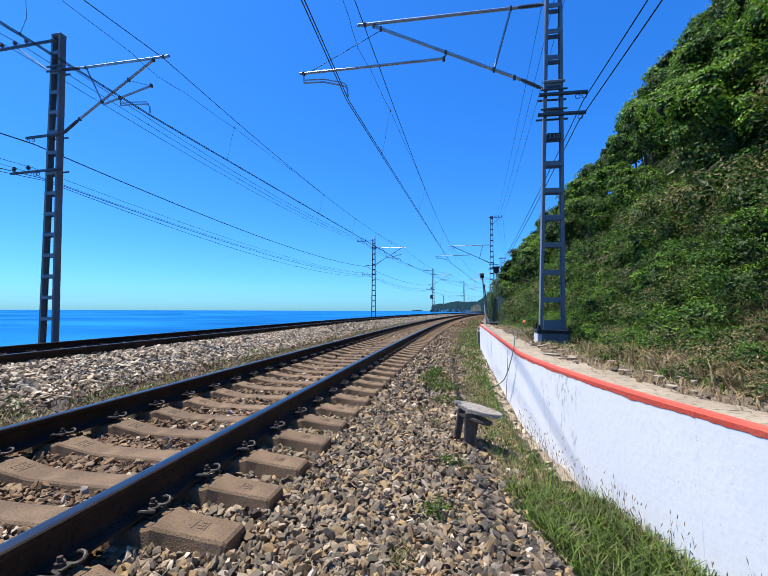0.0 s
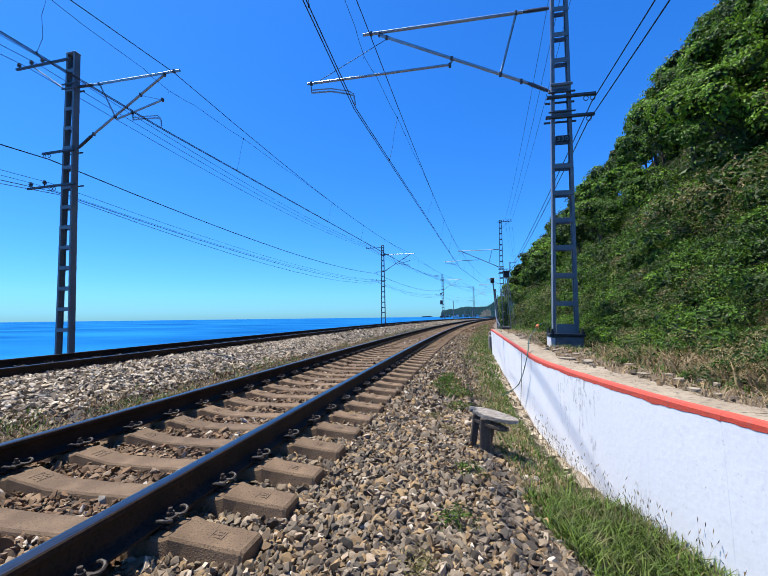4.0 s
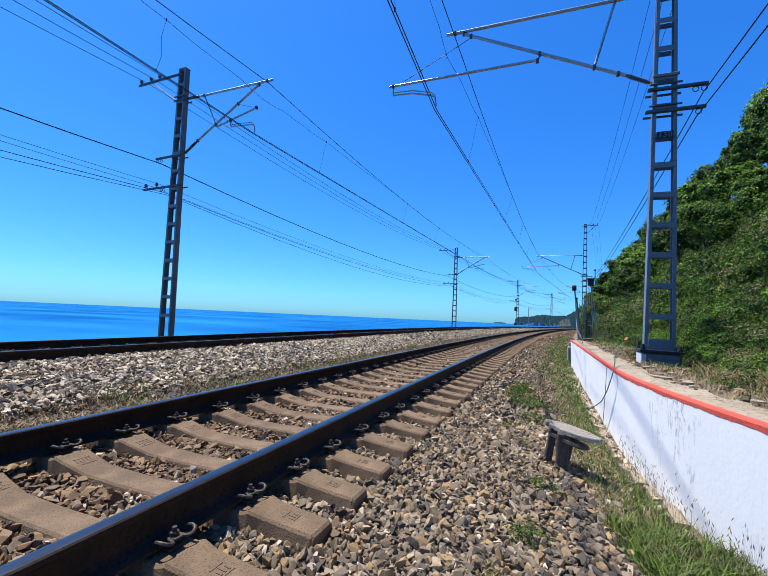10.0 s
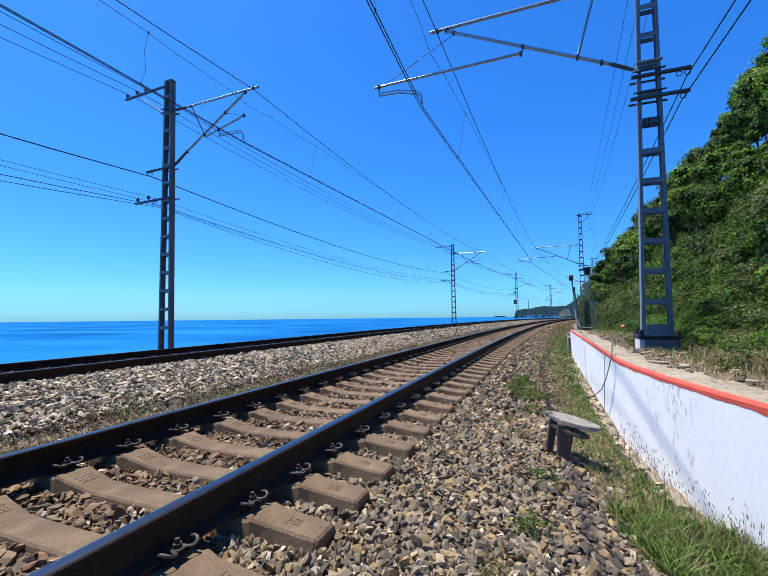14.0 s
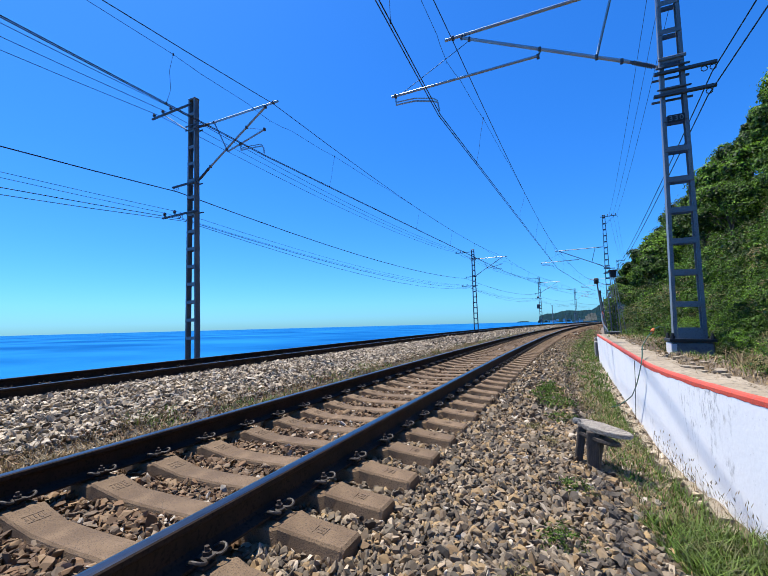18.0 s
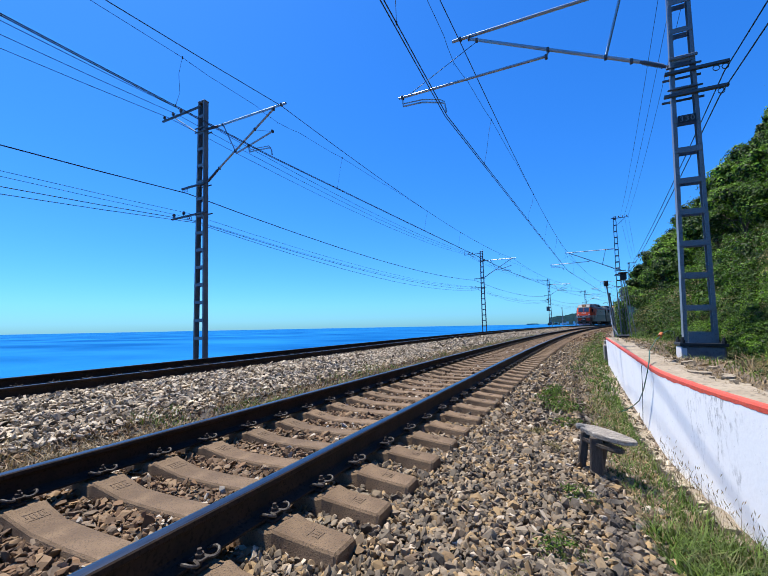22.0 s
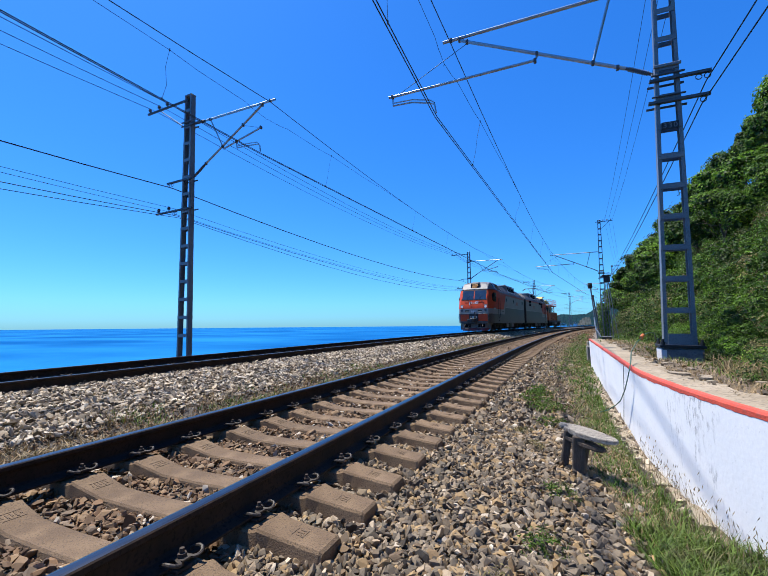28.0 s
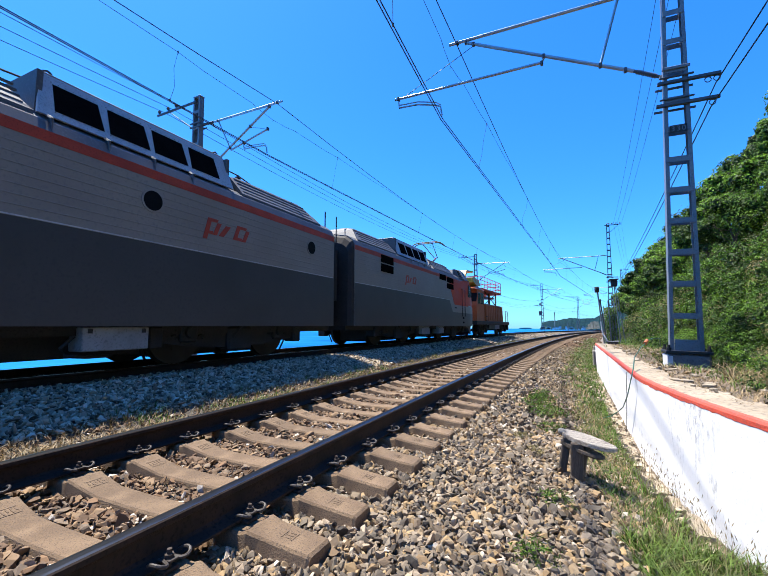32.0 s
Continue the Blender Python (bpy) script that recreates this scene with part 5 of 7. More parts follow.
    # cab, level by level
    for name, zs, material, label in (("cab_skirt", (0.75, 1.2, 1.55), M_DARK_BODY, ""), ("cab_band", (1.551, 1.75, 1.99), M_GREY_BODY, "grey band below the cab"),
                                      ("cab_shell", (1.991, 2.15, 2.4, 2.7, 2.95, 3.25, 3.48, 3.64), M_ORANGE_BODY, "orange cab front")):
        bm = bmesh.new()
        loft(bm, [cab_ring(z) for z in zs])
        ob = part(name, bm, material, loco, label)
        for f in ob.data.polygons:
            f.use_smooth = len(f.vertices) == 4
        ob.data.set_sharp_from_angle(angle=radians(28))
    bm = bmesh.new()
    loft(bm, [cab_ring(3.628, grow=0.014), cab_ring(3.662, grow=0.014)])
    part("gutter", bm, M_UNDER, loco, "dark gutter under the cab roof")
    bm = bmesh.new()
    rows = [(-7.42, 1.10, 1.08, 3.70, 3.71), (-7.3, 1.14, 1.10, 3.80, 3.84), (-7.05, 1.24, 1.10, 4.10, 4.16), (-6.7, 1.43, 1.10, 4.27, 4.35), (-6.3, 1.5, 1.10, 4.32, 4.4), (-5.77, 1.5, 1.10, 4.33, 4.41), (-5.55, 1.5, 1.3, 3.84, 3.95)]
    loft(bm, [[(low, y, 3.645), (low - 0.01, y, 3.69), (crest, y, z), (0.5, y, mid), (-0.5, y, mid), (-crest, y, z), (0.01 - low, y, 3.69), (-low, y, 3.645)] for y, low, crest, z, mid in rows])
    dome = part("cab_roof", bm, M_CABROOF, loco, "grey cab roof with a sloping front")
    for f in dome.data.polygons:
        f.use_smooth = len(f.vertices) == 4
    dome.data.set_sharp_from_angle(angle=radians(24))
    for x in (-0.75, 0.62):
        bm = bmesh.new()
        rod(bm, (x, -7.16, 3.98), (x, -6.72, 4.34), 0.012, seg=6)
        part("roof_seam", bm, M_ROOF, dome)
    for sx in (-1, 1):
        bm = bmesh.new()
        side = lambda z: 1.49 - 0.39 * (z - 3.69) / 0.635
        pts = [(side(3.93), -6.42, 3.93), (side(3.95), -5.86, 3.95), (side(4.2), -5.95, 4.2), (side(4.2), -6.6, 4.2)]
        loft(bm, [[(sx * (x + d), y, z + d * 0.5) for x, y, z in pts] for d in (-0.05, 0.014)])
        part("roof_window", bm, M_GLASS, loco, "dark slanted roof window")
        # louvred block behind the cab roof
        bm = bmesh.new()
        loft(bm, [[(sx * x, y, z) for x, z in ((1.46, 3.66), (1.14, 4.26), (1.0, 4.26), (1.0, 3.66))] for y in (-5.5, -4.7)])
        block = part("louvre_block", bm, M_ROOF, loco, "louvred block on the roof edge")
        for k in range(4):
            bm = bmesh.new()
            z = 3.8 + 0.12 * k
            box(bm, min(sx * (1.4 - 0.064 * k), sx * (1.425 - 0.064 * k)), max(sx * (1.4 - 0.064 * k), sx * (1.425 - 0.064 * k)), -5.46, -4.74, z - 0.025, z + 0.025)
            part("louvre", bm, M_UNDER, block)
    for x0, x1 in ((-1.06, -0.02), (0.02, 1.06)):
        bm = bmesh.new()
        front_quad(bm, x0 - 0.03 * (x0 < 0) , x1 + 0.03 * (x0 > 0), 2.74, 3.61, 0.014, 0.03, 0.05)
        fr = part("windscreen_frame", bm, M_BLACK, loco)
        bm = bmesh.new()
        front_quad(bm, x0 + 0.02, x1 - 0.02, 2.785, 3.57, 0.02, 0.012, 0.05)
        part("windscreen", bm, M_SCREEN, fr, "windscreen pane that mirrors the sky")
        bm = bmesh.new()
        c = (x0 + x1) / 2
        rod(bm, (c - 0.3, front_at(2.63)[0] - 0.03, 2.63), (c + 0.3, front_at(2.63)[0] - 0.03, 2.63), 0.012, seg=6)
        rod(bm, (c + 0.2, front_at(2.62)[0] - 0.04, 2.58), (c - 0.02, front_at(2.85)[0] - 0.04, 2.85), 0.012)
        rod(bm, (c - 0.12, front_at(2.82)[0] - 0.035, 2.8), (c + 0.1, front_at(3.15)[0] - 0.035, 3.15), 0.009)
        pipe(bm, [(c + 0.2, front_at(2.6)[0] - 0.03, 2.6), (c + 0.3, front_at(2.55)[0] - 0.06, 2.55), (c + 0.32, front_at(2.4)[0] - 0.06, 2.4), (c + 0.24, front_at(2.3)[0] - 0.03, 2.3)], 0.012, 6)
        part("wiper", bm, M_BLACK, loco)
        # lamp clusters, red lower panels, rails
        sg = -1 if x0 < 0 else 1
        bm = bmesh.new()
        front_quad(bm, sg * 1.02 - 0.15, sg * 1.02 + 0.15, 1.64, 2.33, 0.012, 0.03)
        cl = part("lamp_panel", bm, M_GREY_BODY, loco)
        bm = bmesh.new()
        rod(bm, (sg * 1.02, -7.85, 2.15), (sg * 1.02, -8.0, 2.15), 0.1, seg=20)
        part("headlamp", bm, M_LAMP, cl, "lit white headlamp")
        bm = bmesh.new()
        rod(bm, (sg * 1.02, -7.85, 1.85), (sg * 1.02, -8.015, 1.85), 0.1, seg=20)
        part("tail_lamp", bm, M_DARK_BODY, cl)
        bm = bmesh.new()
        front_quad(bm, sg * 0.55 - 0.19, sg * 0.55 + 0.19, 1.73, 1.88, 0.006, 0.02)
        part("vent", bm, M_BLACK, loco)
        bm = bmesh.new()
        front_quad(bm, sg * 0.79 - 0.38, sg * 0.79 + 0.38, 0.93, 1.5, 0.02, 0.03)
        part("front_panel", bm, M_ORANGE_BODY, loco, "orange front panel")
        bm = bmesh.new()
        pipe(bm, [(sg * 0.36, -8.02, 1.56), (sg * 0.4, -8.07, 1.56), (sg * 1.2, -8.07, 1.56), (sg * 1.32, -7.94, 1.56)], 0.013, 6)
        pipe(bm, [(sg * 0.35, -8.0, 1.74), (sg * 0.4, -8.06, 1.74), (sg * 0.78, -8.06, 1.74), (sg * 0.82, -8.0, 1.74)], 0.012, 6)
        pipe(bm, [(sg * 1.25, -7.98, 1.5), (sg * 1.31, -8.05, 1.45), (sg * 1.31, -8.05, 1.15), (sg * 1.25, -7.98, 1.1)], 0.012, 6)
        part("front_rail", bm, M_SILVER, loco)
    for z, n, w in ((1.74, 3, 0.13), (1.25, 5, 0.115)):
        for k in range(n):
            bm = bmesh.new()
            front_quad(bm, (k - n / 2) * w + 0.02 - 0.02, (k - n / 2 + 1) * w - 0.03, z - 0.09, z + 0.09, 0.02, 0.012)
            part("number_bar", bm, M_LOGO_W, loco)
    bm = bmesh.new()
    front_quad(bm, -0.4, 0.4, 0.95, 1.55, 0.008, 0.02)
    part("number_plate_backing", bm, M_BLACK, loco)
    for k, (x0, x1, z0, z1) in enumerate(((-0.40, -0.34, 2.3, 2.58), (-0.34, -0.16, 2.52, 2.58), (-0.2, -0.14, 2.42, 2.56), (-0.09, 0.09, 2.44, 2.5), (0.13, 0.19, 2.42, 2.6), (0.19, 0.36, 2.55, 2.61), (0.19, 0.34, 2.42, 2.47), (0.33, 0.39, 2.42, 2.62))):
        bm = bmesh.new()
        front_quad(bm, x0, x1, z0, z1, 0.014, 0.012)
        part("mark_stroke", bm, M_LOGO_W, loco)
    bm = bmesh.new()
    loft(bm, [[(x * w, y, z) for x, z in ((-1, 3.72), (1, 3.72), (1.0, h - 0.1), (0.75, h), (-0.75, h), (-1.0, h - 0.1))] for y, w, h in ((-7.3, 0.38, 4.2), (-7.18, 0.38, 4.32), (-6.95, 0.37, 4.34), (-6.3, 0.3, 4.3))])
    hl = part("headlight_housing", bm, M_BLACK, loco)
    bm = bmesh.new()
    loft(bm, [[(x * 0.31, y, z) for x, z in ((-1, 3.8), (1, 3.8), (0.94, 4.13), (-0.94, 4.13))] for y in (-7.335, -7.3)])
    part("lens", bm, M_GLASS, hl, "dark headlight glass")
    # bright bars of the warm reflector
    for k, (xa, xb, za, zb, h) in enumerate(((-0.24, 0.27, 4.09, 4.1, 0.02), (-0.26, 0.25, 4.0, 4.06, 0.016), (-0.26, 0.27, 3.93, 4.01, 0.022), (-0.27, 0.2, 3.86, 3.95, 0.014), (-0.2, 0.27, 3.83, 3.88, 0.016))):
        bm = bmesh.new()
        loft(bm, [[(xx, -7.347, zz - h), (xx, -7.347, zz + h), (xx, -7.337, zz + h), (xx, -7.337, zz - h)] for xx, zz in ((xa, za), (xb, zb))])
        part("roof_lamp", bm, M_WARM, hl, "warm lit reflector bar")
    # plough, coupler
    for name, z0, z1, y0, y1, w0, w1, material in (("plough_frame", 0.34, 0.74, -7.88, -7.84, 1.2, 1.24, M_PLOUGH), ("plough_blade", 0.11, 0.36, -8.0, -7.89, 1.08, 1.2, M_MAROON)):
        bm = bmesh.new()
        loft(bm, [[(-w, y + 0.3, z), (-w * 0.75, y, z), (w * 0.75, y, z), (w, y + 0.3, z), (w, y + 0.36, z), (w * 0.73, y + 0.07, z), (-w * 0.73, y + 0.07, z), (-w, y + 0.36, z)] for z, y, w in ((z0, y0, w0), (z1, y1, w1))])
        part(name, bm, material, loco)
    for sx in (-1, 1):
        bm = bmesh.new()
        panel(bm, [(-7.62, 0.2), (-7.48, 0.2), (-7.2, 0.44), (-6.95, 0.6), (-6.62, 0.7), (-6.62, 0.745), (-7.62, 0.745)], sx * 1.22, sx * 1.28)
        part("skirt", bm, M_PLOUGH, loco)
        # Black boxes on the frame paint in the shade of its openings.
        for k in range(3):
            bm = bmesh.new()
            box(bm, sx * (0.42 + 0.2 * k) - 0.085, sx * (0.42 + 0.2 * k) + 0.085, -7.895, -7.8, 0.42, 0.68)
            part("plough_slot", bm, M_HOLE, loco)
        bm = bmesh.new()
        pipe(bm, [(sx * 0.75, -7.95, 0.7), (sx * 0.78, -8.15, 0.5), (sx * 0.7, -8.2, 0.3), (sx * 0.4, -8.2, 0.25), (sx * 0.25, -8.1, 0.4)], 0.035, 7)
        part("brake_hose", bm, M_BLACK, loco)
    bm = bmesh.new()
    box(bm, -0.16, 0.16, -8.35, -7.8, 0.9, 1.16, 0.03)
    box(bm, -0.19, 0.05, -8.46, -8.28, 0.9, 1.16, 0.04)
    box(bm, 0.07, 0.18, -8.42, -8.28, 0.9, 1.16, 0.04)
    box(bm, -0.5, 0.3, -8.25, -7.95, 0.72, 1.12, 0.02)
    rod(bm, (0.1, -8.1, 1.2), (0.1, -8.1, 1.72), 0.03)
    pipe(bm, [(0.2, -8.05, 1.7), (0.24, -8.18, 1.5), (0.22, -8.2, 1.2), (0.3, -8.2, 0.8)], 0.03, 6)
    pipe(bm, [(-0.2, -8.05, 1.3), (-0.28, -8.2, 1.0), (-0.3, -8.22, 0.6), (-0.5, -8.15, 0.4)], 0.03, 6)
    part("coupler", bm, M_BLACK, loco)
    bm = bmesh.new()
    box(bm, -0.5, 0.5, rear + 0.15, rear + 0.6, 0.72, 1.1, 0.03)
    box(bm, -0.62, 0.62, rear + 0.15, rear + 0.53, 1.1, 3.0, 0.05)
    part("gangway", bm, M_BLACK, loco)
    bm = bmesh.new()
    box(bm, -1.25, 1.25, -7.4, rear + 0.15, 0.6, 0.755)
    box(bm, -0.9, 0.9, -1.5, 1.7, 0.24, 0.62, 0.03)
    part("underframe", bm, M_UNDER, loco)
    for y in (-3.78, 3.78):
        bogie(loco, y, 2.65)
        for q in (-0.85, 0.85):
            bm = bmesh.new()
            box(bm, -0.62, 0.62, y + q - 0.8, y + q + 0.8, 0.14, 0.74, 0.06)
            part("traction_motor", bm, M_UNDER, loco)
        for sx in (-1, 1):
            bm = bmesh.new()
            box(bm, min(sx * 0.98, sx * 1.3), max(sx * 0.98, sx * 1.3), y - 0.36, y + 0.36, 0.2, 0.74, 0.05)
            part("spring_box", bm, M_UNDER, loco)
            for q in (-2.05, 2.05):
                bm = bmesh.new()
                box(bm, min(sx * 0.95, sx * 1.3), max(sx * 0.95, sx * 1.3), y + q - 0.14, y + q + 0.14, 0.34, 0.74, 0.03)
                rod(bm, (sx * 0.85, y + q, 0.4), (sx * 0.8, y + q * 0.93, 0.1), 0.025, seg=6)
                part("sand_box", bm, M_UNDER, loco)
    pantograph(loco, -4.4 if not up else -3.6, up or 0.32)
    return loco


def service_car():
    """A short rail service car: cab at -y, lifting platform, engine box and open deck."""
    car = tagged(new("rail_service_car"), "orange rail service car with a raised red work platform", "rail vehicle")
    bm = bmesh.new()
    box(bm, -1.4, 1.4, -5.7, 4.9, 0.85, 1.12, 0.02)
    part("frame", bm, M_BLACK, car)
    bm = bmesh.new()
    loft(bm, [[(x, y, z) for x in (-1.35, 1.35) for y, z in (((ya, z0), (yb, z0)) if x < 0 else ((yb, z0), (ya, z0)))] for z0, ya, yb in ((1.12, -5.5, -3.5), (2.2, -5.55, -3.45), (3.38, -5.2, -3.5))])
    cab = part("cab", bm, M_CAR, car, "orange driver's cab")
    for y in (-5.46, -3.42):
        for x in (-0.95, 0.0, 0.95):
            bm = bmesh.new()
            box(bm, x - 0.38, x + 0.38, y - 0.03 - (0.02 if y < -4 else 0), y + 0.03, 2.3, 3.15, 0.01, Matrix.Translation((0, y, 2.3)) @ Matrix.Rotation(radians(-14 if y < -4 else 3), 4, "X") @ Matrix.Translation((0, -y, -2.3)))
            part("window", bm, M_GLASS, cab, "dark cab window")
    for sx in (-1, 1):
        for y0, y1 in ((-5.15, -4.5), (-4.35, -3.7)):
            bm = bmesh.new()
            box(bm, min(sx * 1.3, sx * 1.365), max(sx * 1.3, sx * 1.365), y0, y1, 2.35, 3.15, 0.01)
            part("window", bm, M_GLASS, cab, "dark cab side window")
    bm = bmesh.new()
    loft(bm, [[(x, y, z) for x, z in ((-1.36, 3.38), (1.36, 3.38), (1.2, zt), (-1.2, zt))] for y, zt in ((-5.75, 3.45), (-5.1, 3.62), (-3.4, 3.55))])
    part("visor", bm, M_CAR, car, "orange cab roof and visor")
    bm = bmesh.new()
    loft(bm, [[(x, y, z) for x, z in ((-1.2, z0), (1.2, z0), (1.05, zt), (-1.05, zt))] for y, z0, zt in ((-5.6, 3.85, 4.2), (-4.9, 3.66, 4.3), (-3.8, 3.72, 4.12))])
    loft(bm, [[(x, y, z) for x, z in ((-0.5, z0), (0.5, z0), (0.45, z0 + 0.12), (-0.45, z0 + 0.12))] for y, z0 in ((-5.3, 4.2), (-4.8, 4.75), (-3.2, 4.85))])
    part("hood", bm, M_YELLOW, car, "yellow folded crane cover over the cab")
    bm = bmesh.new()
    box(bm, -1.1, 1.1, -2.2, 3.7, 1.12, 2.5, 0.06)
    eng = part("engine_box", bm, M_CAR, car)
    for k in range(10):
        bm = bmesh.new()
        box(bm, 1.09, 1.13, -2.1 + k * 0.61, -2.04 + k * 0.61, 1.2, 2.42)
        part("rib", bm, M_CAR, eng)
    bm = bmesh.new()
    box(bm, -0.5, 0.5, -1.9, -0.6, 1.12, 2.5, 0.05)
    rod(bm, (0, -1.2, 2.4), (0, -1.0, 3.5), 0.3)
    box(bm, 0.6, 0.75, 0.5, 0.7, 2.4, 3.52)
    box(bm, -0.75, -0.6, 0.5, 0.7, 2.4, 3.52)
    box(bm, -0.9, 0.9, -2.0, 1.6, 3.05, 3.15)
    part("lift_column", bm, M_CAR, car)
    bm = bmesh.new()
    box(bm, -1.1, 1.1, -3.3, 3.2, 3.5, 3.66, 0.02)
    plat = part("work_platform", bm, M_RED, car, "red work platform")
    for z in (3.95, 4.25, 4.55):
        bm = bmesh.new()
        for a, b in (((-1.08, -3.28), (1.08, -3.28)), ((1.08, -3.28), (1.08, 3.18)), ((1.08, 3.18), (-1.08, 3.18)), ((-1.08, 3.18), (-1.08, -3.28))):
            rod(bm, (*a, z), (*b, z), 0.025, seg=6)
        part("rail", bm, M_RED, plat)
    for x in (-1.08, 1.08):
        for k in range(8):
            bm = bmesh.new()
            y = -3.28 + k * 6.46 / 7
            rod(bm, (x, y, 3.64), (x, y, 4.57), 0.022, seg=6)
            part("post", bm, M_RED, plat)
    for x in (-1.3, 1.3):
        bm = bmesh.new()
        pipe(bm, [(x, 3.85, 1.12), (x, 3.85, 2.08), (x, 4.8, 2.08), (x, 4.8, 1.12)], 0.025, 6)
        pipe(bm, [(x, 3.85, 1.6), (x, 4.8, 1.6)], 0.02, 6)
        part("guard_rail", bm, M_SILVER, car)
    bm = bmesh.new()
    pipe(bm, [(-1.3, 4.82, 2.08), (1.3, 4.82, 2.08)], 0.025, 6)
    box(bm, 0.9, 1.38, -0.4, 1.1, 0.5, 0.86, 0.02)
    part("tool_box", bm, M_BOX, car)
    bm = bmesh.new()
    box(bm, -0.15, 0.15, -5.95, -5.65, 0.85, 1.1, 0.02)
    box(bm, -0.15, 0.15, 4.8, 5.4, 0.85, 1.1, 0.02)
    box(bm, -1.3, 1.3, 4.86, 5.0, 0.4, 1.1, 0.02)
    part("coupler", bm, M_BLACK, car)
    for y, r in ((-2.85, 0.34), (4.2, 0.3)):
        bm = bmesh.new()
        rod(bm, (-0.5, y, 1.12 + r), (0.9, y, 1.12 + r), r, seg=14)
        for x in (-0.5, 0.9):
            rod(bm, (x - 0.03, y, 1.12 + r), (x + 0.03, y, 1.12 + r), r * 1.25, seg=14)
        part("cable_drum", bm, M_CAR, car)
    for x in (-0.85, 0.85):
        for y in (-1.9, 2.2):
            bm = bmesh.new()
            rod(bm, (x, y, 2.45), (x, y, 3.52), 0.05, seg=8)
            part("platform_leg", bm, M_CAR, car)
    for sg in (-1, 1):
        bm = bmesh.new()
        rod(bm, (0.95, -1.9 * sg, 2.45), (0.95, 1.9 * sg, 3.5), 0.035, seg=6)
        part("brace", bm, M_BLACK, car)
    for k in range(4):
        bm = bmesh.new()
        box(bm, 1.38, 1.48, -3.3, -2.9, 0.55 + 0.3 * k, 0.58 + 0.3 * k)
        part("step", bm, M_BLACK, car)
    for y in (-3.4, 3.1):
        bogie(car, y, 1.5, 0.45, 0.8)
    return car


LOCO_A = loco_section(0.0)
LOCO_B = loco_section(1.55, 7.75, 0.6)
CAR = service_car()
TRAIN = [(0.0, 307.0), (21.0, 103.0), (25.5, 58.9), (27.5, 39.5), (28.5, 29.7), (29.5, 20.15), (30.2, 13.55), (30.9, 6.62), (31.3, 2.8), (32.0, -4.12)]


def train_at(t):
    """How far along the line the leading cab's corner stands."""
    return float(np.interp(t, [a for a, _ in TRAIN], [b for _, b in TRAIN]))


def on_far(s, turn=0.0):
    lean = math.degrees(math.atan2(rise(s + 3) - rise(s - 3), 6))
    return on_line(s, FAR, FAR_Z) @ pose(0, 0, 0, lean, 0, 0) @ pose(0, 0, 0, 0, 0, turn)


def motions():
    times = [0.0] + [k * 0.5 for k in range(1, 60)] + [29.9, 30.2, 30.55, 30.9, 31.3, 31.65, 32.0]
    times = sorted(set(times))
    for thing, back, turn in ((LOCO_A, 7.4, 0), (LOCO_B, 23.6, 180), (CAR, 37.9, 0)):
        walk(thing, [(t, on_far(train_at(t) + back, turn)) for t in times])
    for holder, y, radius in WHEELSETS:
        top = holder
        while top.parent:
            top = top.parent
        sg = -1 if top == LOCO_B else 1
        step = 2 / FPS
        n = int(32.0 / step)
        rows = []
        for k in range(n + 1):
            t = k * step
            rows.append((t, pose(0, y, radius, sg * math.degrees((307.0 - train_at(t)) / radius) % 360, 0, 0)))
        walk(holder, rows)


# ---------- plants ----------
def leaf_mesh(name, pts, out, size, materials, rng, narrow=0.5, which=None, jitter=0.55):
    """Many small folded leaves at pts, facing roughly along out."""
    n = len(pts)
    nor = out + rng.normal(0, jitter, (n, 3)) + np.array([0, 0, 0.35])
    nor /= np.linalg.norm(nor, axis=1, keepdims=True)
    a = np.cross(nor, rng.normal(0, 1, (n, 3)))
    a /= np.linalg.norm(a, axis=1, keepdims=True) + 1e-9
    b = np.cross(nor, a)
    L = (size * rng.uniform(0.6, 1.4, n))[:, None]
    W = L * narrow * 0.5
    V = np.stack([pts - a * L * 0.5, pts + b * W + nor * L * 0.08, pts + a * L * 0.5 - nor * L * 0.12, pts - b * W + nor * L * 0.08], 1).reshape(-1, 3)
    i = 4 * np.arange(n)
    F = np.concatenate([np.stack([i, i + 1, i + 2], 1), np.stack([i, i + 2, i + 3], 1)])
    me = mesh_np(name, V, F)
    for m in materials:
        me.materials.append(m)
    if which is not None:
        me.polygons.foreach_set("material_index", np.concatenate([which, which]).astype(np.int32))
    return me


def crown_points(rng, clumps, per, radii, spread, low=-0.5):
    """Leaf places in clumps over an uneven shell; returns places, outward ways and each leaf's clump."""
    d = rng.normal(0, 1, (clumps * 3, 3))
    d /= np.linalg.norm(d, axis=1, keepdims=True)
    d = d[d[:, 2] > low][:clumps]
    r = rng.uniform(0.55, 1.08, (len(d), 1))
    c = d * r * np.array(radii)
    cl = np.repeat(np.arange(len(d)), per)
    sp = spread * rng.uniform(0.6, 1.3, (len(d), 1))[cl]
    off = rng.normal(0, 1, (len(cl), 3)) * sp * np.array([1, 1, 0.6])
    return c[cl] + off, d[cl] * 0.6 + off / (np.linalg.norm(off, axis=1, keepdims=True) + 1e-6) * 0.5, cl, c


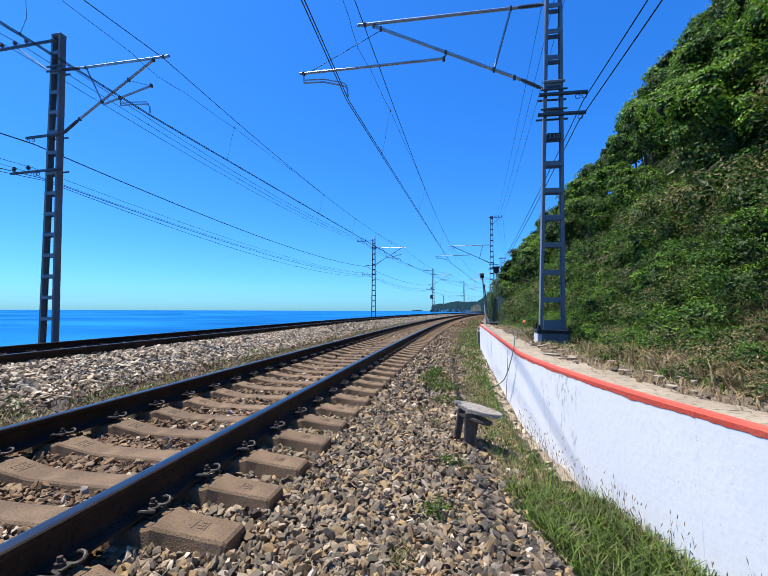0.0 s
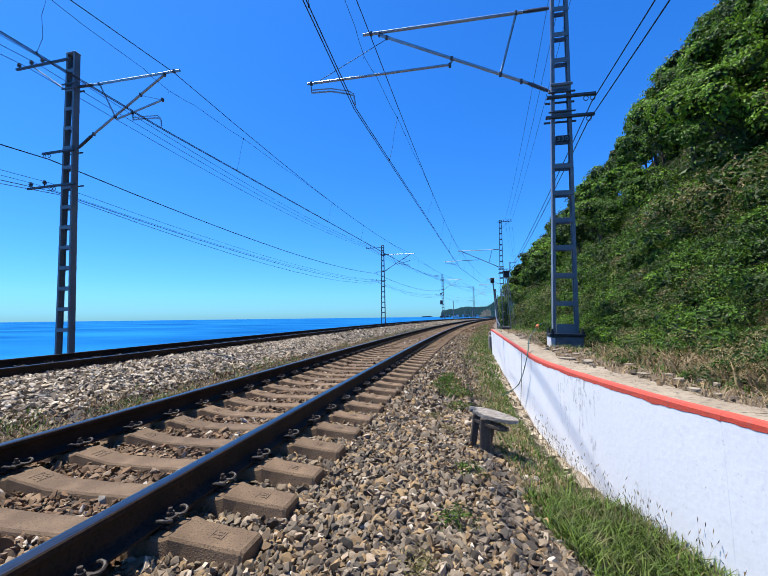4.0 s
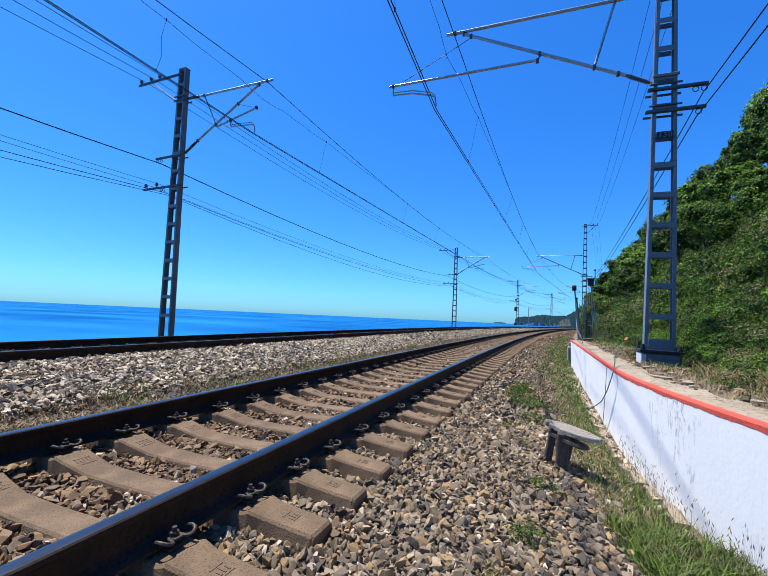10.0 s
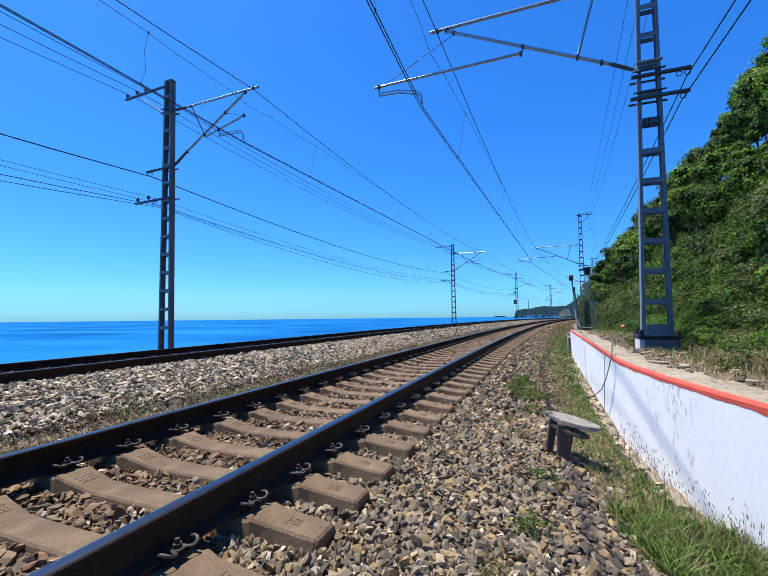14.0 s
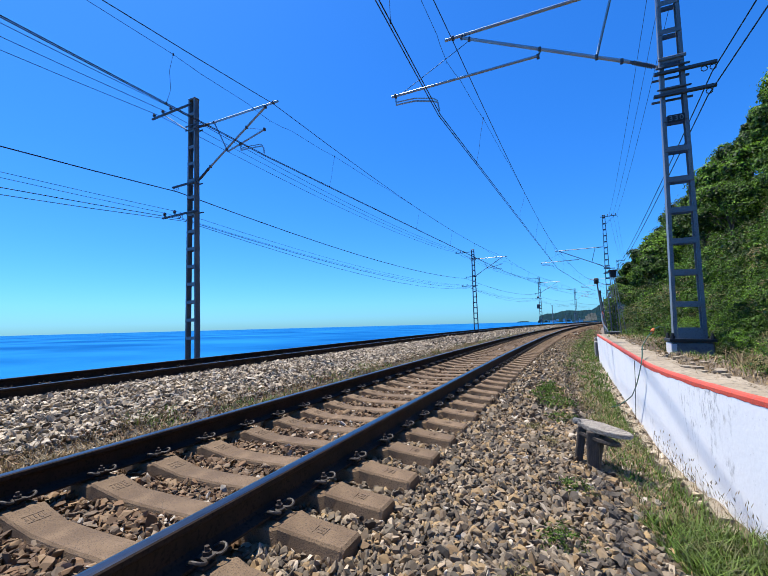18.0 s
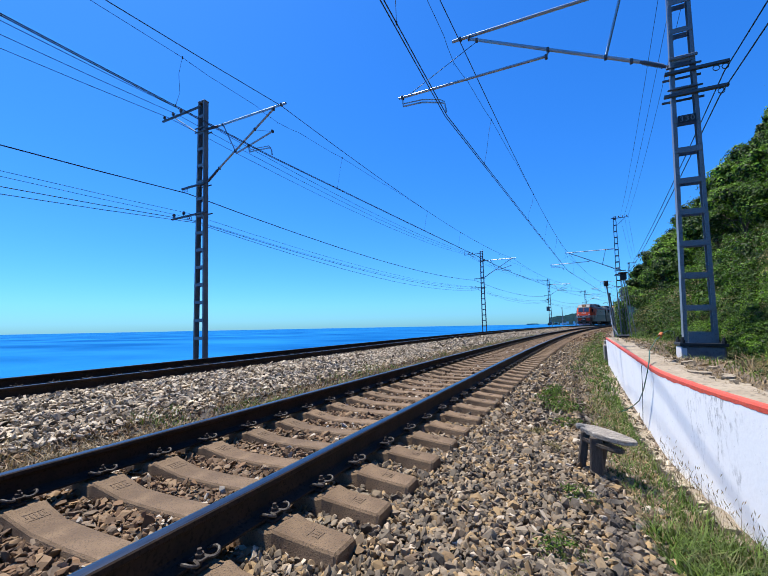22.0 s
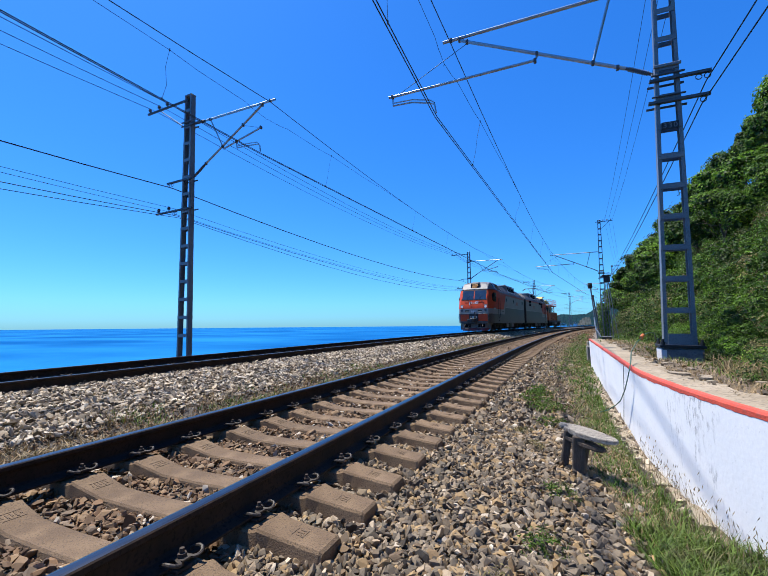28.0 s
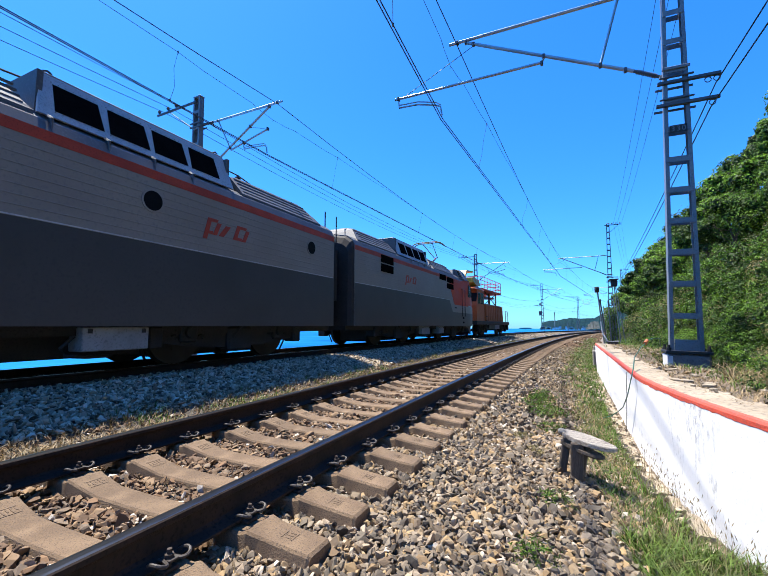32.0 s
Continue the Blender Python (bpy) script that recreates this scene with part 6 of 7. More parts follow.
def lobed_crown(rng, lobes, per, core, radii, leaf):
    """A crown of leafy lobes: leaves over the shell of each lobe, larger ones inside, marked -1 to be coloured dark as
    deep shade; places, ways, sizes and lobes.
    """
    d = rng.normal(0, 1, (lobes * 4, 3))
    d /= np.linalg.norm(d, axis=1, keepdims=True)
    d = d[d[:, 2] > -0.55][:lobes]
    c = d * np.array(radii) * rng.uniform(0.5, 0.86, (len(d), 1))
    rho = 0.40 * float(np.mean(radii)) * rng.uniform(0.6, 1.15, len(d))
    P, O, S, K = [], [], [], []
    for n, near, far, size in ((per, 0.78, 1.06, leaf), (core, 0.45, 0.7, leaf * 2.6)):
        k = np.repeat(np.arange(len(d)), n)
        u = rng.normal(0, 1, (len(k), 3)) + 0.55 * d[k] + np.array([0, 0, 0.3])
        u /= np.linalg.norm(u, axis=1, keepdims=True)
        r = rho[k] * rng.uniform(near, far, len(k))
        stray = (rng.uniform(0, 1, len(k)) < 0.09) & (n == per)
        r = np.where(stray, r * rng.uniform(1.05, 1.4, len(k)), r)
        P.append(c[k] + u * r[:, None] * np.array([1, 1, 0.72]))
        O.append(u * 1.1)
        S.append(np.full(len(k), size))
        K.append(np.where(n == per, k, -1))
    return np.concatenate(P), np.concatenate(O), np.concatenate(S), np.concatenate(K), c


def tree_parts(seed, height, radii, lobes, per, core, leaf, mats, lean=0.0):
    rng = np.random.default_rng(seed)
    pts, out, size, lobe, centres = lobed_crown(rng, lobes, per, core, radii, leaf)
    up = np.array([lean, 0, height - radii[2] * 0.85])
    pick = rng.choice(3, len(centres) + 1, p=[0.45, 0.4, 0.15])
    # Inner leaves take the dark leaf colour: the crown's deep shade, painted in.
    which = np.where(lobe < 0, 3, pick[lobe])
    which = np.where((lobe >= 0) & (rng.uniform(0, 1, len(lobe)) < 0.15), rng.integers(0, 3, len(lobe)), which)
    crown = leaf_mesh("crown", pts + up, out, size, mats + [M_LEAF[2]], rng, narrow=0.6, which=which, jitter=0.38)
    bm = bmesh.new()
    top = Vector((lean * 0.8, 0, height * 0.72))
    pipe(bm, [(0, 0, -0.6), (lean * 0.15, 0.03, height * 0.2), (lean * 0.4, -0.03, height * 0.45), top], 0.03 * height ** 0.8 * 0.6, 7)
    for c in centres[:: max(1, len(centres) // 9)]:
        e = Vector(c * 0.8 + up)
        s0 = Vector((lean * 0.4, 0, height * rnd(rng, 0.3, 0.6)))
        pipe(bm, [s0, s0.lerp(e, 0.5) + Vector((0, 0, 0.15)), e], 0.022, 5)
    me = bpy.data.meshes.new("trunk")
    bm.to_mesh(me)
    bm.free()
    me.materials.append(M_BARK)
    return me, crown


def rnd(rng, a, b):
    return float(rng.uniform(a, b))


TREE_LINE = ([3.0, 5.7, 7.6, 12.5, 14.3, 17.7, 21.3, 24.3, 27.5, 36, 60], [0.06, 0.15, 0.185, 0.285, 0.325, 0.375, 0.52, 0.57, 0.63, 0.76, 0.97])   # degrees from the line, slope


def hillside():
    rng = np.random.default_rng(21)
    def kinds_of(lobes, per, core, leaf):
        return [tree_parts(31 + k, h, r, lobes, per, core, leaf * q, ms, ln) for k, (h, r, q, ms, ln) in enumerate((
            (6.5, (2.3, 2.3, 2.4), 1.0, [M_LEAF[0], M_LEAF[1], M_LEAF[2]], -0.6),
            (7.5, (2.6, 2.4, 2.8), 1.05, [M_LEAF[1], M_LEAF[0], M_LEAF[2]], -0.4),
            (5.5, (2.2, 2.5, 2.0), 0.95, [M_LEAF[1], M_LEAF[2], M_LEAF[0]], -0.8),
            (8.5, (2.4, 2.4, 3.2), 1.05, [M_LEAF[1], M_LEAF[2], M_LEAF[1]], -0.3),
            (6.0, (2.0, 2.0, 2.2), 0.95, [M_LEAF[0], M_LEAF[0], M_LEAF[1]], -0.7)))]
    kinds = kinds_of(30, 210, 36, 0.148)
    kinds_far = kinds_of(26, 72, 16, 0.255)
    labels = ("broadleaf tree with bright green spring crown on the bank", "broadleaf tree with mixed green crown on the bank", "leaning green tree on the bank's foot", "tall dark green tree high on the bank", "light green young tree on the bank")
    spots = []
    tries = 0
    for q in range(500):
        s, r = rnd(rng, 2.5, 15), rnd(rng, 5, 13)
        if all((s - a) ** 2 + (r - b) ** 2 > 2.2 for a, b in spots):
            spots.append((s, r))
    while len(spots) < 280 and tries < 9000:
        tries += 1
        s = 3 + 127 * rnd(rng, 0, 1) ** 1.25
        near = s < 30
        r = 4.6 + 30 * rnd(rng, 0, 1) ** 1.3 if s < 14 else 2.6 + 27 * rnd(rng, 0, 1) ** 1.4
        if s < 9 and r < 5.0:
            continue
        gap = 1.9 if r < 14 else 2.3
        if s > 60 and r > 16:
            continue
        if all((s - a) ** 2 + (r - b) ** 2 > gap * gap for a, b in spots):
            spots.append((s, r))
    heights = (6.5, 7.5, 5.5, 8.5, 6.0)
    for s, r in spots:
        k = int(rng.choice(5, p=[0.1, 0.2, 0.25, 0.4, 0.05] if r > 9 else [0.25, 0.2, 0.2, 0.1, 0.25]))
        o = wall_at(min(s, WALL_END)) + r
        sc = rnd(rng, 0.85, 1.4) * (0.75 if r < 6 else 1.0)
        # keep the tree line's slope along the bank
        x, y, z = line(s, o, ground_z(s, o))
        ok = False
        lower = 0.09 * rnd(rng, 0, 1) ** 2
        while sc > 0.4 and not ok:
            side_on = math.degrees(math.atan2(x - 2.7 * sc - 2.4, y))
            ok = (z + heights[k] * sc - 0.86) / math.hypot(x - 2.4, y) < float(np.interp(side_on, TREE_LINE[0], TREE_LINE[1])) - lower
            sc -= 0.06
        if not ok:
            continue
        tree = tagged(new("tree"), labels[k], "tree", group="trees on the bank")
        part("trunk", (kinds if s < 20 and r < 15 else kinds_far)[k][0], M_BARK, tree)
        part("crown", (kinds if s < 20 and r < 15 else kinds_far)[k][1], None, tree)
        tree.matrix_basis = on_line(s, o, ground_z(s, o) - 0.2, rnd(rng, -60, 60)) @ Matrix.Scale(sc, 4)
    # shrubs on the lower bank
    bushes = []
    for k, (rad, cl, per, leaf, ms) in enumerate((((0.8, 0.8, 0.6), 20, 104, 0.046, [M_LEAF[1], M_LEAF[0], M_LEAF[2]]), ((1.0, 0.9, 0.55), 20, 104, 0.046, [M_LEAF[0], M_LEAF[1], M_LEAF[1]]),
                                                  ((0.7, 0.9, 0.8), 20, 104, 0.044, [M_LEAF[2], M_LEAF[1], M_LEAF[3]]), ((0.9, 0.9, 0.45), 18, 104, 0.042, [M_LEAF[3], M_LEAF[1], M_LEAF[3]]))):
        rg = np.random.default_rng(60 + k)
        pts, out, size, lobe, cen = lobed_crown(rg, cl, per, 14, rad, leaf)
        # Leaves inside the shrub are coloured dark for its inner shade.
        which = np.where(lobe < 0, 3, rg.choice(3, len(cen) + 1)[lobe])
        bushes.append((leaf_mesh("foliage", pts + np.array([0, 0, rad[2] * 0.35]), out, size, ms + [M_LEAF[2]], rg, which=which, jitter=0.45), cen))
    stems = []
    for _, cen in bushes:
        bm = bmesh.new()
        c = cen[0]
        pipe(bm, [(0, 0, -0.2), (0.02, 0.01, 0.05), (float(c[0]) * 0.3, float(c[1]) * 0.3, 0.3)], 0.02, 5)
        me = bpy.data.meshes.new("stem")
        bm.to_mesh(me)
        bm.free()
        me.materials.append(M_BARK)
        stems.append(me)
    names = ("low green shrub on the bank", "spreading bright green shrub on the bank", "dense dark green shrub on the bank", "dry brownish shrub on the bank")
    beyond = []

    def set_shrub(k, s, o, sunk, turn, sc):
        m = on_line(s, o, ground_z(s, o) - sunk, turn) @ Matrix.Scale(sc, 4)
        if s > 13.5:
            beyond.append((k, m))
            return
        shrub = tagged(new("shrub"), names[k], "shrub", group="shrubs on the bank")
        part("stem", stems[k], None, shrub)
        part("foliage", bushes[k][0], None, shrub)
        shrub.matrix_basis = m

    n = 0
    for q in range(2600):
        s = 1.2 + 60 * rnd(rng, 0, 1) ** 2.0
        r = 0.95 + 7.0 * rnd(rng, 0, 1) ** 1.5
        if q < 70:
            s, r = rnd(rng, 2.5, 13), rnd(rng, 3.0, 7.5)
        if (r < 2.6 and 6.9 < s < 9.9) or (r < 1.9 and 5.6 < s < 7) or (r < 1.35 and rng.random() < 0.6):
            continue
        if n >= 232:
            break
        n += 1
        low_bank = s < 9 and r < 4.2
        k = int(rng.choice(4, p=[0.14, 0.1, 0.06, 0.7] if s < 5.3 and r < 4.2 else [0.3, 0.22, 0.12, 0.36] if low_bank else [0.36, 0.16, 0.4, 0.08]))
        if s < 5.3 and r < 3.2 and rng.random() < 0.6:
            continue
        o = wall_at(min(s, WALL_END)) + r
        sc = rnd(rng, 0.55, 1.1) * (0.5 if r < 1.5 else 0.85 if r < 2.2 else 0.8 if low_bank else 1.15 if r < 3 else 1.6)
        set_shrub(k, s, o, 0.03, rnd(rng, 0, 360), sc)
    # thicker green growth round the mast's foot
    more = np.random.default_rng(88)
    for q in range(104):
        s, r = rnd(more, 5.2, 13.5), rnd(more, 1.75, 4.6)
        if q >= 76:
            s, r = (rnd(more, 10.0, 15.0), rnd(more, 2.2, 5.5)) if q < 94 else (rnd(more, 7.2, 9.6), rnd(more, 1.9, 2.6))
        if 46 <= q < 76:
            s, r = (rnd(more, 8.6, 11.6), rnd(more, 2.0, 3.3)) if q < 66 else (rnd(more, 5.6, 7.6), rnd(more, 1.5, 2.3))
        k, sc, turn = int(more.choice(4, p=[0.35, 0.4, 0.15, 0.1])), rnd(more, 0.6, 0.95), rnd(more, 0, 360)
        if 7.2 < s < 9.4 and r < 2.1:
            r += 1.0
        if r < 2.4:
            sc *= 0.65
        o = wall_at(min(s, WALL_END)) + r
        set_shrub(k, s, o, 0.03, turn, sc)
    # low growth down to the rubble behind the coping, and a thicket past the mast
    low = np.random.default_rng(93)
    for q in range(144):
        s, r, sc = rnd(low, 1.6, 7.4), rnd(low, 0.8, 2.6), rnd(low, 0.3, 0.55)
        if q >= 112:
            s, r, sc = rnd(low, 0.6, 5.6), rnd(low, 2.5, 5.4), rnd(low, 0.5, 0.95)
        elif q >= 72:
            s, r, sc = rnd(low, 15.5, 26.0), rnd(low, 2.2, 5.0), rnd(low, 0.9, 1.5)
        if 5.2 < s < 8 and r < 1.6:
            s -= 3.2
        sc *= 0.7 if r < 1.2 else 1.0
        k, turn = int(low.choice(4, p=[0.36, 0.3, 0.06, 0.28] if s > 5.3 else [0.1, 0.06, 0.02, 0.82])), rnd(low, 0, 360)
        if s < 5.3 and r < 3.0 and q % 2 == 0:
            continue
        o = wall_at(min(s, WALL_END)) + r
        set_shrub(k, s, o, 0.05, turn, sc)
    # the thicket farther along the bank
    kinds_np = []
    for me, _ in bushes:
        co, fs, mi = np.empty(len(me.vertices) * 3), np.empty(len(me.loops), dtype=np.int32), np.empty(len(me.polygons), dtype=np.int32)
        me.vertices.foreach_get("co", co)
        me.loops.foreach_get("vertex_index", fs)
        me.polygons.foreach_get("material_index", mi)
        kinds_np.append((co.reshape(-1, 3), fs.reshape(len(me.polygons), -1), mi, [q.name for q in me.materials]))
    V, F, I, at = [], [], [], 0
    slots = sorted({q for kk in kinds_np for q in kk[3]})
    for k, m in beyond:
        co, fs, mi, mats = kinds_np[k]
        fs, mi = fs[::2], mi[::2]
        V.append(co @ np.array(m.to_3x3()).T + np.array(m.translation))
        F.append(fs + at)
        I.append(np.array([slots.index(q) for q in mats], dtype=np.int32)[mi])
        at += len(co)
    me = mesh_np("thicket", np.concatenate(V), np.concatenate(F))
    for q in slots:
        me.materials.append(bpy.data.materials[q])
    me.polygons.foreach_set("material_index", np.concatenate(I))
    tagged(part("thicket", me, None), "dense green thicket farther along the bank's foot", "thicket", kind="stuff")


hillside()


def grass(name, label, count, where, height, material, seed, width=0.006, lean=0.35, heads=False):
    """Blades of grass: where(rng, n) gives s, o."""
    rng = np.random.default_rng(seed)
    so = where(rng, count)
    base = np.array([line(s, o, ground_z(s, o) - 0.01) for s, o in so])
    h = height * rng.uniform(0.45, 1.25, count)
    an = rng.uniform(0, 2 * np.pi, count)
    d = np.stack([np.cos(an), np.sin(an), np.zeros(count)], 1)
    side = np.stack([-np.sin(an), np.cos(an), np.zeros(count)], 1) * (width * rng.uniform(0.6, 1.4, count))[:, None]
    ln = (lean * h * rng.uniform(0.2, 1.3, count))[:, None]
    z = np.array([0, 0, 1.0])
    mid = base + d * ln * 0.3 + z * (h * 0.55)[:, None]
    tip = base + d * ln + z * (h * (0.95 if lean < 0.5 else 0.85))[:, None]
    V = np.stack([base - side, base + side, mid - side * 0.8, mid + side * 0.8, tip], 1).reshape(-1, 3)
    i = 5 * np.arange(count)
    F = np.concatenate([np.stack([i, i + 1, i + 3], 1), np.stack([i, i + 3, i + 2], 1), np.stack([i + 2, i + 3, i + 4], 1)])
    if heads:
        ax = (tip - mid) / np.linalg.norm(tip - mid, axis=1, keepdims=True)
        r = np.cross(ax, z) / (np.linalg.norm(np.cross(ax, z), axis=1, keepdims=True) + 1e-6)
        q = np.cross(ax, r)
        H = []
        for k in range(3):
            a = 2 * np.pi * k / 3
            H.append(tip + (r * np.cos(a) + q * np.sin(a)) * 0.003)
        V2 = np.stack([tip - ax * 0.016, *H, tip + ax * 0.02], 1).reshape(-1, 3)
        j = len(V) + 5 * np.arange(count)
        F2 = np.concatenate([np.stack([j + a, j + b, j + c], 1) for a, b, c in ((0, 2, 1), (0, 3, 2), (0, 1, 3), (4, 1, 2), (4, 2, 3), (4, 3, 1))])
        V, F = np.concatenate([V, V2]), np.concatenate([F, F2])
    tagged(part(name, mesh_np(name, V, F, material), None), label, "grass", kind="stuff")


def by_wall(s0, s1, d0, d1, power=1.0):
    def where(rng, n):
        s = s0 + (s1 - s0) * rng.uniform(0, 1, n) ** power
        w = np.array([wall_at(q) for q in s])
        return np.stack([s, w - d0 - (d1 - d0) * rng.uniform(0, 1, n) ** 1.5], 1)
    return where


def tufts(s0, s1, o0, o1, k, spread=0.12, power=1.0):
    def where(rng, n):
        c = np.stack([s0 + (s1 - s0) * rng.uniform(0, 1, k) ** power, rng.uniform(o0, o1, k)], 1)
        return c[rng.integers(0, k, n)] + rng.normal(0, spread, (n, 2))
    return where


grass("wall_grass", "thick green grass along the wall's foot", 19000, by_wall(-1.6, 3.1, 0.02, 0.66), 0.15, M_GRASS, 70, 0.0042, 0.9)
grass("wall_grass", "thin dry grass along the wall's foot", 2600, by_wall(2.6, 6.5, 0.24, 0.62), 0.11, M_STRAW, 71, 0.003, 0.9)
grass("wall_grass", "thin green grass along the wall's foot", 5200, by_wall(2.4, 8.0, 0.16, 0.58, 1.2), 0.13, M_GRASS, 78, 0.003, 0.9)
grass("seed_stalks", "thin seeding grass stalks against the wall", 420, by_wall(0.8, 4.6, 0.03, 0.24), 0.25, M_STRAW, 72, 0.0012, 0.3, True)
grass("verge_grass", "dry and green verge grass beside the ballast", 15000, tufts(8.5, 44, 2.25, 2.95, 330, 0.11, 1.0), 0.13, M_GRASS, 73, 0.008, 0.8)
grass("verge_grass", "dry verge grass beside the ballast", 4000, tufts(6, 24, 2.0, 2.75, 110, 0.14), 0.13, M_STRAW, 79, 0.006, 0.8)
grass("middle_grass", "dry grass in the dip between the tracks", 15000, tufts(1.5, 40, -2.75, -1.75, 380, 0.16, 1.3), 0.12, M_STRAW, 74, 0.006, 0.8)
grass("middle_grass", "green grass in the dip between the tracks", 3600, tufts(3.5, 45, -2.75, -1.95, 150, 0.10, 1.2), 0.13, M_GRASS, 75, 0.006, 0.7)
def on_bank(s0, s1, r0, r1, power=1.0):
    def where(rng, n):
        s = s0 + (s1 - s0) * rng.uniform(0, 1, n)
        return np.stack([s, np.array([wall_at(min(q, WALL_END)) for q in s]) + r0 + (r1 - r0) * rng.uniform(0, 1, n) ** power], 1)
    return where


grass("bank_litter", "dry straw and litter behind the coping", 11000, on_bank(0.8, 13, 0.2, 1.5, 1.3), 0.06, M_STRAW, 76, 0.003, 2.2)
grass("bank_grass", "dry tan grass on the low bank", 26000, on_bank(-3.0, 5.6, 0.8, 5.0), 0.2, M_STRAW, 80, 0.0045, 1.3)
grass("bank_grass", "green weeds on the bank's edge", 9000, on_bank(1.0, 22, 0.6, 3.4), 0.10, M_GRASS, 77, 0.005, 1.2)
stones("bank_rubble", "small stones and clods strewn behind the coping", M_STONE, 700, on_bank(0.8, 9, 0.26, 1.1, 1.5), 0.019, 31, keep_clear=False)
stones("gutter_rubble", "pale rubble in the gutter along the wall", M_STONE_PALE, 2600, by_wall(2.4, 12.8, 0.0, 0.3), 0.02, 30, keep_clear=False)


def weed(s, o, size, seed, dry=False):
    rng = np.random.default_rng(seed)
    pts, out, cl, cen = crown_points(rng, 16, 16, (size, size, size * 0.7), size * 0.25, 0.0)
    w = tagged(new("weed"), "small green weed growing in the ballast", "weed", group="weeds in the ballast")
    part("foliage", leaf_mesh("foliage", pts + np.array([0, 0, size * 0.2]), out, size * 0.24, [M_LEAF[3] if dry else M_GRASS], rng, narrow=0.34), None, w)
    for c in cen[::3]:
        bm = bmesh.new()
        pipe(bm, [(0, 0, -0.05), tuple(c * 0.5), tuple(c)], 0.003, 4)
        part("stem", bm, M_BARK, w)
    w.matrix_basis = on_line(s, o, ground_z(s, o))


for s, o, r, q, d in ((6.65, 1.95, 0.21, 1, 0), (6.2, 2.1, 0.17, 2, 0), (3.2, 2.38, 0.11, 3, 0), (4.2, 2.14, 0.1, 4, 1), (2.45, 2.3, 0.12, 5, 0), (5.9, 2.2, 0.2, 6, 0), (7.2, 2.1, 0.2, 7, 0), (2.0, 2.15, 0.1, 8, 1), (4.7, 2.0, 0.1, 9, 1), (5.2, 2.25, 0.14, 10, 0)):
    weed(s, o, r, q, bool(d))


# ---------- trackside things ----------
def stump_table():
    t = tagged(new("broken_post_seat"), "weathered slab on rotten posts standing in the ballast", "post")
    bm = bmesh.new()
    rim = [(-0.15, 0.15), (-0.1, 0.19), (-0.02, 0.18), (0.07, 0.12), (0.15, 0.03), (0.21, -0.06), (0.22, -0.11), (0.19, -0.15), (0.12, -0.16), (0.02, -0.12), (-0.07, -0.05), (-0.14, 0.05)]
    loft(bm, [[(x * k, y * k, z + 0.02 * x) for x, y in rim] for z, k in ((-0.036, 0.92), (-0.03, 1.0), (-0.006, 1.0), (0.0, 0.97))])
    part("slab", bm, M_WOOD, t, "split grey slab")
    bm = bmesh.new()
    loft(bm, [[(x * k * 0.8 - 0.03, y * k * 0.75 - 0.02, z - 0.05 * x) for x, y in rim] for z, k in ((-0.1, 0.9), (-0.09, 1.0), (-0.07, 0.97))])
    part("lower_board", bm, M_BARK, t, "dark rotten board under the slab")
    for x, y, w, d, tilt in ((-0.11, 0.03, 0.03, 0.02, 3), (-0.05, -0.05, 0.045, 0.025, -4), (0.03, -0.01, 0.022, 0.03, 5), (0.0, 0.05, 0.03, 0.02, 0)):
        bm = bmesh.new()
        box(bm, x - w, x + w, y - d, y + d, -0.42, -0.028, 0.008, Matrix.Rotation(radians(tilt), 4, "Y"))
        part("post", bm, M_BARK, t, "dark rotten post")
    bm = bmesh.new()
    box(bm, -0.17, -0.11, 0.08, 0.15, -0.03, 0.012, 0.012)
    part("lump", bm, M_CONC, t)
    t.matrix_basis = on_line(3.8, 2.56, -0.022, 8) @ pose(0, 0, 0, 3, 6, 0)


stump_table()


def hose_and_cable():
    h = tagged(new("garden_hose"), "thin dark green hose hanging over the white wall", "hose")
    bm = bmesh.new()
    pipe(bm, [(3.75, 7.6, 0.60), (3.68, 7.2, 0.72), (3.5, 6.55, 0.74), (3.36, 6.1, 0.715)], 0.007, 6)
    pipe(bm, [(3.31, 5.85, 0.69), (3.25, 5.75, 0.65), (3.17, 5.68, 0.53), (3.11, 5.3, 0.44), (3.06, 5.05, 0.37), (3.05, 5.2, 0.24), (3.045, 5.38, 0.12), (3.03, 5.7, -0.05), (3.0, 6.0, -0.16), (2.93, 6.2, -0.26), (2.82, 6.4, -0.34), (2.68, 6.45, -0.36), (2.6, 6.4, -0.38)], 0.006, 6)
    part("tube", bm, M_HOSE, h)
    bm = bmesh.new()
    rod(bm, (3.365, 6.12, 0.715), (3.305, 5.84, 0.69), 0.022)
    part("connector", bm, M_ORANGE, h, "orange connector")
    c = tagged(new("wall_cable"), "dark cable running straight down the white wall", "cable")
    bm = bmesh.new()
    pipe(bm, [(3.13, 5.65, 0.375), (3.075, 5.65, 0.36), (3.085, 5.8, 0.1), (3.09, 6.1, -0.44)], 0.0035, 6)
    part("strand", bm, M_BLACK, c)


hose_and_cable()


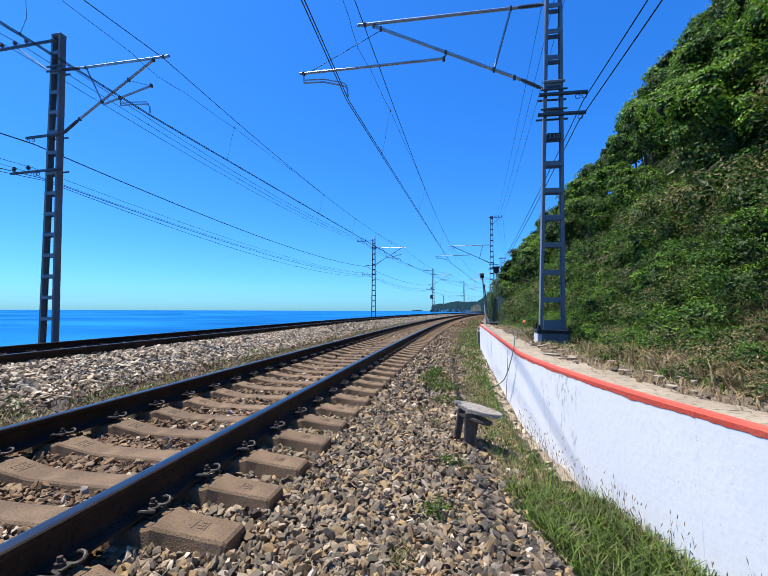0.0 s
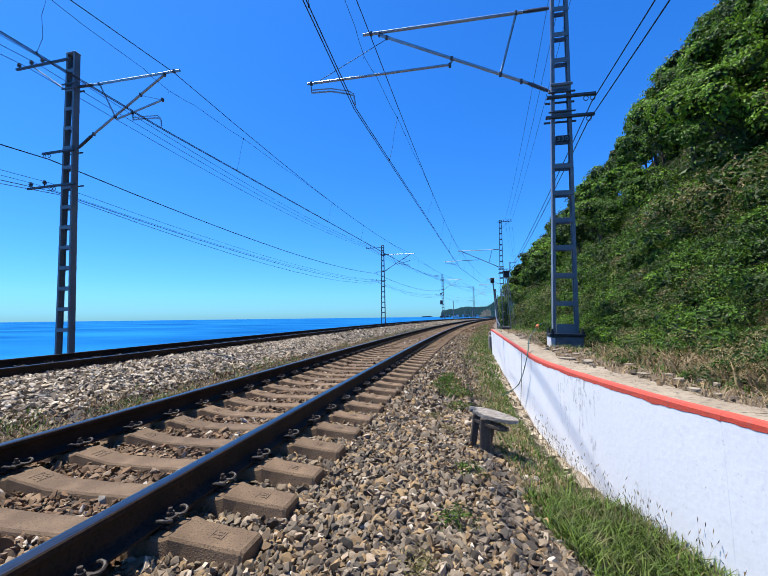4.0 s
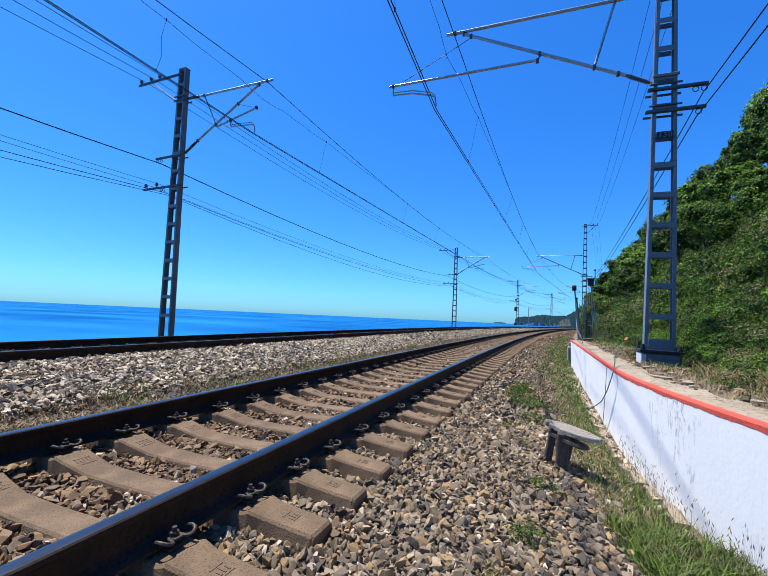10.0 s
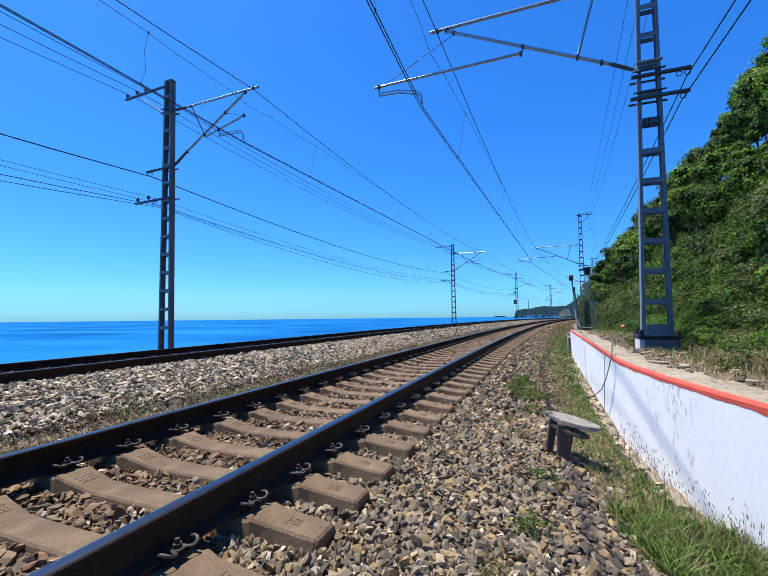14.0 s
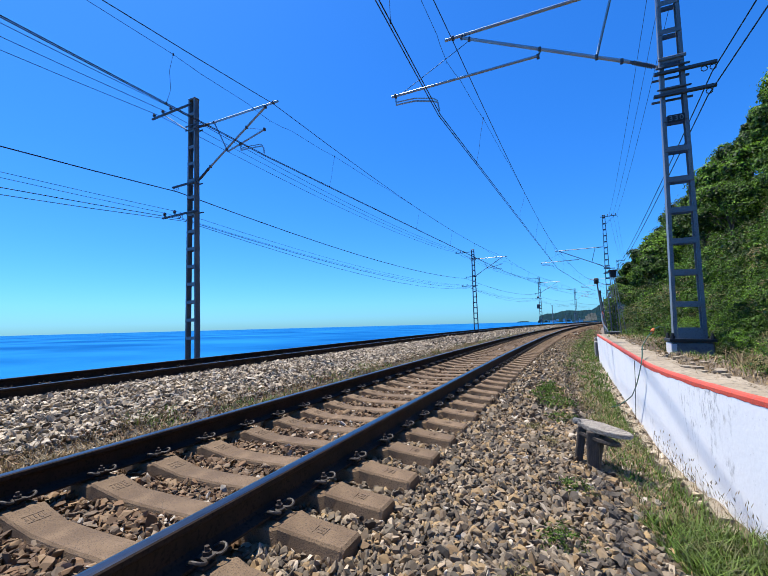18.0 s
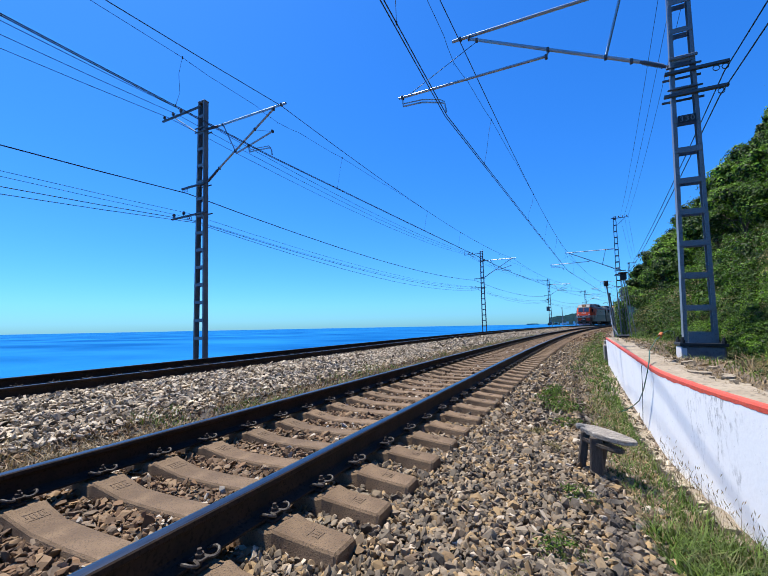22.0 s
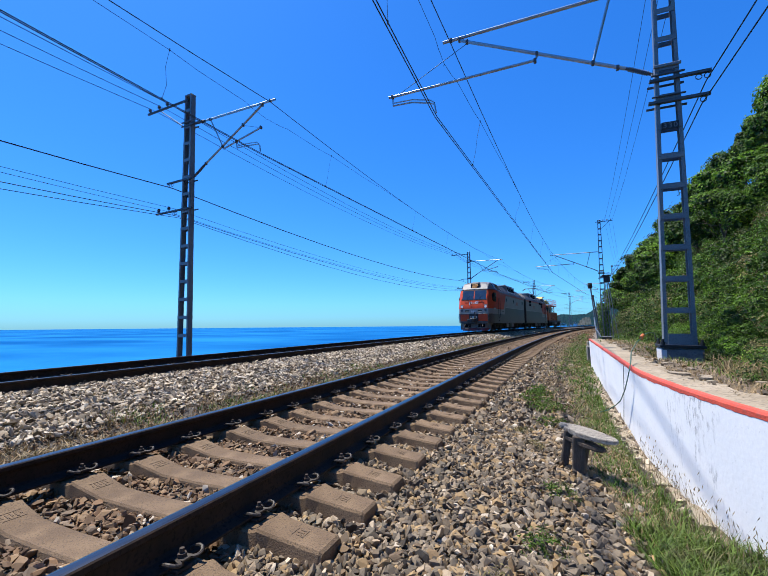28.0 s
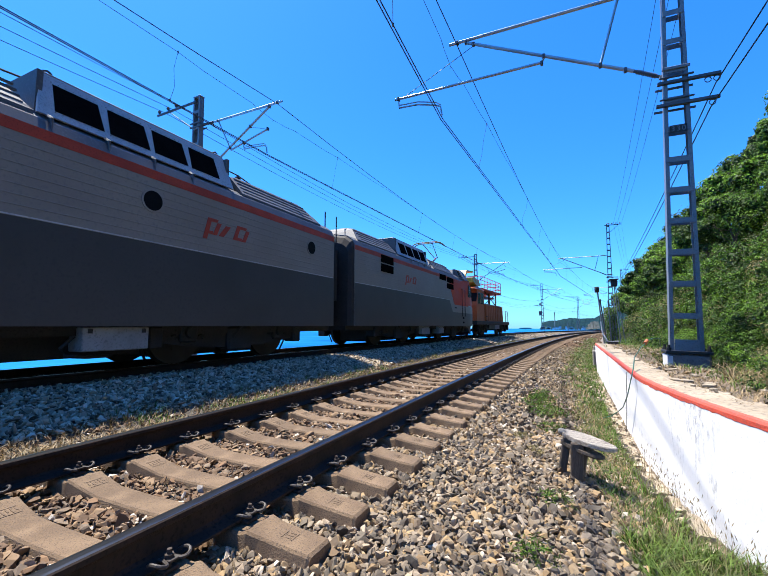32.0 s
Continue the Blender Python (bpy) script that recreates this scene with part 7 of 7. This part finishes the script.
def signal_post():
    t = tagged(new("trackside_signal"), "small dark signal head on a leaning post past the wall's end", "signal")
    bm = bmesh.new()
    rod(bm, (0.17, 0, -0.3), (0.02, 0, 1.72), 0.024)
    part("post", bm, M_STEEL, t)
    bm = bmesh.new()
    box(bm, -0.075, 0.075, -0.08, 0.08, 1.7, 1.91, 0.02)
    rod(bm, (-0.0, -0.08, 1.82), (0.0, -0.19, 1.8), 0.055, seg=12)
    part("head", bm, M_BLACK, t)
    bm = bmesh.new()
    rod(bm, (0.28, 0.2, -0.3), (0.1, 0.2, 1.42), 0.024)
    box(bm, 0.06, 0.14, 0.16, 0.24, 1.38, 1.46, 0.01)
    part("side_post", bm, M_ARM, t, "second leaning post of dark steel")
    bm = bmesh.new()
    pipe(bm, [(0.08, -0.08, 0.62), (0.1, -0.08, 0.35), (0.13, -0.1, 0.15), (0.22, -0.12, 0.0), (0.25, -0.12, -0.1)], 0.026, 6)
    part("white_pipe", bm, M_WHITE, t, "white plastic pipe")
    t.matrix_basis = pose(3.42, 17.0, 0.5)
    f = tagged(new("wire_fence"), "overgrown wire mesh fence with leaning steel posts", "fence")
    for a, b, r in (((0.2, 0, -0.4), (0.13, 0, 1.85), 0.02), ((0.0, 0.1, -0.4), (-0.02, 0.1, 1.65), 0.011), ((0.52, 0, -0.5), (0.36, 0, 2.4), 0.018), ((0.7, -0.1, -0.5), (0.4, 0, 2.4), 0.014), ((0.42, 0.1, -0.5), (0.3, 0.05, 2.35), 0.012), ((0.3, 0.2, -0.4), (0.26, 0.2, 2.0), 0.014)):
        bm = bmesh.new()
        rod(bm, a, b, r, seg=6)
        part("post", bm, M_STEEL, f)
    for k in range(12):
        bm = bmesh.new()
        rod(bm, (-0.01, 0.08, 0.05 + k * 0.14), (0.4, 0.02, 0.05 + k * 0.16), 0.003, seg=4)
        part("strand", bm, M_STEEL, f)
    for k in range(8):
        bm = bmesh.new()
        rod(bm, (0.05 * k, 0.08, -0.1), (0.05 * k - 0.02, 0.05, 1.65 + 0.04 * k), 0.003, seg=4)
        part("upright_strand", bm, M_STEEL, f)
    bm = bmesh.new()
    box(bm, 0.25, 0.46, -0.08, 0.1, 2.36, 2.6, 0.02)
    box(bm, 0.2, 0.5, -0.11, 0.13, 2.6, 2.64, 0.008)
    part("cabinet", bm, M_BLACK, f, "dark box on top of the posts")
    creeper = np.random.default_rng(41)
    pts = np.stack([creeper.uniform(0.0, 0.42, 1900), creeper.uniform(0.1, 0.6, 1900), 1.6 * creeper.uniform(0, 1, 1900) ** 1.3], 1)
    part("creeper", leaf_mesh("creeper", pts, np.tile([-0.3, -0.8, 0.2], (1900, 1)), 0.08, [M_LEAF[1]], creeper), None, f, "green creeper grown through the mesh")
    f.matrix_basis = pose(3.65, 17.2, 0.06)
    b = tagged(new("cable_box"), "low dark cable box on the wall's end", "box")
    bm = bmesh.new()
    box(bm, 0, 0.26, 0, 0.25, -0.1, 0.17, 0.02)
    part("case", bm, M_BLACK, b)
    bm = bmesh.new()
    box(bm, -0.02, 0.28, -0.02, 0.27, 0.17, 0.2, 0.01)
    part("lid", bm, M_ARM, b)
    b.matrix_basis = pose(3.46, 13.6, 0.3, 0, 0, -8)
    e = tagged(new("block_pile"), "pale concrete blocks stacked past the wall's end", "block")
    for q in ((0, 0.5, 0, 0.5, -0.4, 0.38), (0.05, 0.4, 0.6, 1.0, -0.4, 0.5)):
        bm = bmesh.new()
        box(bm, *q, 0.02)
        part("block", bm, M_CONC, e)
    e.matrix_basis = pose(3.1, 14.6, -0.22)


signal_post()


def scraps():
    rng = random.Random(8)
    for k in range(110):
        s = rng.uniform(1.2, 12)
        o = wall_at(s) + rng.uniform(0.25, 1.0)
        r = tagged(new("rubble"), "flat piece of pale rubble on the bank's edge", "rubble", group="rubble on the bank")
        bm = bmesh.new()
        n = rng.randint(5, 7)
        w = rng.uniform(0.025, 0.07)
        ring = [(w * rng.uniform(0.6, 1.1) * math.cos(2 * math.pi * i / n), w * rng.uniform(0.5, 0.9) * math.sin(2 * math.pi * i / n)) for i in range(n)]
        h = rng.uniform(0.006, 0.014)
        loft(bm, [[(x * q, y * q, z) for x, y in ring] for z, q in ((-0.008, 0.95), (h * 0.7, 1.0), (h, 0.85))])
        part("piece", bm, M_COPING, r)
        r.matrix_basis = on_line(s, o, 0.372 if o < wall_at(s) + 0.4 else ground_z(s, o) + 0.015, rng.uniform(0, 360))


scraps()


def bank_rocks():
    """A few pale rocks that show in the dry bank."""
    rng = np.random.default_rng(15)
    for (v, f), (s, r, size) in zip(stone_kinds(rng, 5, 16, 0.6), ROCKS):
        rock = tagged(new("rock", mesh_np("rock", v, f, M_COPING)), "pale angular rock lying in the dry bank", "rock", group="rocks on the bank")
        o = wall_at(s) + r
        rock.matrix_basis = on_line(s, o, ground_z(s, o) + 0.06, float(rng.uniform(0, 360))) @ Matrix.Scale(size, 4)


ROCKS = ((4.8, 2.25, 0.11), (4.75, 2.1, 0.05), (4.2, 1.3, 0.05), (5.3, 1.6, 0.05), (3.6, 1.8, 0.06))
bank_rocks()


# ---------- the far shore ----------
# Distance haze is mixed into the base colours of hill and cliff.
M_HAZE_HILL = mat("wooded_hill", (0.018, 0.05, 0.06), (0.012, 0.034, 0.05), scale=0.02, fine=0.07, rough=1.0, spec=0.0, bump=0.8, size=10, c=(0.022, 0.046, 0.04))

M_CLIFF = mat("hazy_cliff", (0.115, 0.12, 0.115), (0.05, 0.07, 0.07), scale=0.05, fine=0.2, rough=1.0, spec=0.0, bump=0.5, size=8)


def headland():
    rng = np.random.default_rng(5)
    D = 1600.0
    V, F = [], []
    xs = np.linspace(-0.0635, 0.2, 150)
    prof = lambda a: float(np.interp(a, [-0.0635, -0.0615, -0.055, -0.0445, -0.025, -0.014, 0.0016, 0.02, 0.034, 0.05, 0.061, 0.075, 0.2], [0, 27, 31, 35, 36.5, 42.5, 46, 42.5, 44, 46, 60, 80, 150]))
    for a in xs:
        for k, (dd, hh) in enumerate(((-60, 0), (-20, 0.4), (40, 0.7), (120, 1.0), (320, 0.6))):
            h = prof(a) * hh * (1 + (0.12 if k < 3 else 0.05) * noise.noise(Vector((a * 300, k * 2.0, 0))) + rng.normal(0, 0.02))
            V.append(((D + dd) * a, (D + dd), -4.5 + h))
    for i in range(len(xs) - 1):
        for k in range(4):
            F.append((i * 5 + k, (i + 1) * 5 + k, (i + 1) * 5 + k + 1, i * 5 + k + 1))
    me = mesh_np("headland", V, F, M_HAZE_HILL)
    tagged(part("backdrop_headland", me, None), "hazy wooded headland across the bay", "headland", kind="structure")
    for k in range(22):
        a = rng.uniform(-0.066, -0.035) if k % 3 == 0 else rng.uniform(-0.035, 0.03)
        h = tagged(new("house"), "small pale house on the far shore", "house", group="houses on the far shore")
        w, d, t = rng.uniform(5, 12), 7, rng.uniform(2.5, 5.0)
        bm = bmesh.new()
        box(bm, -w / 2, w / 2, -d / 2, d / 2, -3, t)
        part("wall", bm, M_WHITE, h)
        bm = bmesh.new()
        loft(bm, [[(-w / 2 - 0.4, y, t), (w / 2 + 0.4, y, t), (0, y, t + 2.4)] for y in (-d / 2 - 0.4, d / 2 + 0.4)])
        part("roof", bm, M_CONC, h)
        for x in (-w / 4, w / 4):
            bm = bmesh.new()
            box(bm, x - 0.4, x + 0.4, -d / 2 - 0.05, -d / 2 + 0.1, t * 0.4, t * 0.8)
            part("window", bm, M_GLASS, h)
        dd = -62 - 3 * (k % 3)
        h.location = ((D + dd) * a, D + dd, -2.5 + (k % 4) * 1.6)
    # bare cliff on the slope above the far bend
    cliff = bmesh.new()
    for k, (a, lo, hi) in enumerate(((0.0335, 2, 9), (0.038, 3, 20), (0.043, 3, 27), (0.049, 4, 30), (0.055, 5, 29))):
        y = 1470 + 6 * (k % 2)
        a0, a1 = a - 0.0028, a + 0.0028
        loft(cliff, [[(y * q, y, -4.5 + lo), (y * q, y + 50, -4.5 + h), (y * q, y + 70, -4.5 + h), (y * q, y + 60, -4.5 + lo)] for q, h in ((a0, hi - 3), (a, hi), (a1, hi - 1))])
    tagged(part("backdrop_cliff", cliff, M_CLIFF), "bare tan cliff on the headland's slope", "cliff", kind="structure")
    cape = bmesh.new()
    loft(cape, [[(4200 * a, 4200, -6), (4200 * a, 4200, -4 + h), (4200 * a, 4260, -4 + h), (4200 * a, 4260, -6)] for a, h in ((-0.1125, 1), (-0.11, 8), (-0.1, 10), (-0.089, 9), (-0.0845, 1))])
    tagged(part("backdrop_cape", cape, M_HAZE_HILL), "low dark cape on the horizon", "cape", kind="structure")
    for a, d, h in ((-0.0338, 130, 5.2), (-0.0064, 140, 2.6), (0.012, 150, 3.0)):
        p = tagged(new("lamp_pole"), "thin pole far along the shore", "pole", group="far poles")
        bm = bmesh.new()
        rod(bm, (0, 0, -1), (0, 0, h), 0.12, 0.08)
        box(bm, -0.13, 0.13, -0.1, 0.1, h - 0.4, h)
        part("shaft", bm, M_STEEL, p)
        p.location = (2.4 + d * a, d, 0.4)


headland()
loose_stones()
motions()
